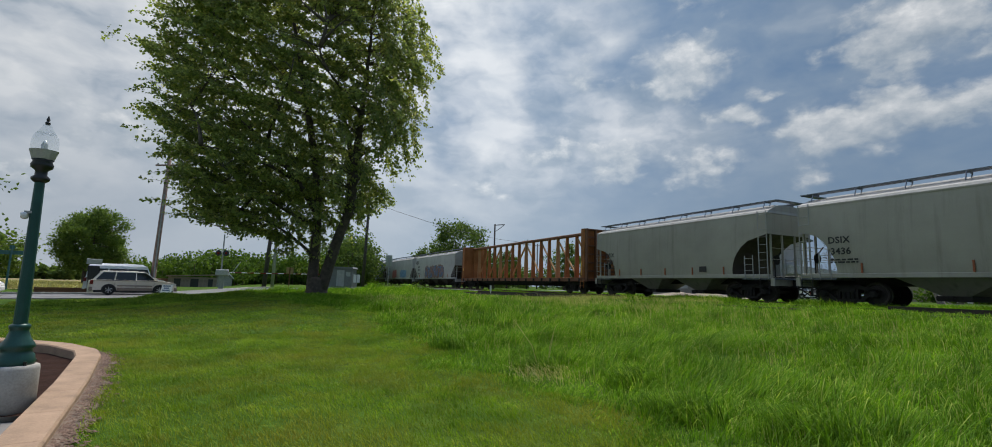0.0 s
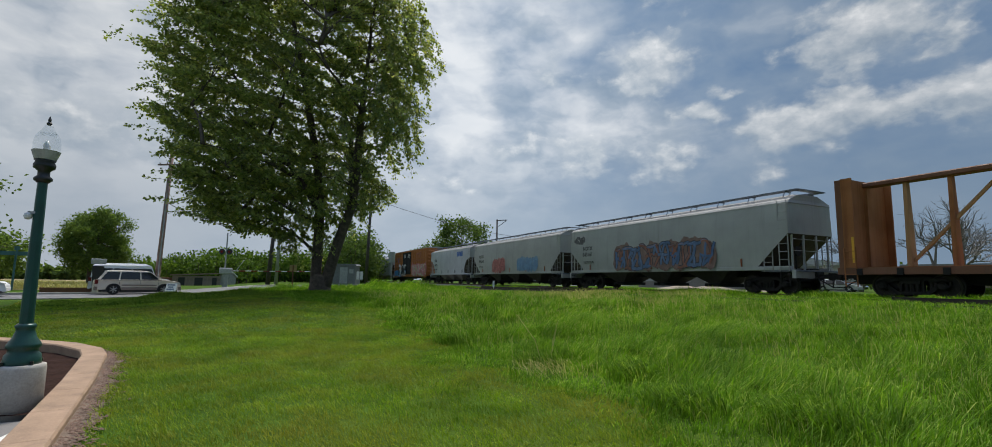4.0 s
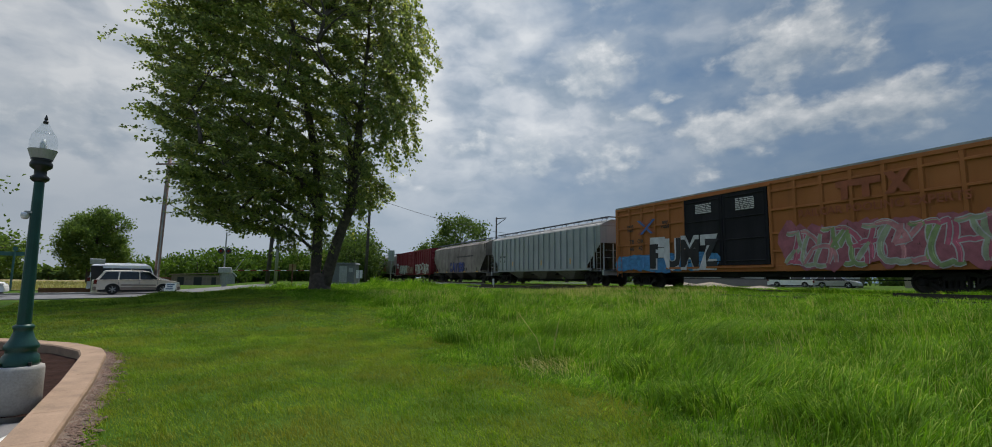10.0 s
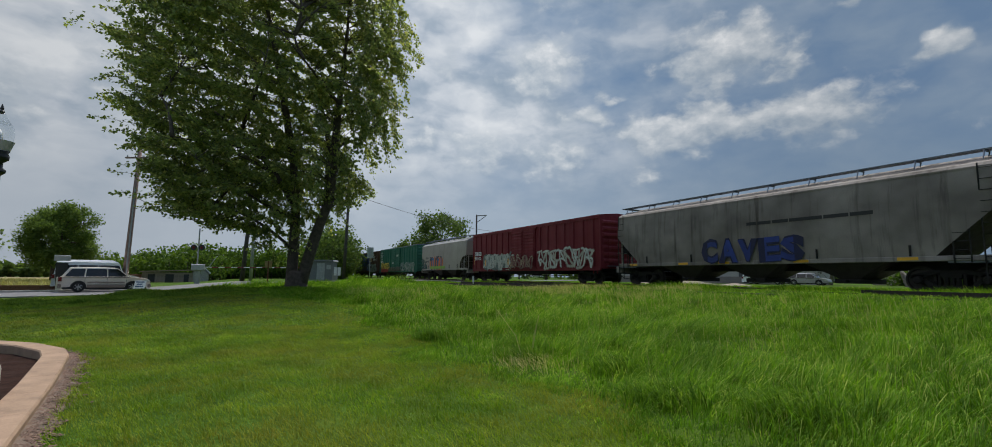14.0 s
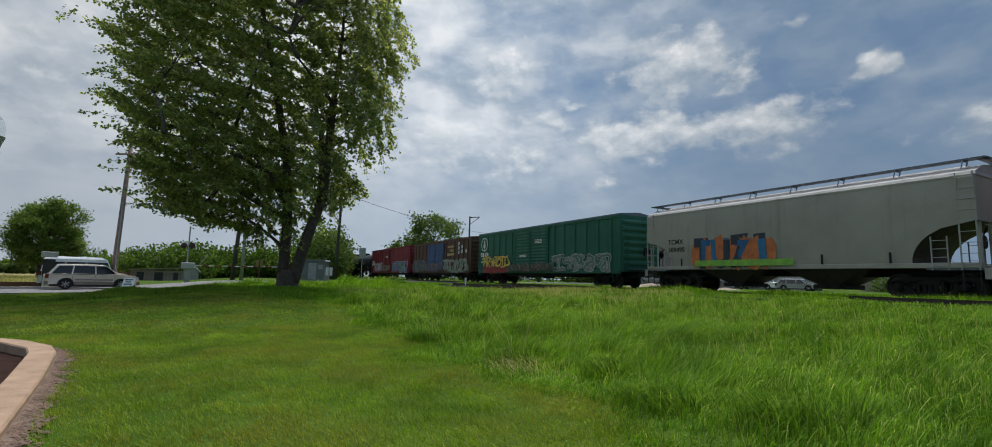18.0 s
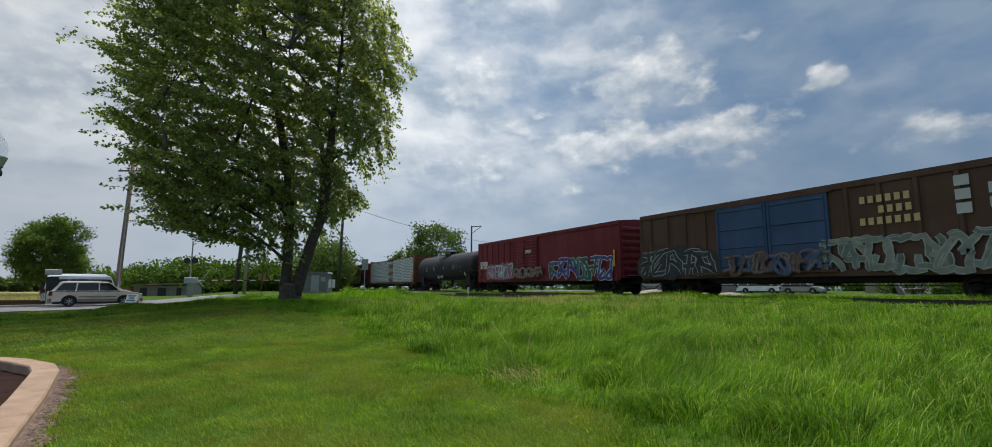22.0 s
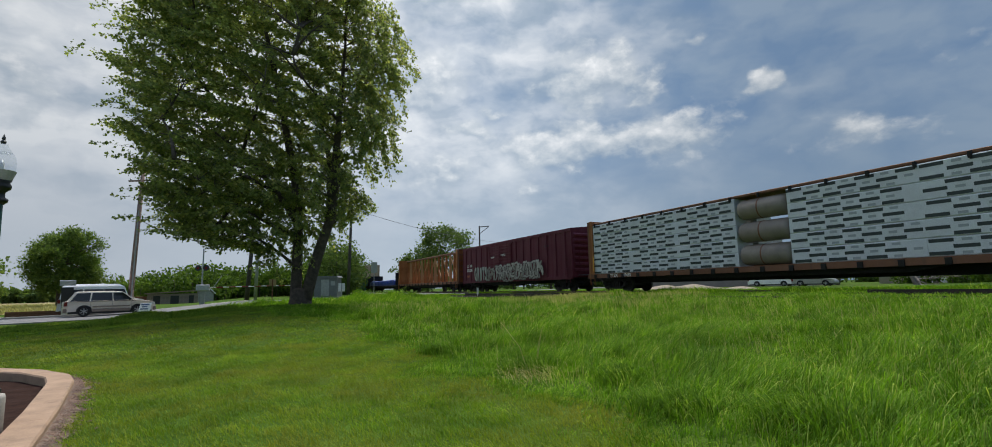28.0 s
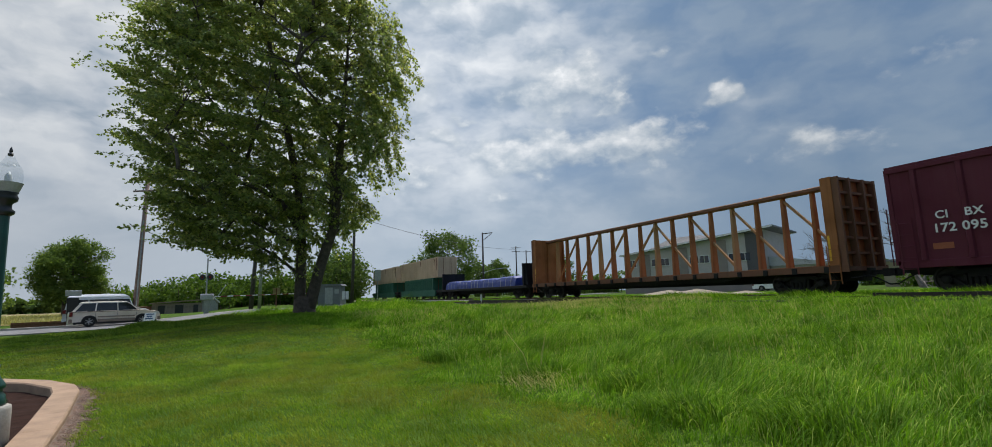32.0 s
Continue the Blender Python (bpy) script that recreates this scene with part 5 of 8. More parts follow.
bars(H1, 2.6, -1.56, 2.95, 5.0, 1, DARK_MARK, 0.14, 32)
R1 = boxcar(-14.4, 19.2, 4.60, RED_BOX, "faded red boxcar with buff graffiti along the sill", "posts", None, (-1.9, 1.9))
for text, x in (("CR", -8.75), ("IX", -7.95)):
    part("number_panel", MB().box(-0.32, 0.32, -0.004, 0, -0.18, 0.18), WHITE_MARK, R1, "", (x, -1.582, 2.52))
    lettering(text, 0.34, DARK_MARK, R1, x, -1.59, 2.40)
lettering("801 632", 0.40, WHITE_MARK, R1, -8.35, -1.585, 1.95)
part("reflector", MB().box(-0.06, 0.06, -0.008, 0, -0.45, 0.45), YELLOW_MARK, R1, "", (-9.1, -1.585, 1.95))
tag_painting(R1, -4.2, 1.7, 5.6, 1.35, [(0.30, 0.36, 0.33), (0.36, 0.40, 0.36)], (0.50, 0.47, 0.42), -1.60, 9, 41, (0.10, 0.13, 0.12), 0.5)
for x in (-6.6, -2.3):
    part("reflector", MB().box(-0.08, 0.08, -0.008, 0, -0.26, 0.26), YELLOW_MARK, R1, "", (x, -1.63, 1.65))
tag_painting(R1, 5.7, 1.75, 6.4, 1.5, [(0.46, 0.48, 0.44), (0.38, 0.36, 0.30)], (0.20, 0.12, 0.10), -1.60, 9, 42, None, 0.5)
tag_painting(R1, 0.0, 1.62, 3.7, 1.1, [(0.34, 0.26, 0.16), (0.26, 0.17, 0.11), (0.15, 0.06, 0.05)], (0.12, 0.035, 0.035), -1.745, 12, 43, None, 0.7)
T1 = hopper(-32.5, 14.2, CREAM_GREY, "warm grey covered hopper car with bright graffiti", bays=2, round_end=True, cut=1.75, arch=2.55, bay_paint=BAY_DARK)
lettering("TCMX", 0.34, DARK_MARK, T1, -4.85, -1.56, 2.38)
lettering("309495", 0.34, DARK_MARK, T1, -4.8, -1.56, 1.98)
tag_painting(T1, -1.7, 1.85, 4.0, 1.3, [(0.01, 0.10, 0.24), (0.015, 0.14, 0.28)], (0.02, 0.03, 0.05), -1.565, 9, 51, (0.50, 0.14, 0.04), word="TUZI")
part("paint_band", MB().box(-3.6, 1.2, -0.006, 0, -0.14, 0.14), spray((0.20, 0.42, 0.05)), T1, "", (0, -1.595, 1.36))
GR = boxcar(-50.95, 18.8, 4.62, GREEN_BOX, "green boxcar with slatted double doors and graffiti", "posts", None, (-2.7, 2.0), roof_paint=WALKWAY)
emblem(GR, -8.2, -1.585, 3.45, 1.25, 1.25, WHITE_MARK, "ring")
for text, x in (("IT", -8.6), ("FX", -7.75)):
    part("number_panel", MB().box(-0.34, 0.34, -0.004, 0, -0.17, 0.17), WHITE_MARK, GR, "", (x, -1.582, 2.52))
    lettering(text, 0.32, DARK_MARK, GR, x, -1.59, 2.41)
lettering("150 2 8", 0.28, WHITE_MARK, GR, -8.2, -1.585, 2.05)
bars(GR, -8.3, -1.585, 1.92, 0.9, 2, WHITE_MARK, 0.05, 61)
tag_painting(GR, -6.1, 1.30, 4.3, 0.75, [(0.34, 0.015, 0.025), (0.28, 0.012, 0.02)], (0.05, 0.008, 0.01), -1.59, 9, 66, (0.30, 0.015, 0.025))
tag_painting(GR, -6.0, 1.85, 4.6, 1.0, [(0.60, 0.46, 0.06), (0.56, 0.40, 0.05)], (0.012, 0.015, 0.015), -1.61, 7, 62, None, 0.5)
tag_painting(GR, 5.6, 1.6, 6.0, 1.05, [(0.06, 0.15, 0.11), (0.16, 0.20, 0.18)], (0.40, 0.40, 0.39), -1.60, 8, 63, None, 0.5)
tag_painting(GR, -0.5, 1.30, 6.4, 0.55, [(0.13, 0.11, 0.085), (0.09, 0.055, 0.04), (0.20, 0.19, 0.15), (0.03, 0.05, 0.04)], (0.035, 0.045, 0.035), -1.72, 20, 67, None, 0.8)
bars(GR, 0.8, -1.64, 3.4, 1.0, 3, WHITE_MARK, 0.06, 64)
bars(GR, -1.4, -1.64, 2.3, 1.0, 2, WHITE_MARK, 0.06, 65)
BL = boxcar(-70.5, 16.7, 4.56, BROWN_BOX, "brown boxcar with blue doors and pale graffiti", "posts", BLUE_DOOR, (-3.4, 1.6))
BUFF_MARK = plain("buff_stencil", (0.50, 0.36, 0.16), 0.6)
for k, (n, z, x) in enumerate(((6, 3.62, 3.6), (4, 3.22, 3.9), (7, 2.82, 3.7))):
    for q in range(n):
        part("stencil_word", MB().box(-0.085, 0.085, -0.004, 0, -0.13, 0.13), BUFF_MARK, BL, "", (x + (q - n / 2) * 0.27, -1.585, z))
for k, (x, z) in enumerate(((5.6, 3.85), (5.6, 3.4), (5.6, 2.95), (6.4, 3.5), (6.4, 3.05), (7.4, 3.05))):
    part("number_panel", MB().box(-0.19, 0.19, -0.004, 0, -0.17, 0.17), PLACARD, BL, "", (x, -1.585, z))
tag_painting(BL, -6.0, 1.70, 4.6, 1.4, [(0.010, 0.012, 0.016), (0.022, 0.028, 0.036)], (0.30, 0.33, 0.33), -1.60, 5, 72, (0.018, 0.022, 0.028), 0.5)
tag_painting(BL, 4.6, 1.7, 6.6, 1.35, [(0.17, 0.21, 0.18), (0.12, 0.15, 0.13), (0.20, 0.22, 0.18)], (0.27, 0.30, 0.26), -1.60, 9, 73, None, 0.5)
tag_painting(BL, -0.8, 1.5, 4.4, 0.9, [(0.13, 0.11, 0.11), (0.12, 0.06, 0.05), (0.04, 0.08, 0.18)], (0.07, 0.045, 0.045), -1.72, 9, 74, None, 0.6)
R2 = boxcar(-90.3, 19.2, 4.60, RED_BOX, "red boxcar with blue, green and violet graffiti", "posts", None, (-3.0, 0.7), plain_from=0.9)
for text, x in (("CR", -8.75), ("IX", -7.95)):
    part("number_panel", MB().box(-0.32, 0.32, -0.004, 0, -0.18, 0.18), WHITE_MARK, R2, "", (x, -1.582, 2.52))
    lettering(text, 0.34, DARK_MARK, R2, x, -1.59, 2.40)
lettering("801 605", 0.40, WHITE_MARK, R2, -8.35, -1.585, 2.05)
part("reflector", MB().box(-0.06, 0.06, -0.008, 0, -0.45, 0.45), YELLOW_MARK, R2, "", (-9.1, -1.585, 1.95))
part("reflector", MB().box(-0.07, 0.07, -0.008, 0, -0.5, 0.5), YELLOW_MARK, R2, "", (9.2, -1.585, 2.2))
tag_painting(R2, -5.3, 1.7, 4.4, 1.35, [(0.26, 0.44, 0.50), (0.46, 0.22, 0.30), (0.24, 0.42, 0.32), (0.50, 0.52, 0.54)], (0.06, 0.07, 0.12), -1.60, 6, 81, (0.30, 0.10, 0.15), 0.4)
tag_painting(R2, 5.7, 1.68, 6.6, 1.5, [(0.01, 0.10, 0.07), (0.03, 0.06, 0.22), (0.05, 0.03, 0.18), (0.01, 0.14, 0.10)], (0.55, 0.57, 0.62), -1.60, 6, 82, None)
tag_painting(R2, -0.8, 1.55, 4.4, 0.8, [(0.17, 0.15, 0.12)], (0.10, 0.05, 0.04), -1.72, 9, 83, None)
bars(R2, -0.6, -1.64, 3.3, 0.9, 3, WHITE_MARK, 0.05, 84)
TK = tank_car(-109.65, 17.6, "black tank car with top platform and reflectors")
LD = centrebeam(-130.9, 23.5, "centre-beam car loaded with wrapped lumber bundles", loaded=True)
CX = boxcar(-153.9, 19.2, 4.60, RED_DARK, "dark maroon boxcar with silver graffiti", "posts", None, (-3.2, 1.0))
lettering("CI  BX", 0.36, WHITE_MARK, CX, -7.8, -1.585, 2.45)
lettering("172 095", 0.40, WHITE_MARK, CX, -7.8, -1.585, 2.0)
tag_painting(CX, -5.1, 1.66, 2.9, 1.25, [(0.36, 0.37, 0.34), (0.30, 0.31, 0.29)], (0.05, 0.04, 0.04), -1.60, 5, 91, None, word="GRITS")
tag_painting(CX, 1.0, 1.60, 9.4, 1.35, [(0.24, 0.23, 0.21), (0.18, 0.16, 0.15), (0.21, 0.18, 0.15)], (0.06, 0.04, 0.04), -1.72, 17, 92, None)
tag_painting(CX, 2.2, 1.78, 7.6, 1.4, [(0.34, 0.33, 0.30), (0.27, 0.26, 0.24)], (0.04, 0.03, 0.035), -1.74, 11, 94, None)
part("placard", MB().box(-0.27, 0.27, -0.01, 0, -0.10, 0.10), RUST_MARK, CX, "", (-8.3, -1.51, 1.55))
bars(CX, 6.4, -1.51, 3.5, 0.6, 2, DARK_MARK, 0.05, 93)
bars(CX, -2.5, -1.64, 3.2, 0.7, 3, WHITE_MARK, 0.035, 95)
bars(CX, -0.4, -1.64, 3.3, 0.8, 3, WHITE_MARK, 0.035, 96)
C2 = centrebeam(-176.9, 23.5, "empty ochre centre-beam lumber car with board ends")


lumber_load(LD)
lettering("TTZX  87455", 0.26, WHITE_MARK, LD, -8.6, -1.425, 0.90)
FL = bulkhead_flat(-199.7, 20.2, "black bulkhead flat car with blue tarpaulin-wrapped loads")
S1 = stack_car(-219.4, 18.2, "well car with a tan container on a green one")
S2 = stack_car(-238.6, 18.2, "well car with a tan container on a green one")
# ---- growing things ----
def leaf_material(name, dark, light, glow=0.45, yellow=None, patch=None, mottle=0.0, gloss=0.12):
    """Leaves: matt face, and light that comes through them."""
    m, n, l, p = nodes_of(name)
    geo = n.new("ShaderNodeNewGeometry")
    stops = [(0.0, dark), (0.75, light)] + ([(1.0, yellow)] if yellow else [])
    c1 = ramp(n, l, geo.outputs["Random Per Island"], stops)
    c2 = ramp(n, l, noise_at(n, l, 0.35, 3.0), [(0.3, (0.75, 0.8, 0.7)), (0.7, (1.2, 1.15, 1.1))])
    c = mix(n, l, 1.0, c1, c2, "MULTIPLY")
    if mottle:
        c = mix(n, l, 1.0, c, ramp(n, l, noise_at(n, l, mottle, 5.0), [(0.32, (0.55, 0.6, 0.55)), (0.68, (1.4, 1.3, 1.25))]), "MULTIPLY")
    if patch:
        c = mix(n, l, ramp(n, l, noise_at(n, l, 0.42, 6.0, (1, 1, 1), 0.65), [(0.44, (0, 0, 0)), (0.66, (0.8, 0.8, 0.8))]), c, patch)
    l.new(c, p.inputs["Base Color"])
    p.inputs["Roughness"].default_value = 0.7 if gloss < 0.3 else 0.42
    p.inputs["Specular IOR Level"].default_value = gloss
    tr, mx, out = n.new("ShaderNodeBsdfTranslucent"), n.new("ShaderNodeMixShader"), n["Material Output"]
    warm = mix(n, l, 1.0, c, (1.15, 1.22, 0.62), "MULTIPLY")
    l.new(warm, tr.inputs[0])
    mx.inputs[0].default_value = glow
    l.new(p.outputs[0], mx.inputs[1])
    l.new(tr.outputs[0], mx.inputs[2])
    l.new(mx.outputs[0], out.inputs[0])
    return m


def raw_mesh(name, verts, loops, size, material):
    """A mesh of equal polygons from arrays."""
    me = bpy.data.meshes.new(name)
    nf = len(loops) // size
    me.vertices.add(len(verts))
    me.vertices.foreach_set("co", np.asarray(verts, np.float32).ravel())
    me.loops.add(len(loops))
    me.loops.foreach_set("vertex_index", np.asarray(loops, np.int32))
    me.polygons.add(nf)
    me.polygons.foreach_set("loop_start", np.arange(0, nf * size, size, dtype=np.int32))
    me.update(calc_edges=True)
    me.materials.append(material)
    return me


def leaves(name, P, size, material, rng, wind=(0, 0, 0), droop=0.3):
    """Rhombic leaves with a fold, one at each point."""
    N = len(P)
    d = rng.normal(size=(N, 3)) + np.asarray(wind)
    d[:, 2] -= droop
    d /= np.linalg.norm(d, axis=1)[:, None]
    u = np.cross(d, rng.normal(size=(N, 3)))
    u /= np.linalg.norm(u, axis=1)[:, None]
    w = np.cross(d, u)
    s = (size * rng.uniform(0.6, 1.3, N))[:, None]
    V = np.stack([P, P + d * s * 0.5 + u * s * 0.36 + w * s * 0.10, P + d * s, P + d * s * 0.5 - u * s * 0.36 + w * s * 0.10], 1).reshape(-1, 3)
    b = np.arange(N)[:, None] * 4
    F = np.concatenate([b, b + 1, b + 2, b, b + 2, b + 3], 1).ravel()
    return raw_mesh(name, V, F, 3, material)


BARK = plain("furrowed_bark", (0.085, 0.066, 0.052), 0.95, 0, 0.4, 5, 0.9, 22)
BARK_PALE = plain("pale_bark", (0.16, 0.14, 0.12), 0.9, 0, 0.3, 5, 0.5, 22)
MAPLE = leaf_material("maple_leaf", (0.150, 0.185, 0.078), (0.320, 0.375, 0.145), 0.60, (0.50, 0.46, 0.19), None, 0.0, 0.3)
ROUND = leaf_material("dark_leaf", (0.078, 0.128, 0.036), (0.155, 0.225, 0.058), 0.4)
BUSH = leaf_material("bush_leaf", (0.050, 0.100, 0.022), (0.115, 0.195, 0.035), 0.4, None, None, 0.5)
FAR = leaf_material("far_leaf", (0.060, 0.105, 0.035), (0.120, 0.175, 0.055), 0.45)


def limb(mb, a, b, r0, r1, rng, bend=0.12, seg=7, n=6):
    """A tapering, slightly crooked limb."""
    a, b = Vector(a), Vector(b)
    L = (b - a).length
    k1 = Vector(rng.normal(size=3) * L * bend)
    pts = []
    for i in range(n + 1):
        t = i / n
        pts.append(a.lerp(b, t) + k1 * math.sin(math.pi * t) * 0.6 + Vector((0, 0, L * 0.06 * math.sin(math.pi * t))))
    mb.tube(pts, r0, seg, r1)
    return pts


SWAYING = []          # what the wind rocks


def big_maple():
    rng = np.random.default_rng(11)
    base = Vector((-29.95, 2.80, land(-29.95, 2.80) - 0.15))
    R, Dp = Vector((0.43, 0.903, 0)), Vector((-0.903, 0.43, 0))        # across and along the sight line
    tree = thing("maple_tree", "tall spreading maple tree with forked trunk and wind-blown leaves", "tree", "", base)
    trunk = MB()
    stems = []
    # root flare and the two stems
    trunk.loft([[(R * (math.cos(a) * rr) + Dp * (math.sin(a) * rr * 0.8) + Vector((0, 0, z))) for a in [2 * math.pi * i / 14 for i in range(14)]] for z, rr in ((-0.1, 0.82), (0.15, 0.68), (0.6, 0.58), (1.0, 0.55), (1.15, 0.4))])
    stems.append(limb(trunk, R * -0.30 + Vector((0, 0, 0.4)), R * -0.75 + Vector((0, 0, 8.0)) + Dp * 0.3, 0.31, 0.21, rng, 0.03, 12, 10))
    stems.append(limb(trunk, R * 0.25 + Vector((0, 0, 0.3)), R * 1.75 + Vector((0, 0, 5.2)) - Dp * 0.3, 0.34, 0.25, rng, 0.02, 12, 8))
    stems.append(limb(trunk, stems[1][-1], R * 2.2 + Vector((0, 0, 15)), 0.29, 0.08, rng, 0.05, 9, 8))
    stems.append(limb(trunk, stems[1][-2], R * 0.2 + Vector((0, 0, 12)) + Dp * 1.5, 0.24, 0.08, rng, 0.06, 8, 8))
    stems.append(limb(trunk, stems[0][-1], R * -3.2 + Vector((0, 0, 19)), 0.24, 0.06, rng, 0.05, 9, 9))
    stems.append(limb(trunk, stems[0][5], R * -4.6 + Vector((0, 0, 10)) - Dp * 1.5, 0.2, 0.06, rng, 0.06, 8, 7))
    part("trunk", trunk, BARK, tree, "", None, True)
    # big boughs that reach through the crown
    pts = [p for s in stems for p in s[2:]]
    for k in range(46):
        a = rng.uniform(0, 2 * math.pi)
        z = rng.uniform(4.5, 20)
        rad = 7.0 * math.sqrt(max(0.05, 1 - ((z - 11.5) / 11.5) ** 2)) * rng.uniform(0.55, 0.9)
        tip = R * (-2.2 + math.cos(a) * rad) + Dp * (math.sin(a) * rad * 0.85) + Vector((0, 0, z))
        low = [p for p in pts if p.z < z - 1.0] or pts
        src = min(low, key=lambda q: (q - tip).length + abs(q.z - z + 3) * 0.5)
        bough = MB()
        pts += limb(bough, src, tip, 0.11, 0.03, rng, 0.10, 6, 6)[2:]
        part("bough", bough, BARK, tree, "", None, True)
    # twigs and leaves
    twigs = MB()
    P = np.array([tuple(p) for p in pts])
    rv, dv = np.array(R), np.array(Dp)
    # half-outline of the crown: height, left reach, right reach
    outline = ((3.4, -4.6, -2.4), (4.2, -6.4, 0.6), (5.2, -7.0, 2.0), (6.5, -7.6, 3.0), (8.0, -8.6, 4.0), (10.0, -9.6, 4.9), (12.5, -10.2, 6.2), (16.0, -10.0, 6.3), (18.5, -9.2, 5.0), (21.0, -7.5, 2.8), (24.0, -4.5, -0.5))
    oz, ol, orr = (np.array(v) for v in zip(*outline))
    # plumes: leafy shoots along a twig, streaming with the wind, hanging on the lee side
    seats, S, D = [], [], []
    up = np.array([0.0, 0.0, 1.0])
    tries = 0
    while len(seats) < 900 and tries < 40000:
        tries += 1
        z = 3.5 + 20.0 * rng.uniform() ** 1.25
        lo, hi = np.interp(z, oz, ol), np.interp(z, oz, orr)
        k = math.copysign(abs(rng.uniform(-1, 1)) ** 0.75, rng.uniform(-1, 1))
        u = (lo + hi) / 2 + (hi - lo) / 2 * k * (0.90 + 0.10 * math.sin(z * 1.7 + 3 * k))
        y = rng.uniform(-1, 1) * 4.4 * math.sqrt(max(0.03, 1 - k * k)) * math.sqrt(max(0.1, 1 - ((z - 12) / 12.5) ** 2))
        seat = rv * u + dv * y + up * z
        if any(abs(seat[2] - q[2]) < 0.56 and (seat - q) @ (seat - q) < 0.72 for q in seats):
            continue
        seats.append(seat)
        lee = k > 0.62 and rng.uniform() < 0.75
        if lee:
            run = -up * rng.uniform(0.5, 1.3) + rv * rng.uniform(0.0, 0.5) + dv * rng.normal() * 0.4
        else:
            run = -rv * rng.uniform(0.7, 1.3) + up * (rng.normal() * 0.22 + 0.34) + dv * rng.normal() * 0.45 + rv * 0.35 * (k > 0.2)
            run *= 1.35 if k < -0.6 else 1.0
        run *= rng.uniform(1.2, 2.1) / np.linalg.norm(run)
        tip, near = seat + run, P[np.argmin(((P - seat) ** 2).sum(1) + 3.0 * np.maximum(0, P[:, 2] - seat[2] + 0.3))]
        if np.linalg.norm(seat - near) < 6.0:
            twigs.tube([near, near * 0.5 + seat * 0.5 + up * 0.15, seat, tip], 0.028, 4, 0.006)
        else:
            twigs.tube([seat - run * 0.6, seat, tip], 0.016, 4, 0.006)
        side = np.cross(run, up)
        side /= np.linalg.norm(side) + 1e-6
        for j in range(12):
            t0 = rng.uniform(-0.35, 0.95)
            root = seat + run * t0
            sh = run * rng.uniform(0.16, 0.42) + side * rng.normal() * 0.36 + up * (rng.normal() * 0.14 - 0.06)
            m = int(rng.uniform(12, 20))
            t = rng.uniform(0.0, 1.05, m)[:, None]
            S.append(root + sh * t + rng.normal(size=(m, 3)) * np.array([0.085, 0.085, 0.065]))
            D.append(np.repeat((sh / np.linalg.norm(sh))[None], m, 0))
            twigs.tube([root, root + sh], 0.006, 3, 0.003)
    # long feathery shoots at the windward and the lee rim
    for k in range(210):
        z = rng.uniform(4.2, 21.5)
        left = rng.uniform() < 0.62
        rim = np.interp(z, oz, ol) if left else np.interp(z, oz, orr)
        seat = rv * rim * rng.uniform(0.84, 0.98) + dv * rng.normal() * 2.0 + up * z
        run = (-rv * rng.uniform(0.8, 1.9) + up * rng.uniform(-0.05, 0.5)) if left else (rv * rng.uniform(0.2, 0.9) - up * rng.uniform(0.2, 0.9))
        run = run + dv * rng.normal() * 0.4
        twigs.tube([seat - run * 0.5, seat, seat + run * 0.6, seat + run - up * 0.12], 0.012, 3, 0.004)
        m = 40
        t = rng.uniform(-0.4, 1.04, m)[:, None]
        S.append(seat + run * t - up * 0.1 * t ** 2 + rng.normal(size=(m, 3)) * (0.05 + 0.10 * (1.04 - t)))
        D.append(np.repeat((run / np.linalg.norm(run))[None], m, 0))
    L, D = np.concatenate(S), np.concatenate(D)
    SWAYING.append(part("twig", twigs, BARK, tree))
    me = leaves("crown", L, 0.180, MAPLE, rng, D * 1.8, 0.30)
    SWAYING.append(part("crown", me, None, tree))
    return tree


def small_tree(name, label, x, y, z0, trunk_h, rx, rz, material, seed, leaf=0.3, clumps=130, per=60, group="", lean=0.0):
    """A trunk with limbs that carry clumps of leaves in an uneven crown."""
    rng = np.random.default_rng(seed)
    tree = thing(name, label, "tree", group, (x, y, z0))
    tr, tips, L = MB(), [], []
    stem = limb(tr, (0, 0, -0.2), (lean, 0, trunk_h + rz * 0.9), rx * 0.055 + 0.08, 0.05, rng, 0.03, 9, 8)
    for k in range(clumps):
        a, c, h = rng.uniform(0, 2 * math.pi), rng.uniform(-0.95, 1), rng.uniform(0.35, 1) ** 0.5
        s = math.sqrt(1 - c * c)
        lump = 1 + 0.14 * math.sin(2.3 * a + seed) + 0.12 * math.sin(6 * c + 3 * a)
        tip = np.array([lean + s * math.cos(a) * rx * h * lump, s * math.sin(a) * rx * h * lump, trunk_h + rz + c * rz * h * lump])
        if k % 3 == 0:
            src = min(stem[2:], key=lambda q: (q - Vector(tip)).length + max(0, q.z - tip[2]) * 2)
            limb(tr, src, tip, 0.07, 0.015, rng, 0.1, 5, 4)
        L.append(tip + rng.normal(size=(per, 3)) * np.array([0.115, 0.115, 0.085]) * rx * 0.9)
    part("trunk", tr, BARK, tree, "", None, True)
    part("crown", leaves("crown", np.concatenate(L), leaf, material, rng), None, tree)
    return tree


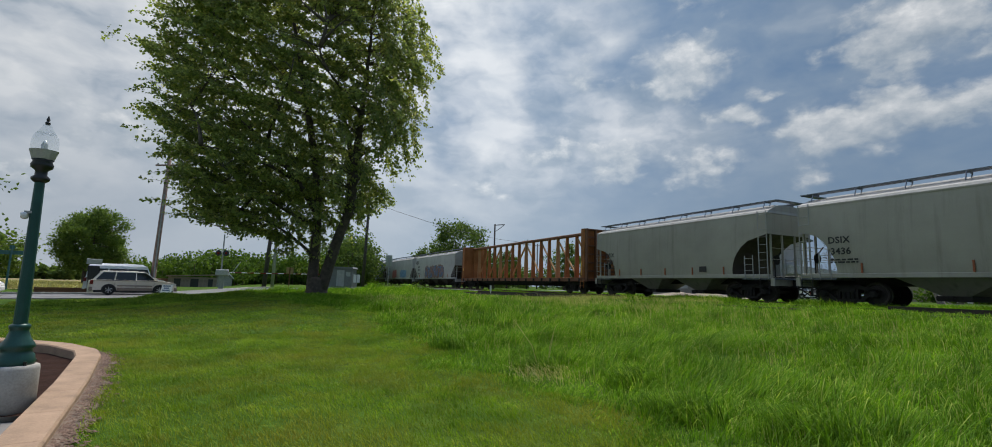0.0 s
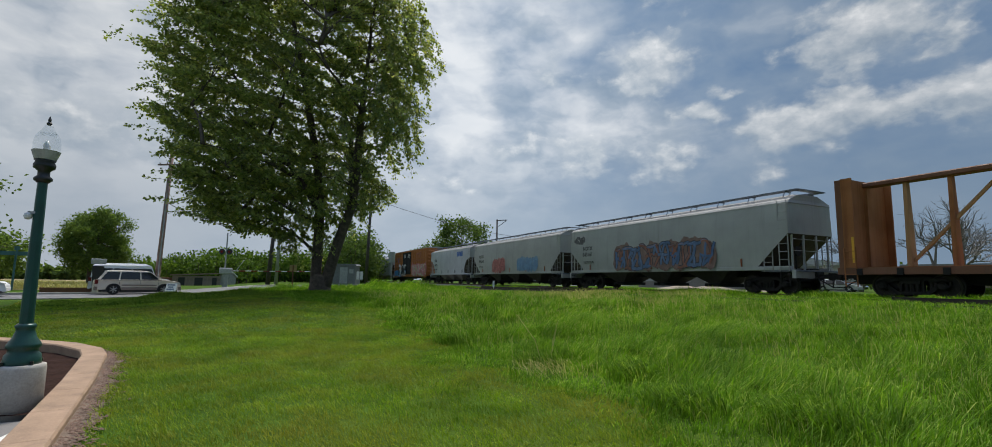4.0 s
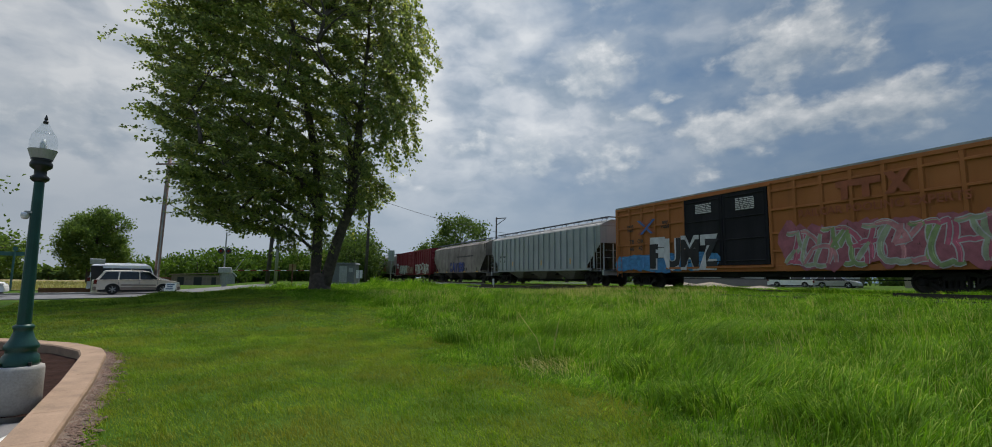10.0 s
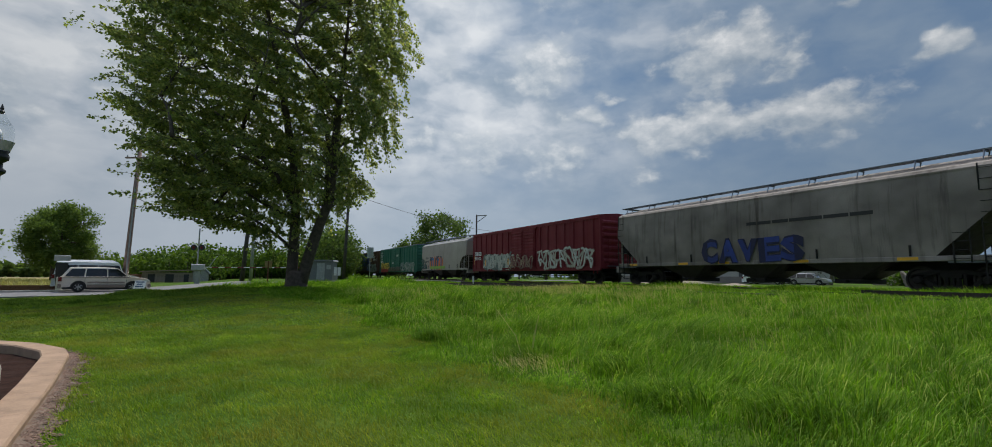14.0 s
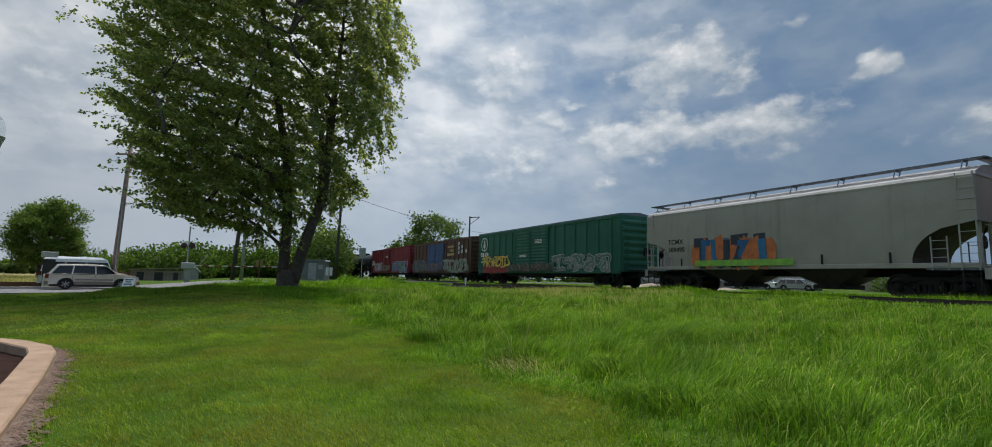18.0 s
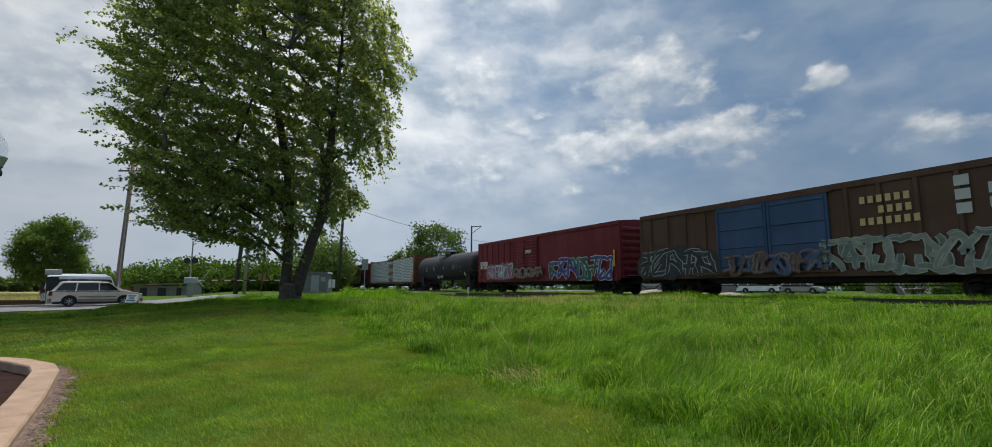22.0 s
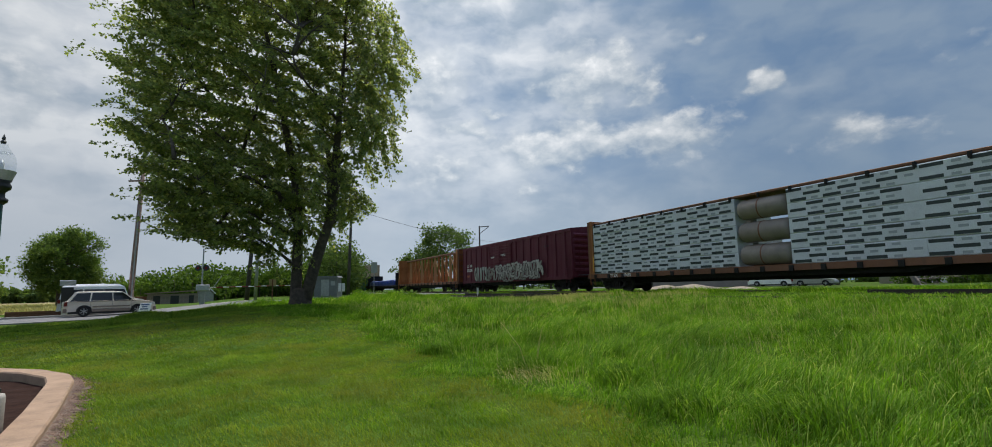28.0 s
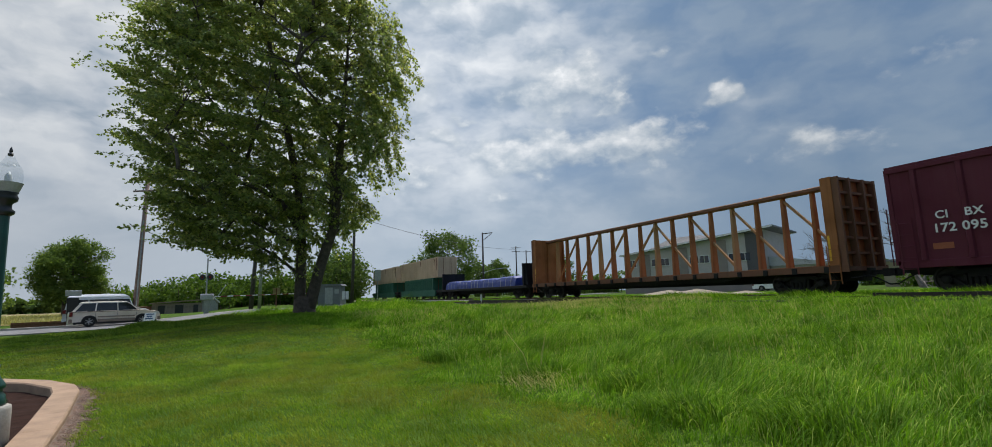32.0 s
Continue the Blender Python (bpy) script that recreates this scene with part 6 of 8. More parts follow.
def bare_tree(x, y, h, seed):
    rng = np.random.default_rng(seed)
    tree = thing("bare_tree", "leafless grey tree with fine branching twigs", "tree", "bare trees", (x, y, 0.8))
    mb = MB()

    def grow(a, d, ln, r, depth):
        b = a + d * ln
        pts = limb(mb, a, b, r, r * 0.62, rng, 0.06, 5 if depth < 2 else 3, 3)
        if depth >= 6:
            return
        for k in range(3 if depth < 5 else 2):
            nd = (d + Vector(rng.normal(size=3)) * 0.55 + Vector((0, 0, 0.12))).normalized()
            grow(pts[-1] if k else pts[-2], nd, ln * rng.uniform(0.55, 0.8), r * 0.6, depth + 1)

    for k in range(2):
        grow(Vector((0, 0, -0.2)), Vector((rng.normal() * 0.25, rng.normal() * 0.25, 1)).normalized(), h * 0.3, h * 0.022, 0)
    part("branchwork", mb, BARK_PALE, tree)
    return tree


big_maple()
small_tree("round_tree", "dense round-crowned green tree beyond the road", -71.5, -18.7, 0.4, 1.5, 3.35, 3.5, ROUND, 5, 0.22, 260, 130)
small_tree("far_tree", "tall open-crowned tree beyond the track", -102.5, 39.5, 0.8, 2.5, 7.2, 6.3, FAR, 8, 0.5, 120, 60)
small_tree("far_tree", "lower green tree beside the tall one", -99.0, 32.5, 0.8, 1.0, 5.0, 3.6, FAR, 9, 0.5, 90, 60)
small_tree("roadside_tree", "leafy tree beyond the road sign", -55.9, -22.6, 0.4, 1.0, 4.2, 1.9, ROUND, 12, 0.3, 110, 60)
small_tree("near_tree", "thin-leaved branch tips of a roadside tree", -20.4, -11.2, 0.1, 1.9, 3.1, 1.9, ROUND, 14, 0.14, 80, 60)
bare_tree(-40.0, 75.0, 12, 3)
bare_tree(-30.5, 79.5, 14, 4)
bare_tree(-27.0, 66.0, 11, 6)
for k, (x, y, rx, rz) in enumerate(((-111, 52, 5, 4), (-119, 60, 4, 4.6), (-106, 70, 5, 5))):
    small_tree("background_tree", "green tree behind the yard", x, y, 0.8, 0.8, rx, rz, FAR, 30 + k, 0.5, 80, 50)


def thicket(name, label, line, depth, height, seed, material, leaf, n):
    """A belt of undergrowth: countless leaves in overlapping mounds."""
    rng = np.random.default_rng(seed)
    L, tr = [], MB()
    for k in range(n):
        t = rng.uniform(0, len(line) - 1.001)
        i = int(t)
        f = t - i
        x = line[i][0] * (1 - f) + line[i + 1][0] * f + rng.normal() * depth
        y = line[i][1] * (1 - f) + line[i + 1][1] * f + rng.normal() * depth
        hh = (line[i][2] * (1 - f) + line[i + 1][2] * f) * rng.uniform(0.55, 1.1) * height
        r = hh * rng.uniform(0.3, 0.5)
        m = 220
        v = rng.normal(size=(m, 3))
        v /= np.linalg.norm(v, axis=1)[:, None]
        v *= rng.uniform(0.6, 1.0, m)[:, None]
        L.append(np.array([x, y, 0.5 + hh * 0.55]) + v * np.array([r * 1.2, r * 1.2, hh * 0.5]))
        tr.tube([(x, y, 0.3), (x + rng.normal() * 0.3, y + rng.normal() * 0.3, 0.5 + hh * 0.7)], 0.09, 5, 0.03)
    ob = tagged(part(name, leaves(name, np.concatenate(L), leaf, material, rng), None), label, "bushes", kind="stuff")
    part("stems", tr, BARK, ob)
    return ob


thicket("woods", "bright green thicket of shrubs behind the crossing", [(-118, -24, 0.8), (-104, -14, 1.0), (-97, -6, 1.25), (-92, 0, 1.1), (-92, 7, 1.2), (-96, 13, 1.6)], 2.4, 4.9, 41, BUSH, 0.5, 120)
thicket("wood_edge", "dark wood edge beside the far track", [(-84, 12.6, 1.15), (-90, 14.9, 1.05), (-98, 15.8, 1.0), (-112, 16.4, 1.1), (-140, 16.8, 1.1)], 0.8, 8.6, 42, FAR, 0.45, 130)
thicket("far_hedge", "distant hedge line along the fields", [(-150, -110, 1.0), (-150, -60, 0.9), (-140, -34, 1.0)], 3.0, 2.6, 43, FAR, 0.9, 60)
thicket("far_wood", "distant wood beyond the railway yard", [(-150, 62, 1.0), (-130, 90, 1.0), (-100, 130, 0.9), (-70, 150, 0.9), (-30, 160, 0.8)], 5.0, 7.0, 44, FAR, 0.9, 110)
thicket("yard_shrubs", "fresh yellow-green shrubs by the yard", [(-33.0, 78, 0.8), (-29, 84, 1.0), (-24, 88, 1.0)], 1.5, 3.4, 45, BUSH, 0.4, 24)

# ---- grass ----
BLADE = leaf_material("grass_blade", (0.057, 0.138, 0.009), (0.158, 0.325, 0.022), 0.5, (0.35, 0.44, 0.11), None, 1.3, 0.12)
TUSSOCK = leaf_material("tussock_blade", (0.050, 0.118, 0.009), (0.135, 0.270, 0.020), 0.45, (0.28, 0.38, 0.08), None, 2.0, 0.10)
WEED = leaf_material("weed_leaf", (0.060, 0.120, 0.014), (0.150, 0.250, 0.030), 0.45, (0.22, 0.29, 0.06), None, 0.8, 0.1)
STRAW = leaf_material("dry_grass", (0.30, 0.28, 0.12), (0.46, 0.44, 0.22), 0.4)
LAWN = leaf_material("lawn_blade", (0.110, 0.205, 0.014), (0.192, 0.318, 0.024), 0.45, (0.29, 0.32, 0.06), (0.275, 0.250, 0.040), 0.7)


LAND = np.vectorize(lambda x, y: land(x, y) + swell(x, y))
KERB = np.vectorize(kerb_line)


def edge_y(x):
    """Southern edge of the unmown grass."""
    return 3.75 + 0.35 * np.sin(x * 0.9) + 0.2 * np.sin(x * 2.3 + 1) - 4.2 * np.clip((-x - 19) / 8, 0, 1) - 2.5 * np.clip((-x - 27) / 6, 0, 1)


def blades(name, label, X, Y, H, W, material, rng, lean=0.45, sway=None, arch=0.0, sink=0.03):
    """Bent blades; with arch they bow over and let their tips hang."""
    N = len(X)
    Z = LAND(X, Y) - sink
    a = rng.uniform(0, 2 * math.pi, N)
    # the wind bends them to one side
    dx, dy = np.cos(a) * 0.6 - 0.35, np.sin(a) * 0.6 - 0.55
    if sway is not None:
        dx, dy = np.cos(a) * 0.35 + sway[:, 0], np.sin(a) * 0.35 + sway[:, 1]
    ln = lean * rng.uniform(0.3, 1.2, N) * H
    b = rng.uniform(0, 2 * math.pi, N)
    P = np.stack([X, Y, Z], 1)
    w = np.stack([np.cos(b) * W / 2, np.sin(b) * W / 2, np.zeros(N)], 1)
    if arch:
        bow = arch * rng.uniform(0.1, 1.0, N)
        m1 = P + np.stack([dx * ln * 0.22, dy * ln * 0.22, H * 0.52], 1)
        m2 = P + np.stack([dx * ln * 0.65, dy * ln * 0.65, H * (0.88 - 0.10 * bow)], 1)
        tip = P + np.stack([dx * ln * (1.1 + 0.4 * bow), dy * ln * (1.1 + 0.4 * bow), H * (1.0 - 0.45 * bow)], 1)
        V = np.stack([P - w * 0.8, P + w * 0.8, m1 + w, m1 - w, m2 + w * 0.8, m2 - w * 0.8, tip], 1).reshape(-1, 3)
        k = np.arange(N)[:, None] * 7
        F = np.concatenate([k, k + 1, k + 2, k, k + 2, k + 3, k + 3, k + 2, k + 4, k + 3, k + 4, k + 5, k + 5, k + 4, k + 6], 1).ravel()
    else:
        mid = P + np.stack([dx * ln * 0.35, dy * ln * 0.35, H * 0.6], 1)
        tip = P + np.stack([dx * ln, dy * ln, H * rng.uniform(0.80, 1.0, N)], 1)
        V = np.stack([P - w, P + w, mid + w * 0.8, mid - w * 0.8, tip], 1).reshape(-1, 3)
        k = np.arange(N)[:, None] * 5
        F = np.concatenate([k, k + 1, k + 2, k, k + 2, k + 3, k + 3, k + 2, k + 4], 1).ravel()
    return tagged(part(name, raw_mesh(name, V, F, 3, material), None), label, "grass", kind="stuff")


def scatter(rng, n, x0, x1, y0, y1, keep):
    X, Y = rng.uniform(x0, x1, n), rng.uniform(y0, y1, n)
    k = keep(X, Y)
    return X[k], Y[k]


def tufty(X, Y, scale=0.5):
    return np.array([noise.noise((x * scale, y * scale, 3.0)) for x, y in zip(X, Y)])


def in_view(X, Y):
    a = np.degrees(np.arctan2(X, Y))
    return (a < -10) & (a > -118) & (np.hypot(X, Y) > 2.5)


def bare_rail(X, Y):
    """Where the old siding shows between the grass."""
    return (Y < 18.1) & (((Y > 15.6) & (X > -41.5) & (X < -24.0)) | ((Y > 17.2) & (((X > -11.6) & (X < -10.4)) | ((X > -8.4) & (X < -5.0)))))


def grow_grass():
    rng = np.random.default_rng(7)
    # tall grass between the lawn and the track: tufts, finer and denser near the eye
    for name, clumps, per, x0, x1, h, w, spread, bow in (("tall_grass_near", 6400, 30, -13, 0.5, 0.34, 0.0085, 0.10, 1.0), ("tall_grass_middle", 4600, 24, -30, -13, 0.34, 0.019, 0.16, 0.8), ("tall_grass_far", 5200, 15, -75, -30, 0.34, 0.034, 0.25, 0.0)):
        cx, cy = scatter(rng, clumps * 3, x0, x1, -6.0, 20.2, lambda X, Y: in_view(X, Y) & (Y > edge_y(X) + rng.normal(size=len(X)) * 0.75) & ~((X < -31.5) & (Y < (X + 37.6) * -1.35)) & ~bare_rail(X, Y))
        cx, cy = cx[:clumps], cy[:clumps]
        t = tufty(cx, cy, 0.55)
        ch = h * np.clip(0.80 + 1.15 * t + 0.30 * rng.normal(size=len(cx)), 0.25, 1.8) * np.clip((cy - edge_y(cx)) / 2.4 + 0.40, 0.22, 1) * (1 - 0.5 * np.clip((cy - 8) / 8, 0, 1)) * np.where((cy > 11.5) & (cx < -17.5) & (cx > -38), 0.28, 1) * np.where((cx < -36) & (cy < 14.5), 1.9, 1) * np.where((cy > 15.5) & (cx > -21), 0.85, 1) * np.where((cx < -21) & (cy < 8), 0.5, 1)
        k = np.repeat(np.arange(len(cx)), per)
        X, Y = cx[k] + rng.normal(size=len(k)) * spread, cy[k] + rng.normal(size=len(k)) * spread
        # gusts lay whole swathes over, mostly northwards
        turn = 1.6 * tufty(cx + 40, cy, 0.30)
        sway = rng.normal(size=(len(cx), 2)) * 0.5 + np.stack([0.20 + 0.7 * turn, 0.55 + 0.8 * turn], 1)
        blades(name, "lush unmown bright green grass in wind-blown tufts", X, Y, np.maximum(ch[k] * rng.uniform(0.45, 1.15, len(k)), 0.06), w * rng.uniform(0.6, 1.4, len(k)), BLADE, rng, 0.80, sway[k], bow)
    # a low thin growth between the tufts
    X, Y = scatter(rng, 120000, -30, 0.5, 1.0, 19.0, lambda X, Y: in_view(X, Y) & (Y > edge_y(X)) & ~bare_rail(X, Y))
    blades("grass_undergrowth", "shorter darker grass between the tall tufts", X, Y, 0.15 * rng.uniform(0.4, 1.4, len(X)), np.clip(0.007 + 0.0006 * np.hypot(X, Y), 0, 0.02), BLADE, rng, 0.6)
    # rank growth against the ballast
    X, Y = scatter(rng, 64000, -45, 2, 18.3, 20.9, in_view)
    blades("trackside_grass", "rough green grass growing against the track", X, Y, np.where(X > -22, 0.36, 0.26) * rng.uniform(0.4, 1.2, len(X)) * np.clip(0.9 + 1.4 * tufty(X, Y, 0.4), 0.35, 1.5), np.full(len(X), 0.024), BLADE, rng, 0.6)
    # beyond the track
    X, Y = scatter(rng, 26000, -70, 0, 24.6, 40, in_view)
    blades("grass_beyond_track", "green grass on the far side of the track", X, Y, 0.25 * rng.uniform(0.5, 1.2, len(X)), np.full(len(X), 0.04), BLADE, rng)
    # the mown lawn: short leaning blades in small clumps
    X, Y = scatter(rng, 210000, -15, 1, -4.5, 5.0, lambda X, Y: in_view(X, Y) & (Y < edge_y(X) + 0.3) & (Y > KERB(X) + 0.36))
    t = tufty(X, Y, 2.6)
    blades("lawn_near", "short mown lawn grass with yellow-green patches", X, Y, 0.060 * rng.uniform(0.6, 1.3, len(X)) * np.clip(1 + 0.9 * t, 0.55, 1.9), 0.0075 * rng.uniform(0.7, 1.3, len(X)), LAWN, rng, 1.3, None, 0.0, 0.008)
    X, Y = scatter(rng, 110000, -36, -15, -12, 5.0, lambda X, Y: in_view(X, Y) & (Y < edge_y(X) + 0.3) & (Y > -9.5 + (X + 26) * 0.25) & (X + 29.5 > (Y + 14) * -0.45))
    blades("lawn_far", "short mown lawn grass towards the road", X, Y, 0.060 * rng.uniform(0.6, 1.3, len(X)) * np.clip(1 + 0.9 * tufty(X, Y, 1.2), 0.55, 1.9), 0.020 * rng.uniform(0.7, 1.3, len(X)), LAWN, rng, 1.5, None, 0.0, 0.010)
    # rank weeds on the crest before the road and round the foot of the tree
    cx, cy = scatter(rng, 5200, -36, -24.5, -9.5, 3.0, lambda X, Y: in_view(X, Y) & (Y < edge_y(X) + 1.2) & (X < -25.2 - 1.4 * np.sin(Y * 0.8)) & (X + 33.8 > (Y + 9.0) * -0.22))
    ch = np.clip(0.20 + 0.32 * tufty(cx, cy, 0.5), 0.06, 0.42) * np.clip((-24.5 - cx) / 3.5, 0.25, 1) * np.where(cy < -6.5, 0.6, 1)
    k = np.repeat(np.arange(len(cx)), 13)
    X, Y = cx[k] + rng.normal(size=len(k)) * 0.18, cy[k] + rng.normal(size=len(k)) * 0.18
    blades("roadside_weeds", "dark green rank weeds on the crest before the road", X, Y, ch[k] * rng.uniform(0.5, 1.2, len(k)), 0.036 * rng.uniform(0.6, 1.5, len(k)), WEED, rng, 0.9)
    # a few seeding stalks and dry clumps
    X, Y = scatter(rng, 4600, -26, -2, 4.3, 14.5, in_view)
    blades("seed_stalks", "pale dry seed stalks standing in the tall grass", X, Y, 0.42 * rng.uniform(0.6, 1.2, len(X)), np.clip(0.0006 * np.hypot(X, Y), 0.004, 0.02), STRAW, rng, 0.5)
    X, Y = scatter(rng, 3600, -24, -13, 13.0, 18.6, lambda X, Y: in_view(X, Y) & (tufty(X, Y, 0.35) > -0.05))
    blades("seed_heads", "pale feathery seed heads near the old siding", X, Y, 0.30 * rng.uniform(0.6, 1.3, len(X)), np.full(len(X), 0.018), STRAW, rng, 0.7)
    X, Y = -7.45 + rng.normal(size=240) * 0.40, 4.55 + rng.normal(size=240) * 0.28
    blades("dry_clump", "flattened dry straw clump in the grass", X, Y, 0.26 * rng.uniform(0.3, 1.1, 240), np.full(240, 0.008), STRAW, rng, 1.4, None, 0.9)
    X, Y = scatter(rng, 2600, -9.5, -2.6, 2.2, 4.6, lambda X, Y: in_view(X, Y) & (tufty(X, Y, 0.8) > 0.08) & (Y < edge_y(X) + 0.2))
    blades("cut_straw", "dry cut stems lying on the lawn", X, Y, 0.03 * rng.uniform(0.5, 1.5, len(X)), np.full(len(X), 0.007), STRAW, rng, 5.0)
    for k, (x, y, h) in enumerate(((-8.05, 4.73, 0.30), (-11.5, 4.3, 0.34), (-9.4, 5.6, 0.32), (-6.1, 5.4, 0.38), (-3.3, 5.3, 0.44), (-4.6, 4.8, 0.38))):
        m = 700
        X, Y = x + rng.normal(size=m) * 0.24, y + rng.normal(size=m) * 0.20
        blades("grass_tussock", "dense dark green grass tussock", X, Y, h * rng.uniform(0.5, 1.15, m), np.full(m, 0.011), TUSSOCK, rng, 0.75, None, 0.9)
    # long bent straws above the tussock
    for k, (x, y, dx, dy, h) in enumerate(((-8.0, 4.75, -0.40, -0.35, 0.92), (-8.3, 5.1, 0.12, 0.1, 0.80), (-8.1, 5.0, -0.15, 0.2, 0.62))):
        g = land(x, y)
        s = thing("straw_stalk", "single long dry stalk leaning over the grass", "plant", "dry stalks")
        part("stalk", MB().tube([(x, y, g - 0.02), (x + dx * 0.3, y + dy * 0.3, g + h * 0.5), (x + dx, y + dy, g + h)], 0.009, 5, 0.005), STRAW, s)


grow_grass()


def dry_field():
    """Unmown straw-coloured field beyond the road."""
    mb, n = MB(), 26
    rows = []
    for i in range(n + 1):
        x = -52.5 - 95 * i / n
        y0, y1 = -11.0 - 0.22 * (-52.5 - x) * 0.4, -30 - 0.75 * (-52.5 - x)
        rows.append([(x, y0 + (y1 - y0) * j / 12 + 0.8 * math.sin(i * 1.7), land(x, y0 + (y1 - y0) * j / 12) + 0.05) for j in range(13)])
    for i in range(n):
        for j in range(12):
            mb.add([rows[i][j], rows[i + 1][j], rows[i + 1][j + 1], rows[i][j + 1]], [(0, 1, 2, 3)])
    tagged(part("field", mb, plain("straw_field", (0.25, 0.20, 0.085), 0.95, 0, 0.25, 0.4, 0.5, 12), None, "", None, True), "dry straw-coloured field beyond the road", "field", kind="structure")
    rng = np.random.default_rng(17)
    X, Y = scatter(rng, 26000, -90, -53, -45, -11, in_view)
    keep = Y < -11.5 + (X + 52.5) * 0.1
    X, Y = X[keep], Y[keep]
    blades("field_grass", "tall dry pale grass standing in the field", X, Y, 0.5 * rng.uniform(0.4, 1.3, len(X)), np.full(len(X), 0.07), STRAW, rng, 0.5)


dry_field()
# ---- the lamp post and the planted bed ----
LAMP_GREEN = plain("dark_green_enamel", (0.010, 0.060, 0.048), 0.35, 0.1, 0.2, 3, 0.05)
LAMP_BLACK = plain("black_casting", (0.02, 0.022, 0.022), 0.4, 0.2, 0.2, 5, 0.05)
GALV = plain("galvanised_steel", (0.36, 0.37, 0.38), 0.5, 0.6, 0.15)
TAN_STONE = plain("tan_cast_stone", (0.32, 0.215, 0.140), 0.85, 0, 0.2, 3, 0.3, 60)
MULCH = plain("dark_bark_mulch", (0.030, 0.015, 0.011), 0.95, 0, 0.4, 6, 1.0, 28)
MULCH.node_tree.nodes["Principled BSDF"].inputs["Specular IOR Level"].default_value = 0.08
CHIP = plain("bark_chip", (0.16, 0.10, 0.07), 0.9, 0, 0.4, 4, 0.3, 40)
WHITE_PAINT = plain("white_road_paint", (0.66, 0.66, 0.63), 0.7, 0, 0.15, 6, 0.2, 60)
LIGHT_ASPHALT = plain("pale_parking_asphalt", (0.19, 0.18, 0.17), 0.9, 0, 0.2, 2, 0.5, 80)


def clear_glass(name, tint=(1, 1, 1), body=0.16):
    """A thin clear shell: mostly seen through, with a gloss and a little dust."""
    m, n, l, p = nodes_of(name)
    tr, mx, out = n.new("ShaderNodeBsdfTransparent"), n.new("ShaderNodeMixShader"), n["Material Output"]
    tr.inputs[0].default_value = (*tint, 1)
    p.inputs["Base Color"].default_value = (0.5, 0.5, 0.5, 1)
    p.inputs["Roughness"].default_value = 0.12
    fac = ramp(n, l, noise_at(n, l, 9.0, 3.0), [(0.3, (body * 0.7,) * 3), (0.7, (body * 1.4,) * 3)])
    l.new(fac, mx.inputs[0])
    l.new(tr.outputs[0], mx.inputs[1])
    l.new(p.outputs[0], mx.inputs[2])
    l.new(mx.outputs[0], out.inputs[0])
    return m


def dark_glass(name, color=(0.012, 0.014, 0.016)):
    m, n, l, p = nodes_of(name)
    p.inputs["Base Color"].default_value = (*color, 1)
    p.inputs["Roughness"].default_value, p.inputs["Specular IOR Level"].default_value = 0.06, 0.7
    return m


GLOBE = clear_glass("clear_globe_glass", (0.93, 0.95, 0.96), 0.07)
GLASS = dark_glass("tinted_window_glass")


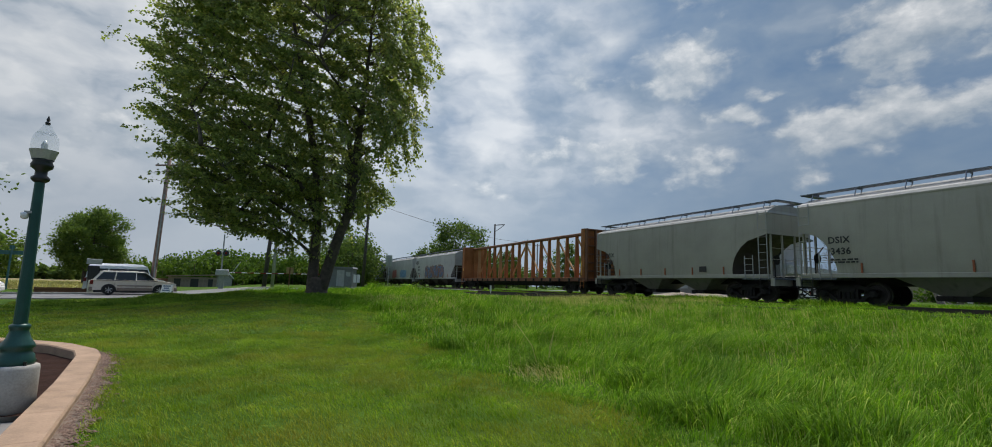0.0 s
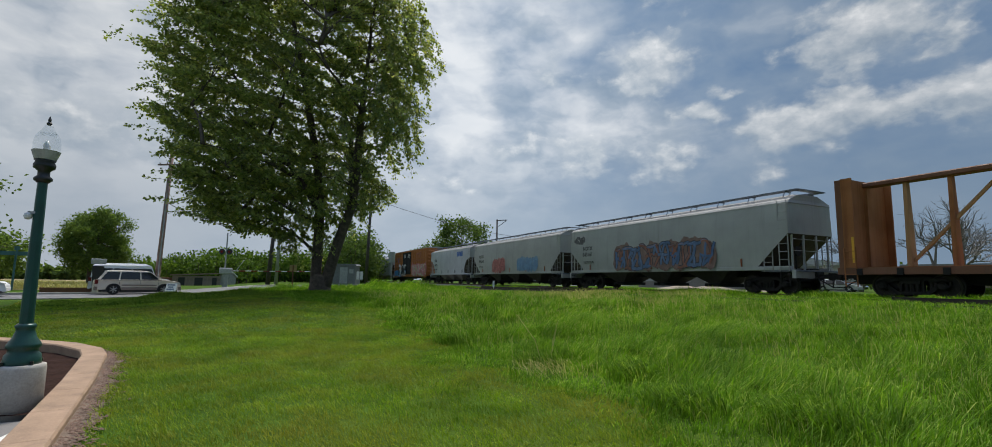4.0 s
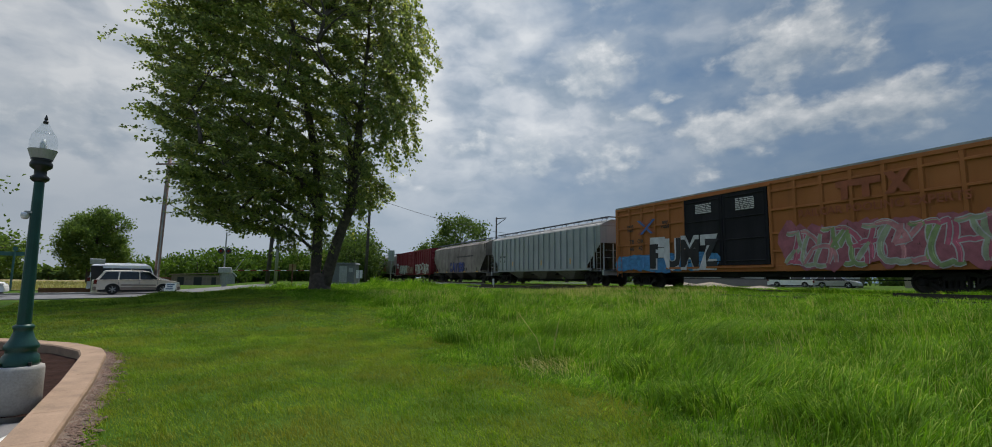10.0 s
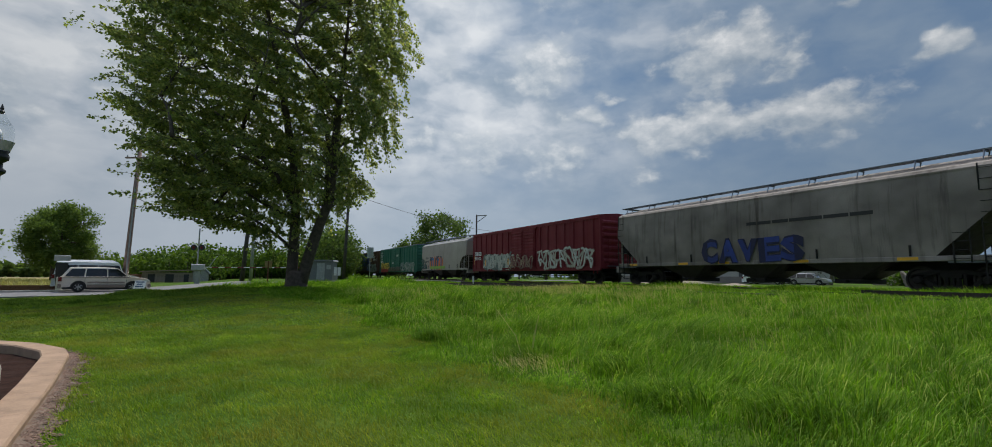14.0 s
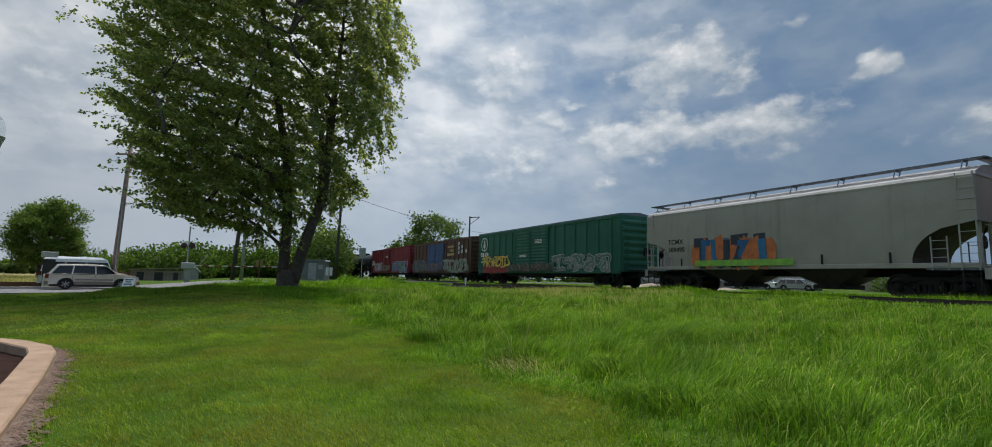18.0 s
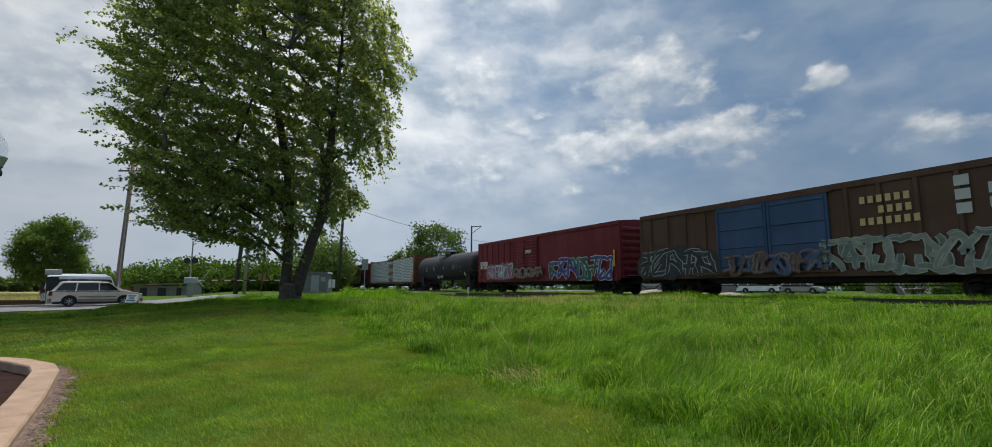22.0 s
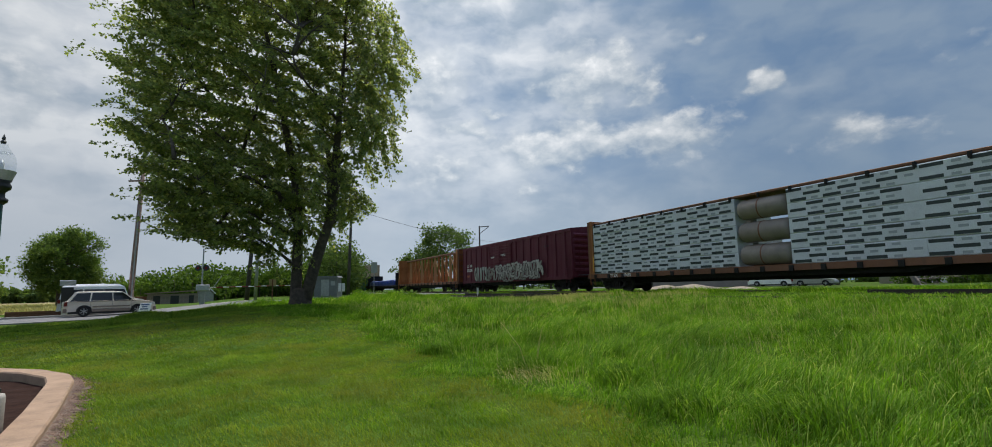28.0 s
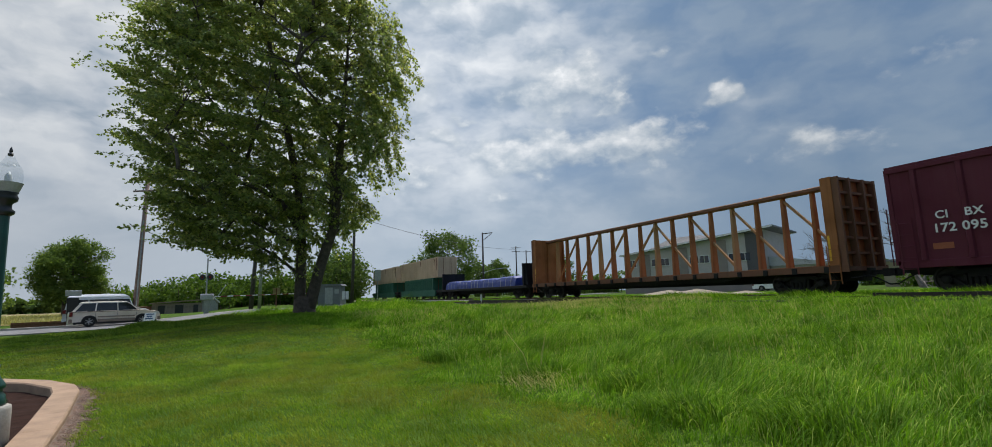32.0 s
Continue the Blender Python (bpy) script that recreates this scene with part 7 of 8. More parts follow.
def lamp_post():
    lamp = thing("lamp_post", "dark green lamp post with clear acorn globe on concrete base", "street lamp", "", pose(-7.88, -2.645, -0.245, 0.5, 0, 0))
    part("concrete_base", MB().lathe([(0.234, 0), (0.234, 0.70), (0.227, 0.735), (0.202, 0.745)], "z", seg=28), CONCRETE, lamp, "", None, True)
    part("foot", MB().lathe([(0.180, 0.745), (0.180, 0.78), (0.169, 0.86), (0.144, 0.89), (0.144, 0.93), (0.169, 0.95), (0.158, 0.99), (0.115, 1.06), (0.090, 1.14), (0.090, 1.17), (0.101, 1.18), (0.101, 1.21), (0.079, 1.23)], "z", seg=24), LAMP_GREEN, lamp, "", None, True)
    part("shaft", MB().lathe([(0.068, 1.22), (0.064, 1.8), (0.050, 3.000)], "z", seg=16), LAMP_GREEN, lamp)
    part("capital", MB().lathe([(0.058, 2.980), (0.090, 3.010), (0.094, 3.040), (0.061, 3.070), (0.061, 3.130), (0.108, 3.170), (0.112, 3.210), (0.094, 3.250), (0.112, 3.270)], "z", seg=20), LAMP_BLACK, lamp, "", None, True)
    g = part("globe", MB().lathe([(0.098, 3.260), (0.132, 3.390), (0.137, 3.490), (0.124, 3.570), (0.096, 3.620)], "z", seg=24), GLOBE, lamp, "clear ribbed acorn globe", None, True)
    part("globe_cap", MB().lathe([(0.097, 3.615), (0.066, 3.670), (0.050, 3.700), (0.043, 3.730), (0.014, 3.740)], "z", seg=20), GLOBE, lamp, "", None, True)
    part("finial", MB().lathe([(0.022, 3.730), (0.029, 3.755), (0.014, 3.780), (0.020, 3.795), (0.003, 3.850)], "z", seg=10), LAMP_BLACK, lamp)
    part("frosted_band", MB().lathe([(0.108, 3.275), (0.144, 3.390), (0.140, 3.390), (0.104, 3.275)], "z", seg=24), plain("ribbed_reflector", (0.36, 0.36, 0.34), 0.4, 0.0), lamp)
    part("bulb", MB().lathe([(0.014, 3.260), (0.036, 3.330), (0.036, 3.470), (0.014, 3.530)], "z", seg=12), plain("white_bulb", (0.7, 0.7, 0.68), 0.4), lamp, "", None, True)
    cam_b = part("dome_camera", MB().lathe([(0.012, 0.05), (0.038, 0.04), (0.044, 0.0), (0.032, -0.035), (0.006, -0.045)], "z", seg=16), plain("white_plastic", (0.72, 0.73, 0.74), 0.35), lamp, "small white dome camera", (0.02, -0.095, 2.55), True)
    part("bracket", MB().box(-0.02, 0.03, 0.0, 0.10, 0.03, 0.06), GALV, cam_b)
    for k in range(4):
        a = math.pi / 4 + k * math.pi / 2
        part("anchor_bolt", MB().lathe([(0.018, 0.745), (0.018, 0.79)], "z", (0.195 * math.cos(a), 0.195 * math.sin(a), 0), 6), LAMP_BLACK, lamp)
    return lamp


lamp_post()


def edging():
    """Cast-stone edging in lengths with open joints, along the bed."""
    holder = tagged(new("kerb_edging"), "tan cast-stone edging round the planted bed", "edging", kind="structure")
    xs = [-17.0 + 0.1 * i for i in range(171)]
    pts = [(x, kerb_line(x)) for x in xs]
    run, seg, last = 0.0, [], None
    for p in pts:
        if last is not None:
            run += math.hypot(p[0] - last[0], p[1] - last[1])
        seg.append(p)
        last = p
        if run > 1.15 or p is pts[-1]:
            rings = []
            for k, (x, y) in enumerate(seg):
                a, b = Vector(seg[max(k - 1, 0)]), Vector(seg[min(k + 1, len(seg) - 1)])
                d = (b - a).normalized()
                e = -0.006 if k == len(seg) - 1 else 0.0
                n = Vector((-d.y, d.x))
                g = land(x, y)
                rings.append([(x + n.x * o + d.x * e, y + n.y * o + d.y * e, g + h) for o, h in ((-0.19, -0.35), (0.19, -0.35), (0.19, 0.085), (0.17, 0.11), (-0.17, 0.11), (-0.19, 0.085))])
            part("kerb_stone", MB().loft(rings), TAN_STONE, holder)
            run, seg = 0.0, [p]
    # mulch in the bed, paving and a painted line by the lamp
    def sheet(name, x0, x1, depth, lift, material, label, wavy):
        mb, rows = MB(), []
        n = int((x1 - x0) / 0.15)
        for i in range(n + 1):
            x = x0 + (x1 - x0) * i / n
            y = kerb_line(x)
            rows.append([(x, y - 0.10 - depth * j / 16, -0.28 + lift + wavy * noise.noise((x * 2, j * 0.7, 1))) for j in range(17)])
        for i in range(n):
            for j in range(16):
                mb.add([rows[i][j], rows[i + 1][j], rows[i + 1][j + 1], rows[i][j + 1]], [(0, 1, 2, 3)])
        return tagged(part(name, mb, material, None, "", None, True), label, name, kind="structure")
    sheet("mulch_bed", -16.8, -7.6, 5.0, 0.24, MULCH, "dark brown bark mulch in the bed", 0.03)
    sheet("parking_pavement", -7.62, 6.0, 7.0, 0.17, LIGHT_ASPHALT, "pale worn parking pavement", 0.0)
    line = MB().add([(-7.3, kerb_line(-7.3) - 0.25, -0.100), (-6.9, kerb_line(-6.9) - 0.20, -0.100), (-4.6, -2.55, -0.100), (-5.0, -2.7, -0.100)], [(0, 1, 2, 3)])
    tagged(part("painted_line", line, WHITE_PAINT), "white painted parking line", "road marking", kind="structure")
    # loose chips along the outer side
    rnd, mb = random.Random(3), MB()
    for k in range(2600):
        x = rnd.uniform(-13.5, -3.5)
        o = 0.21 + abs(rnd.gauss(0, 0.13))
        y = kerb_line(x) + o
        s, a = rnd.uniform(0.008, 0.026), rnd.uniform(0, 3.14)
        z = land(x, y) + 0.012 + rnd.uniform(0, 0.012)
        ca, sa = math.cos(a) * s, math.sin(a) * s
        mb.add([(x - ca * 1.6, y - sa * 1.6, z), (x + sa, y - ca, z + s * 0.4), (x + ca * 1.6, y + sa * 1.6, z + 0.004), (x - sa, y + ca, z - 0.004), (x, y, z + s * 0.7)], [(0, 1, 4), (1, 2, 4), (2, 3, 4), (3, 0, 4)])
    tagged(part("bark_chips", mb, CHIP), "loose bark chips and leaf litter beside the edging", "mulch", kind="stuff")
    strip_mb = MB()
    prev = None
    for i in range(70):
        x = -13.6 + i * 0.15
        row = [(x, kerb_line(x) + 0.17, land(x, kerb_line(x)) + 0.03), (x, kerb_line(x) + 0.40 + 0.05 * math.sin(i * 1.3) + 0.04 * math.sin(i * 0.47), land(x, kerb_line(x) + 0.4) + 0.016)]
        if prev:
            strip_mb.add([prev[0], row[0], row[1], prev[1]], [(0, 1, 2, 3)])
        prev = row
    tagged(part("soil_strip", strip_mb, plain("dry_soil", (0.15, 0.11, 0.08), 0.95, 0, 0.35, 8, 0.6, 40)), "bare brown soil strip along the edging", "soil", kind="structure")


edging()

# ---- vehicles ----
SILVER = plain("champagne_car_paint", (0.80, 0.71, 0.61), 0.35, 0.0, 0.06, 2, 0.0)
CLADDING = plain("bronze_lower_paint", (0.26, 0.20, 0.16), 0.5, 0.0, 0.08, 2, 0.0)
WHITE_CAR = plain("white_car_paint", (0.82, 0.83, 0.83), 0.3, 0, 0.05, 2, 0.0)
GREY_CAR = plain("silver_grey_car_paint", (0.42, 0.43, 0.45), 0.3, 0.5, 0.05, 2, 0.0)
TYRE = plain("tyre_rubber", (0.018, 0.018, 0.018), 0.85, 0, 0.2)
ALLOY = plain("alloy_wheel", (0.45, 0.45, 0.45), 0.35, 0.8, 0.1)
TRIM = plain("black_trim", (0.025, 0.025, 0.026), 0.6, 0, 0.15)
LAMP_RED = plain("red_tail_lens", (0.16, 0.012, 0.010), 0.25, 0, 0.1)
LAMP_CLEAR = plain("clear_lens", (0.62, 0.62, 0.60), 0.15, 0, 0.1)


def vehicle(name, label, x, y, heading, L, H, W, paint, rack=False, boxy=0.0, group="parked cars", category="car", lower=None):
    """Length along +x, nose at +x; boxy: 0 an estate car, 1 a van."""
    z0 = land(x, y) + 0.055
    car = thing(name, label, category, group, pose(x, y, z0, 0, 0, heading))
    f, hw, sill = L / 2, W / 2, 0.24
    belt = H * (0.615 if boxy < 0.5 else 0.52)
    r, wx = 0.335, f * 0.585

    def arch(cx, rr, n=9):
        """Points over a wheel, from its rear to its front."""
        return [(cx - rr * math.cos(math.pi * i / n), r + rr * math.sin(math.pi * i / n)) for i in range(n + 1)]

    under = [(-f + 0.05, sill + 0.06)] + arch(-wx, r + 0.07) + arch(wx, r + 0.07) + [(f - 0.06, sill + 0.05)]
    nose = [(f, 0.42), (f - 0.01, 0.60), (f - 0.06, belt - 0.22), (f - 0.22, belt - 0.11), (f * 0.72, belt - 0.04), (f * (0.53 + 0.10 * boxy), belt + 0.02)]
    tail = [(-f + 0.06, belt + 0.02), (-f + 0.005, belt - 0.10), (-f - 0.01, 0.62), (-f, 0.44)]
    low = under + nose + tail

    def section(w, k):
        return [(px * (1 - 0.02 * (1 - k)), w, 0.55 + (pz - 0.55) * (k if pz > 0.55 else 1)) for px, pz in low]

    rings = [section(-hw + 0.09, 0.93), section(-hw + 0.02, 0.985), section(-hw, 0.97), section(hw, 0.97), section(hw - 0.02, 0.985), section(hw - 0.09, 0.93)]
    part("body", MB().loft(rings), paint, car)
    # cabin: dark glass all round, painted pillars and a crowned roof
    wf, rf, rr, wr = f * (0.53 + 0.10 * boxy), f * (0.20 + 0.24 * boxy), -f + 0.50 - 0.30 * boxy, -f + 0.10
    tuck, crown = 0.17 - 0.07 * boxy, 0.10 + 0.28 * boxy          # crown: depth of the painted roof
    def cabin(z0_, z1_, grow):
        out = []
        for k in (0.0, 0.55, 1.0):
            z = z0_ + (z1_ - z0_) * k
            q = (z - belt) / (H - belt)
            a, b_, yy = wr + (rr - wr) * q - grow, wf + (rf - wf) * q + grow, hw - 0.06 - tuck * q + grow
            out.append([(a, -yy, z), (b_ - 0.05, -yy + 0.02, z), (b_, -yy + 0.20, z), (b_, yy - 0.20, z), (b_ - 0.05, yy - 0.02, z), (a, yy, z)])
        return out
    part("window_band", MB().loft(cabin(belt - 0.04, H - crown, 0.0)), GLASS, car, "dark tinted windows")
    q = 1 - crown / (H - belt)
    ra, rb, ry = wr + (rr - wr) * q, wf + (rf - wf) * q, hw - 0.06 - tuck * q
    part("roof", MB().loft([[(ra - 0.02, -ry - 0.012, H - crown - 0.01), (rb + 0.03, -ry + 0.05, H - crown - 0.01), (rb + 0.03, ry - 0.05, H - crown - 0.01), (ra - 0.02, ry + 0.012, H - crown - 0.01)],
                            [(ra + 0.02, -ry + 0.01, H - crown * 0.45), (rb - 0.08, -ry + 0.06, H - crown * 0.45), (rb - 0.08, ry - 0.06, H - crown * 0.45), (ra + 0.02, ry - 0.01, H - crown * 0.45)],
                            [(ra + 0.22, -ry + 0.16, H), (rb - 0.42, -ry + 0.18, H), (rb - 0.42, ry - 0.18, H), (ra + 0.22, ry - 0.16, H)]]), paint, car)
    posts = [(wr + 0.07, ra + 0.10, 0.16), (-f * 0.47, -f * 0.45, 0.07), (f * 0.02, f * 0.0, 0.05), (wf - 0.06, rb - 0.03, 0.07)]
    for s in (-1, 1):
        for xa, xb, wd in posts:
            yb, yt = s * (hw - 0.045), s * (ry + 0.012)
            part("pillar", MB().loft([[(xa - wd / 2, yb, belt - 0.02), (xa + wd / 2, yb, belt - 0.02), (xa + wd / 2, yb - s * 0.05, belt - 0.02), (xa - wd / 2, yb - s * 0.05, belt - 0.02)],
                                      [(xb - wd / 2, yt, H - crown + 0.01), (xb + wd / 2, yt, H - crown + 0.01), (xb + wd / 2, yt - s * 0.05, H - crown + 0.01), (xb - wd / 2, yt - s * 0.05, H - crown + 0.01)]]), paint, car)
        part("rocker", MB().box(-wx + r + 0.08, wx - r - 0.08, s * (hw - 0.02) - 0.02, s * (hw - 0.02) + 0.03, sill + 0.05, sill + 0.24, 0.01), lower or paint, car)
        part("side_moulding", MB().box(-wx + r + 0.10, wx - r - 0.10, s * (hw + 0.004) - 0.012, s * (hw + 0.004) + 0.014, 0.58, 0.66, 0.005), lower or paint, car)
        part("mirror", MB().box(wf - 0.24, wf - 0.08, s * (hw + 0.10) - 0.08, s * (hw + 0.10) + 0.08, belt + 0.04, belt + 0.18, 0.02), paint, car)
        part("head_light", MB().box(f - 0.36, f - 0.055, s * (hw - 0.20) - 0.16, s * (hw - 0.20) + 0.165, belt - 0.30, belt - 0.16, 0.03), LAMP_CLEAR, car)
        part("tail_light", MB().box(-f - 0.015, -f + 0.16, s * (hw - 0.11) - 0.10, s * (hw - 0.11) + 0.105, belt - 0.30, belt - 0.02, 0.02), LAMP_RED, car)
        for u in (-0.46, 0.06):
            part("door_handle", MB().box(u * f - 0.1, u * f + 0.08, s * (hw + 0.008) - 0.014, s * (hw + 0.008) + 0.014, belt - 0.13, belt - 0.10), paint, car)
        for u in (-f * 0.46, f * 0.015, f * 0.44):
            part("door_seam", MB().box(u - 0.006, u + 0.006, s * hw - 0.004, s * hw + 0.004, sill + 0.25, belt - 0.03), TRIM, car)
        if rack:
            part("roof_rail", MB().tube([(ra + 0.22, s * (ry - 0.10), H - 0.04), (ra + 0.30, s * (ry - 0.10), H + 0.05), (rb - 0.50, s * (ry - 0.10), H + 0.05), (rb - 0.42, s * (ry - 0.10), H - 0.04)], 0.022), TRIM, car)
    for s in (-1, 1):
        part("bumper", MB().box(s * (f - 0.06) - 0.1, s * (f - 0.06) + 0.09, -hw + 0.06, hw - 0.06, 0.27, 0.52, 0.04), lower or paint, car)
    part("underbody", MB().box(-f + 0.2, f - 0.2, -hw + 0.12, hw - 0.12, 0.17, 0.72), TRIM, car)
    for s in (-1, 1):
        for q in (-1, 1):
            wh = part("wheel", MB().lathe([(r * 0.55, -0.09), (r * 0.93, -0.105), (r, -0.07), (r, 0.07), (r * 0.93, 0.105), (r * 0.55, 0.09)], "y", seg=24), TYRE, car, "", (s * wx, q * (hw - 0.10), r))
            rim = MB().lathe([(r * 0.50, -0.03), (r * 0.64, -0.10), (r * 0.64, 0.10), (r * 0.50, 0.03)], "y", seg=24)
            for i in range(6):
                a = 2 * math.pi * i / 6
                rim.tube([(0, q * 0.085, 0), (math.sin(a) * r * 0.6, q * 0.085, math.cos(a) * r * 0.6)], 0.032, 5)
            part("rim", rim.lathe([(0.06, -0.09), (0.06, 0.095)], "y", seg=10), ALLOY, wh)
    return car


vehicle("estate_car", "champagne silver estate car with roof rails waiting at the crossing", -41.22, -7.98, 101, 4.75, 1.60, 1.78, SILVER, rack=True, group="cars waiting at the crossing", lower=CLADDING)
vehicle("white_car", "white hatchback waiting in the queue on the road", -36.9, -15.5, 103, 4.2, 1.5, 1.74, WHITE_CAR, group="cars waiting at the crossing")
vehicle("white_van", "white van with long flat roof behind the estate car", -46.2, -9.5, 101, 5.0, 2.18, 1.9, WHITE_CAR, boxy=1.0, group="cars waiting at the crossing", category="van")
vehicle("parked_van", "long white van parked in the yard beyond the track", -40.6, 61.5, 12, 5.6, 2.0, 1.9, WHITE_CAR, boxy=1.0, category="van")
vehicle("parked_car", "pale grey car parked in the yard beyond the track", -35.0, 61.0, 14, 4.5, 1.45, 1.78, GREY_CAR)

# ---- poles, wires, signs and signals ----
POLE_WOOD = plain("weathered_pole_wood", (0.24, 0.165, 0.14), 0.9, 0, 0.3, 4, 0.5, 40)
POLE_DARK = plain("dark_pole_wood", (0.07, 0.06, 0.055), 0.9, 0, 0.3, 4, 0.5, 40)
WIRE = plain("wire", (0.05, 0.05, 0.055), 0.6)
SIGN_BLUE = plain("blue_green_sign", (0.05, 0.14, 0.15), 0.5, 0, 0.1)
SIGN_WHITE = plain("white_sign", (0.68, 0.69, 0.69), 0.5, 0, 0.08)


def utility_pole(x, y, h, r, material, label, lean=(0, 0), arms=(), name="utility_pole"):
    p = thing(name, label, "utility pole", "utility poles", (x, y, land(x, y) - 0.3))
    part("pole", MB().tube([(0, 0, 0), (lean[0] * 0.5, lean[1] * 0.5, h * 0.5), (lean[0], lean[1], h)], r, 10, r * 0.68), material, p, "", None, True)
    for z, w, ang in arms:
        a = part("cross_arm", MB().box(-w / 2, w / 2, -0.06, 0.06, -0.06, 0.06, 0.01), material, p, "", pose(lean[0] * z / h, lean[1] * z / h, z, 0, 0, ang))
        for k in range(4):
            part("insulator", MB().lathe([(0.03, 0.06), (0.05, 0.12), (0.05, 0.18), (0.02, 0.22)], "z", (-w / 2 + 0.15 + (w - 0.3) * k / 3, 0, 0), 8), GALV, a)
    return p


up1 = utility_pole(-46.3, -7.9, 12.0, 0.20, POLE_WOOD, "brown wooden utility pole beside the road", (0.25, 0.3), ((10.6, 2.2, 60),))
part("riser_pipe", MB().tube([(0.22, 0.1, 0.2), (0.30, 0.2, 8.2)], 0.05), GALV, up1)
utility_pole(-61.8, 0.1, 9.5, 0.25, POLE_DARK, "dark leaning utility pole by the crossing", (0.3, 0.45))
utility_pole(-61.0, 0.95, 9.0, 0.19, GALV, "pale grey steel pole beside a wooden one", (0.0, 0.1))
utility_pole(-78.7, 14.2, 15.6, 0.27, POLE_DARK, "tall dark utility pole beside the woods", (0.2, 0.3), ((15.0, 2.2, 65),))
tp = utility_pole(-81.4, 38.3, 12.4, 0.2, POLE_DARK, "yard pole with a bent bracket arm", (0, 0))
part("bracket_arm", MB().tube([(0, 0, 12.2), (0.75, 1.7, 12.35)], 0.09).tube([(0, 0, 10.9), (0.7, 1.55, 12.2)], 0.06), POLE_DARK, tp)
part("street_light_arm", MB().tube([(0, 0, 4.9), (0.8, 1.7, 5.5), (1.7, 3.6, 5.7)], 0.06).box(1.5, 1.9, 3.4, 3.9, 5.62, 5.76), GALV, tp)
utility_pole(-113.0, 62.9, 13.4, 0.2, POLE_DARK, "distant utility pole with cross arms", (0, 0), ((13.0, 2.6, 65), (12.0, 2.2, 65)))
utility_pole(-119.0, 69.5, 13.0, 0.2, POLE_DARK, "distant utility pole with cross arms", (0, 0), ((12.6, 2.6, 65),))


def cable(label, a, b, sag, r=0.02):
    a, b = Vector(a), Vector(b)
    pts = [a.lerp(b, i / 14) - Vector((0, 0, sag * 4 * (i / 14) * (1 - i / 14))) for i in range(15)]
    return tagged(part("overhead_cable", MB().tube(pts, r, 4), WIRE), label, "cable", "overhead cables")


cable("dark overhead cable sagging between poles", (-78.5, 14.5, 14.5), (-113, 62.9, 13.2), 1.2, 0.035)
cable("dark overhead cable sagging between poles", (-46.1, -7.6, 7.4), (-61.5, 0.5, 7.9), 1.2, 0.03)
cable("dark overhead cable sagging between poles", (-46.1, -7.6, 9.9), (-78.5, 14.5, 14.2), 1.6, 0.03)


def crossing_signal():
    x, y = -54.8, -3.8
    s = thing("crossing_signal", "level crossing signal mast with red lamps and lowered gate arm", "signal", "", pose(x, y, land(x, y), 0, 0, 0))
    R, Dp = Vector((0.43, 0.9, 0)), Vector((0.9, -0.43, 0))
    part("mast", MB().lathe([(0.16, 0), (0.16, 0.15), (0.07, 0.2), (0.06, 5.4)], "z", seg=12), GALV, s)
    for sg in (-1, 1):
        c = R * (0.38 * sg) + Dp * 0.12 + Vector((0, 0, 3.55))
        hood = part("signal_lamp", MB().lathe([(0.30, 0), (0.30, 0.03), (0.10, 0.05)], "y", seg=16), LAMP_BLACK, s, "", Matrix.Translation(c) @ pose(0, 0, 0, 0, 0, 64.5))
        part("lens", MB().lathe([(0.12, -0.03), (0.11, -0.05)], "y", seg=14), LAMP_RED, hood)
    tip = R * 8.6 + Vector((-3.2, 2.2, 0.12))
    start = Vector((0, 0, 1.66))
    arm = part("gate_arm", MB().tube([start, start + tip], 0.05, 6, 0.035), SIGN_WHITE, s)
    for k in range(9):
        a, b = (k + 0.1) / 9, (k + 0.62) / 9
        part("red_band", MB().tube([start + tip * a, start + tip * b], 0.058 - 0.012 * a, 6, 0.058 - 0.012 * b), LAMP_RED, arm)
    part("counterweight_strut", MB().tube([R * 1.1 + Vector((0, 0, 1.66)), R * 1.85 + Vector((0, 0, 2.75))], 0.05, 6), GALV, s)
    part("gate_pedestal", MB().box(-0.22, 0.22, -0.22, 0.22, 0.0, 1.36, 0.03), GALV, s, "", (0.1, 0.1, 0))
    part("gate_box", MB().box(-0.35, 0.35, -0.55, 0.55, 1.36, 1.95, 0.06), plain("pale_machine_paint", (0.42, 0.43, 0.43), 0.6, 0, 0.15), s, "pale painted gate machine", (0.1, 0.1, 0))
    return s


crossing_signal()


def sign(name, label, x, y, z_mid, w, h, board, post_mat, tilt=0.0, post_r=0.035):
    g = land(x, y)
    s = thing(name, label, "sign", "", (x, y, g))
    yaw = math.degrees(math.atan2(y, x)) + 90
    part("post", MB().tube([(0, 0, -0.2), (0, 0, z_mid - g + h / 2)], post_r, 8), post_mat, s)
    part("board", MB().box(-w / 2, w / 2, -0.02, 0.02, -h / 2, h / 2), board, s, "", pose(0, 0, z_mid - g, 0, 0, yaw) @ pose(0, -0.05, 0, tilt, 0, 0))
    return s


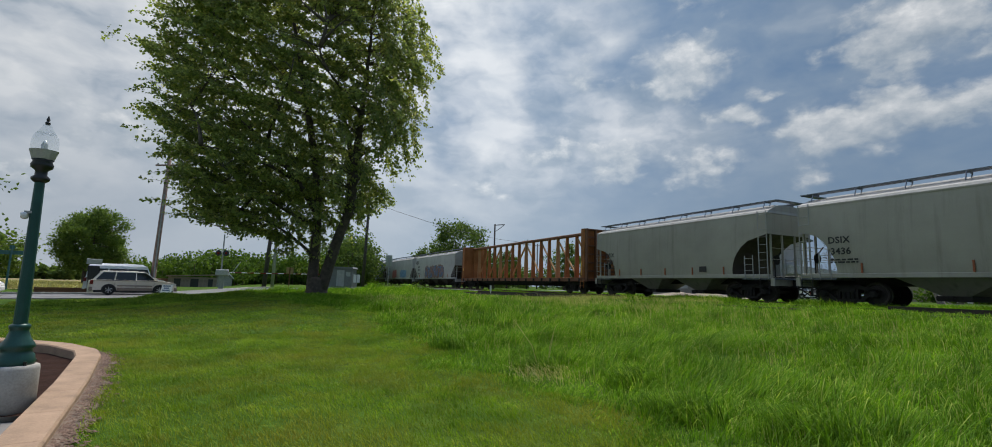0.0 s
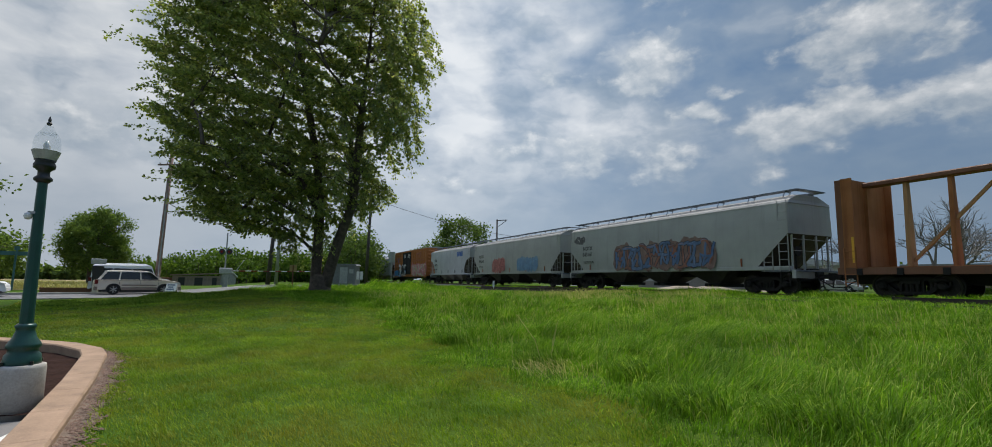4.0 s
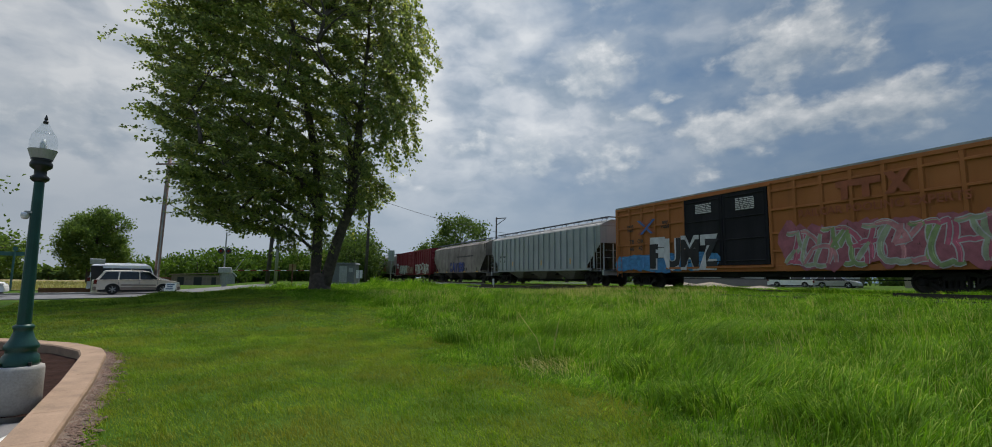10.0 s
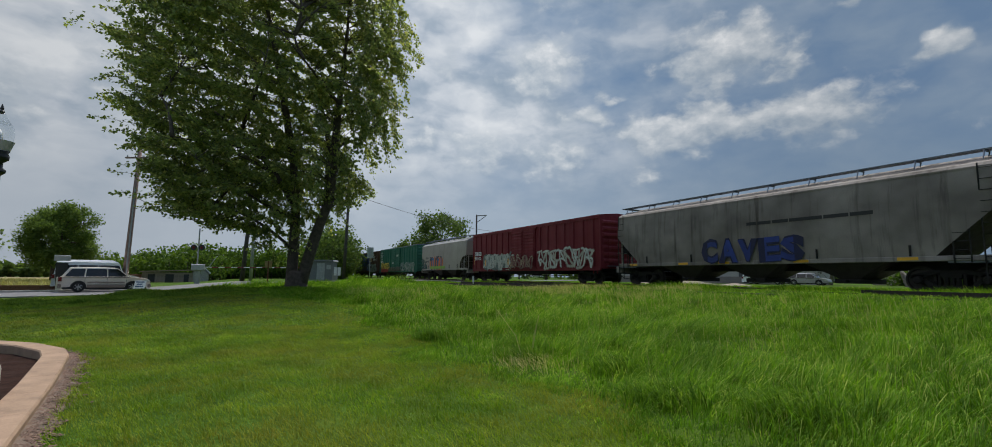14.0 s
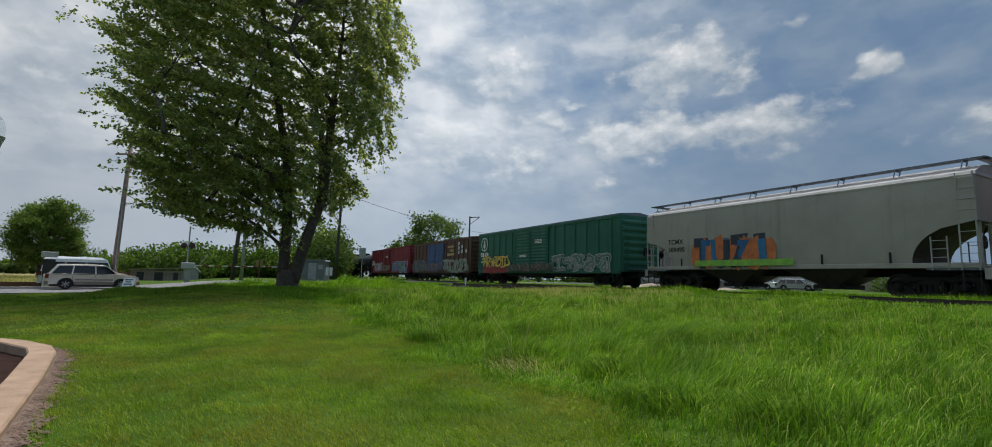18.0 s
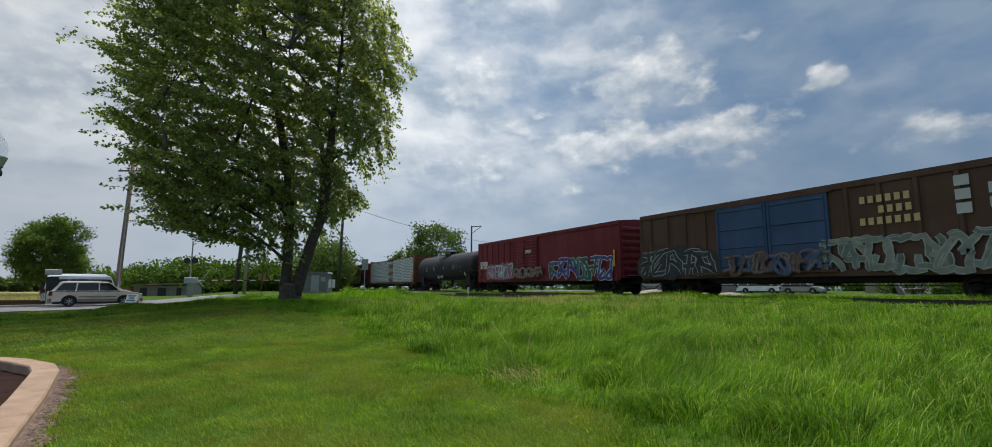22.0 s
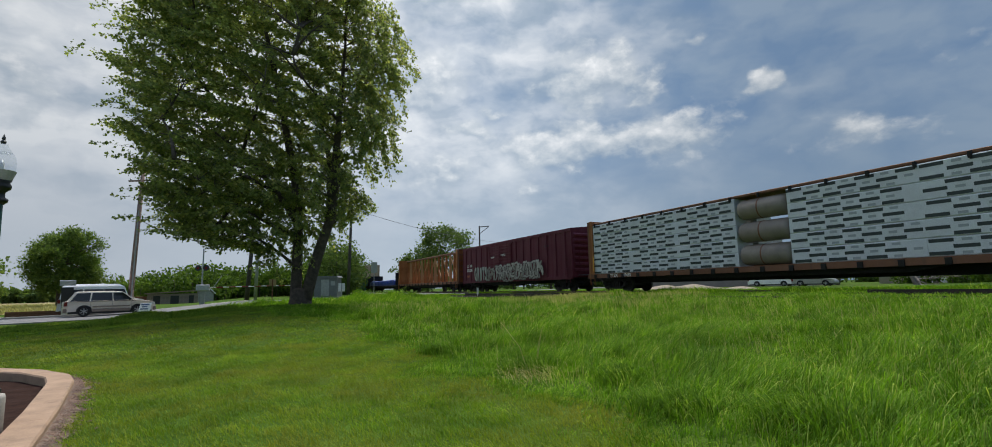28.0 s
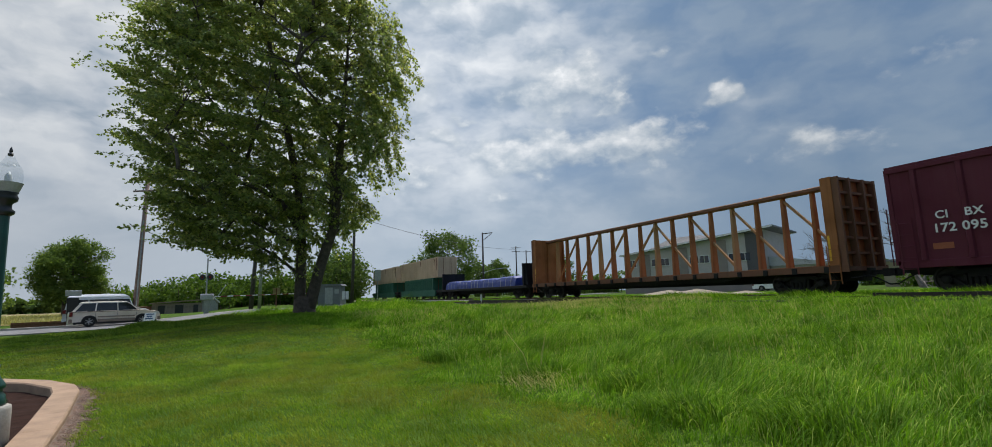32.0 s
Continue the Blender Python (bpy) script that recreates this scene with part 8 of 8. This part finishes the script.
def notice_board():
    """A dark lectern with a tilted pale board, two thin posts, a cream bollard and a low planter."""
    x, y = -44.5, -11.2
    g, yaw = land(x, y), math.degrees(math.atan2(y, x)) + 90
    b = thing("notice_board", "dark notice lectern with a tilted pale board", "sign", "", pose(x, y, g, 0, 0, yaw))
    part("pedestal", MB().prism([(-0.22, -0.1), (0.22, -0.1), (0.34, 2.0), (-0.34, 2.0)], -0.12, 0.12), LAMP_BLACK, b)
    part("board", MB().box(-0.44, 0.44, -0.03, 0.03, -0.20, 0.20, 0.01), plain("pale_notice_panel", (0.46, 0.50, 0.52), 0.5, 0, 0.1), b, "pale weathered notice panel", pose(0, -0.1, 2.32, -22, 0, 0))
    for px in (-1.5, -0.75):
        part("post", MB().tube([(px, 0.1, -0.2), (px, 0.1, 1.5)], 0.10, 6), LAMP_BLACK, b)
    c = thing("bollard", "cream painted round bollard by the road", "bollard", "", (x + 1.2, y + 0.3, g))
    part("post", MB().lathe([(0.22, -0.1), (0.22, 0.9), (0.18, 1.0), (0.02, 1.02)], "z", seg=14), plain("cream_paint", (0.55, 0.50, 0.40), 0.7), c)
    p = thing("planter_box", "low brown timber planter beside the road", "planter", "", pose(-45.1, -13.0, land(-45.1, -13.0), 0, 0, yaw))
    for k in range(3):
        part("plank", MB().box(-1.4, 1.4, -0.5, -0.45, 0.15 * k - 0.05, 0.15 * k + 0.09), RUSTY, p)
        part("plank", MB().box(-1.4, 1.4, 0.45, 0.5, 0.15 * k - 0.05, 0.15 * k + 0.09), RUSTY, p)
    for sx in (-1.42, 1.42):
        part("end_board", MB().box(sx - 0.03, sx + 0.03, -0.5, 0.5, -0.1, 0.42), RUSTY, p)
    part("soil", MB().box(-1.38, 1.38, -0.44, 0.44, 0.0, 0.34), MULCH, p)


notice_board()
def lawn_sign():
    """A corrugated plastic sign on wire legs, leaning back, with a few bars of print."""
    x, y = -35.6, -5.3
    g = land(x, y)
    s = thing("lawn_sign", "small white lawn sign with blue print", "sign", "", pose(x, y, g) @ pose(0, 0, 0, 0, 0, math.degrees(math.atan2(y, x)) - 90) @ pose(0, 0, 0, -24, 0, 0))
    for q in (-0.16, 0.16):
        part("wire_leg", MB().tube([(q, 0, -0.15), (q, 0, 0.5)], 0.008, 5), GALV, s)
    board = part("board", MB().prism([(-0.31, 0.28), (0.25, 0.28), (0.33, 0.80), (-0.23, 0.80)], -0.02, 0.02), plain("white_sign_plastic", (0.88, 0.89, 0.90), 0.4, 0, 0.03), s)
    for z, a, b in ((0.70, -0.18, 0.22), (0.56, -0.14, 0.12), (0.42, -0.22, 0.16)):
        part("print_bar", MB().box(a, b, -0.004, 0, z - 0.035, z + 0.035), plain("blue_print", (0.05, 0.10, 0.22), 0.6), board, "", (0, -0.022, 0))


lawn_sign()
sign("street_sign", "blue-green street name sign on a post", -52.3, -18.6, 3.2, 2.0, 0.32, SIGN_BLUE, SIGN_BLUE, 0, 0.07)
sign("street_sign", "blue-green street name sign on a post", -52.1, -18.5, 3.6, 0.32, 0.32, SIGN_BLUE, SIGN_BLUE, 0, 0.05)
sign("small_sign", "small tan sign board on a thin rusty post", -39.9, 1.75, 2.3, 0.5, 0.5, plain("faded_tan_sign", (0.42, 0.30, 0.16), 0.7), RUSTY, 0, 0.04)
sign("marker_sign", "narrow white track marker on a post", -73.0, 16.9, 4.9, 0.9, 1.6, plain("dull_white_marker", (0.35, 0.37, 0.33), 0.7), GALV, 0, 0.06)
sign("track_box", "small white signal box on a post", -56.5, 9.5, 1.95, 0.7, 0.9, SIGN_WHITE, GALV, 0, 0.06)
sign("marker_post", "short white post beside the track", -37.5, 17.4, 1.35, 0.16, 0.5, SIGN_WHITE, SIGN_WHITE, 0, 0.03)


def signal_cabin():
    x, y = -60.5, 8.6
    c = thing("relay_cabinet", "grey metal relay cabin beside the crossing", "cabinet", "", pose(x, y, land(x, y), 0, 0, 65))
    m = plain("grey_cabin_steel", (0.17, 0.18, 0.19), 0.6, 0.2, 0.12)
    part("body", MB().box(-1.3, 1.3, -0.9, 0.9, 0.1, 2.3, 0.03), m, c)
    part("roof", MB().prism([(-1.45, 2.302), (1.45, 2.302), (1.3, 2.5), (-1.3, 2.5)], -1.05, 1.05), m, c)
    part("door", MB().box(-0.5, 0.4, -0.93, -0.905, 0.2, 2.1), GALV, c)
    part("plinth", MB().box(-1.35, 1.35, -0.95, 0.95, -0.2, 0.1), CONCRETE, c)
    part("vent", MB().box(0.6, 1.1, -0.93, -0.905, 1.4, 1.9), GALV, c)


signal_cabin()


def old_shed():
    """A long low weathered shed with a lean-to end."""
    x, y = -84.6, -8.4
    s = thing("weathered_shed", "long low weathered grey board shed by the thicket", "shed", "", pose(x, y, land(x, y) - 0.1, 0, 0, 97))
    wood = plain("silvered_boards", (0.27, 0.215, 0.175), 0.9, 0, 0.3, 1.5, 0.4, 20)
    part("wall", MB().box(-4.0, 2.0, -2, 2, 0, 1.5), wood, s)
    part("roof", MB().prism([(-4.3, 1.5), (2.3, 1.85), (2.3, 2.0), (-4.3, 1.65)], -2.3, 2.3), plain("rust_grey_roofing", (0.25, 0.18, 0.14), 0.8), s)
    for k in range(14):
        part("board", MB().box(-0.18, 0.18, 0, 0.03, 0.05, 1.5), wood, s, "", (-3.8 + k * 0.43, -2.034, 0))
    for a, b in ((-3.3, -2.5), (-1.3, -0.3), (0.9, 1.5)):
        part("door_opening", MB().box(a, b, -2.055, -2.036, 0.05, 1.25), TRIM, s)
    part("lean_to", MB().prism([(2.0, 0), (4.0, 0), (4.0, 1.3), (3.2, 2.2), (2.0, 1.8)], -1.6, 1.6), plain("pale_sheet_metal", (0.34, 0.34, 0.34), 0.5, 0.4), s)
    part("lean_to_roof", MB().prism([(1.9, 1.85), (3.3, 2.25), (4.2, 1.35), (4.25, 1.5), (3.35, 2.4), (1.9, 2.0)], -1.8, 1.8), SIGN_WHITE, s)
    part("rust_panel", MB().box(-8.5, -4.05, -1.6, 1.6, 0, 1.2), RUSTY, s)


old_shed()


def office():
    """Long grey office with a mono-pitch wing, beyond the track."""
    a, b = Vector((-70.3, 62.2)), Vector((-47.9, 70.3))
    d = (b - a).normalized()
    L = (b - a).length
    o = thing("office_building", "long grey panelled office building with mono-pitch roof and ribbon windows", "building", "", pose(a.x, a.y, 0.7, 0, 0, math.degrees(math.atan2(d.y, d.x))))
    wall = plain("grey_wall_panel", (0.42, 0.40, 0.38), 0.8, 0, 0.08, 0.8, 0.1, 20)
    tan_w = plain("taupe_wall_panel", (0.24, 0.21, 0.19), 0.8, 0, 0.08, 0.8, 0.1, 20)
    dark = plain("dark_grey_cladding", (0.085, 0.085, 0.09), 0.7, 0, 0.1)
    white = plain("white_trim", (0.68, 0.68, 0.67), 0.6, 0, 0.06)
    roofm = plain("grey_shingle_roof", (0.15, 0.15, 0.15), 0.9, 0, 0.25, 2, 0.5, 20)
    z0, z1 = 7.1, 9.6
    part("wall", MB().prism([(0, 0), (L, 0), (L, z1), (0, z0)], 0, 14), wall, o)
    part("roof", MB().prism([(-0.5, z0 - 0.05), (L + 1.6, z1 + 0.25), (L + 1.6, z1 + 0.5), (-0.5, z0 + 0.2)], -0.8, 14.5), roofm, o)
    part("fascia", MB().prism([(-0.5, z0 - 0.1), (L + 1.6, z1 + 0.2), (L + 1.6, z1 + 0.45), (-0.5, z0 + 0.15)], -0.86, -0.8), white, o)
    part("hip_roof", MB().loft([[(2, 3, z0 + 0.6), (15, 3, z0 + 1.6), (15, 13, z0 + 1.6), (2, 13, z0 + 0.6)], [(6, 8, z0 + 3.4), (11.5, 8, z0 + 3.4), (11.5, 8.2, z0 + 3.4), (6, 8.2, z0 + 3.4)]]), roofm, o)
    part("dark_bay", MB().box(L - 2.6, L + 0.05, -0.12, 0, 0, z1 - 0.35), dark, o)
    for k, x in enumerate((4.0, 10.8, 17.2)):
        part("pilaster_panel", MB().box(x - 1.1, x + 1.1, -0.10, 0, 0, z0 + (z1 - z0) * (x - 1.1) / L - 0.3), tan_w, o)
    for x in (1.7, 6.2, 7.9, 13.0, 14.7, 19.3, 21.0):
        w = part("window", MB().box(-0.8, 0.8, -0.10, -0.02, 4.9, 6.25), white, o, "", (x, 0, 0))
        for q in (-0.38, 0.38):
            part("pane", MB().box(q - 0.33, q + 0.33, -0.13, -0.10, 5.0, 6.15), GLASS, w)
    part("stone_base", MB().box(-0.05, L, -0.14, 0, 0, 1.3), tan_w, o)
    part("annex", MB().box(L + 0.1, L + 7.6, 2, 12, 0, 3.9), wall, o)
    part("annex_roof", MB().prism([(L + 0.05, 3.9), (L + 8.0, 3.9), (L + 8.0, 4.1), (L + 0.05, 5.5)], 1.6, 12.4), plain("pale_metal_roof", (0.45, 0.46, 0.47), 0.5, 0.3), o)
    return o


office()


def long_building():
    """A low buff shed far behind the yard."""
    b = thing("low_warehouse", "long low buff warehouse behind the yard", "building", "", pose(-26, 96, 0.8, 0, 0, 8))
    part("wall", MB().box(-16, 22, -5, 5, 0, 4.0), plain("buff_siding", (0.34, 0.30, 0.22), 0.8, 0, 0.08, 0.6, 0.2, 8), b)
    part("roof", MB().prism([(-16.4, 4.0), (22.4, 4.0), (22.4, 4.3), (-16.4, 4.3)], -5.4, 5.4), plain("grey_roof_sheet", (0.22, 0.22, 0.22), 0.7), b)
    for k in range(4):
        part("roller_door", MB().box(-12 + k * 9, -8 + k * 9, -5.06, -5.0, 0, 3.0), SIGN_WHITE, b)


long_building()
def gravel_heap(x, y, r, h, seed):
    rnd = random.Random(seed)
    rings = []
    for k in range(6):
        q = k / 5
        rings.append([(math.cos(a) * r * (1 - q) * rnd.uniform(0.85, 1.1), math.sin(a) * r * 0.6 * (1 - q) * rnd.uniform(0.85, 1.1), h * q ** 0.8) for a in [2 * math.pi * i / 18 for i in range(18)]])
    return tagged(part("gravel_mound", MB().loft(rings), plain("tan_gravel", (0.27, 0.225, 0.165), 0.95, 0, 0.3, 3, 0.8, 18), None, "", (x, y, 0.78), True), "low heap of tan gravel beyond the track", "gravel", "gravel heaps")


for k, (x, y, r, h) in enumerate(((-33.5, 38.5, 4.5, 0.75), (-39.5, 41, 5, 0.7), (-28, 38, 3, 0.5))):
    gravel_heap(x, y, r, h, k)

# ---- the disused siding in the grass ----
SIDE = tagged(new("old_siding"), "rusty half-buried siding rails in the grass", "rail track", kind="structure")
OLD_RAIL = plain("dark_old_rail", (0.030, 0.022, 0.018), 0.85, 0.1, 0.3)
for y, drop in ((17.8, 0.0), (16.3, 0.12)):
    for x0, x1, up in ((-41.0, -24.2, 0.22), (-24.0, -8.7, 0.09), (-8.6, -4.0, 0.19)):
        pts = [x0 + (x1 - x0) * k / 6 for k in range(7)]
        part("rail", MB().loft([[(x, y + a, land(x, y) + up - drop + b) for a, b in ((-0.06, -0.27), (0.06, -0.27), (0.036, -0.04), (0.036, 0), (-0.036, 0), (-0.036, -0.04))] for x in pts]), OLD_RAIL, SIDE)
sleeper = MB().box(-0.12, 0.12, -1.25, 1.25, -0.12, 0.0, 0.015).mesh("tie", TIE)
for k in range(62):
    x = -41.0 + 0.6 * k
    part("tie", sleeper, None, SIDE, "", pose(x, 17.05, land(x, 17.05) + 0.02, 0, 0, random.uniform(-3, 3)))


def motions():
    walk(SKY_BAND, [(t, pose(0, 0, 0, 0, 0, 1.0 * t)) for t in (0, 16, 32)])
    times = list(range(0, 33, 2))
    for car, place in TRAIN:
        walk(car, [(t, pose(place + travelled(t), TRACK_Y, RAIL_Z)) for t in times])

    # the wind rocks the leafy crown of the maple
    for ob in SWAYING:
        walk(ob, [(k * 0.5, pose(0, 0, 0, 0.22 * math.sin(k * 1.35) + 0.12 * math.sin(k * 0.61), 0.20 * math.sin(k * 1.1 + 1), 0)) for k in range(65)])

    # wheels roll without slipping, a row every fifteenth of a second
    steps = [k / 15 for k in range(481)]
    angles = [math.degrees(travelled(t) / WHEEL_R) for t in steps]
    for w, x in WHEELSETS:
        walk(w, [(t, pose(x, 0, 0.45, 0, a, 0)) for t, a in zip(steps, angles)])


motions()
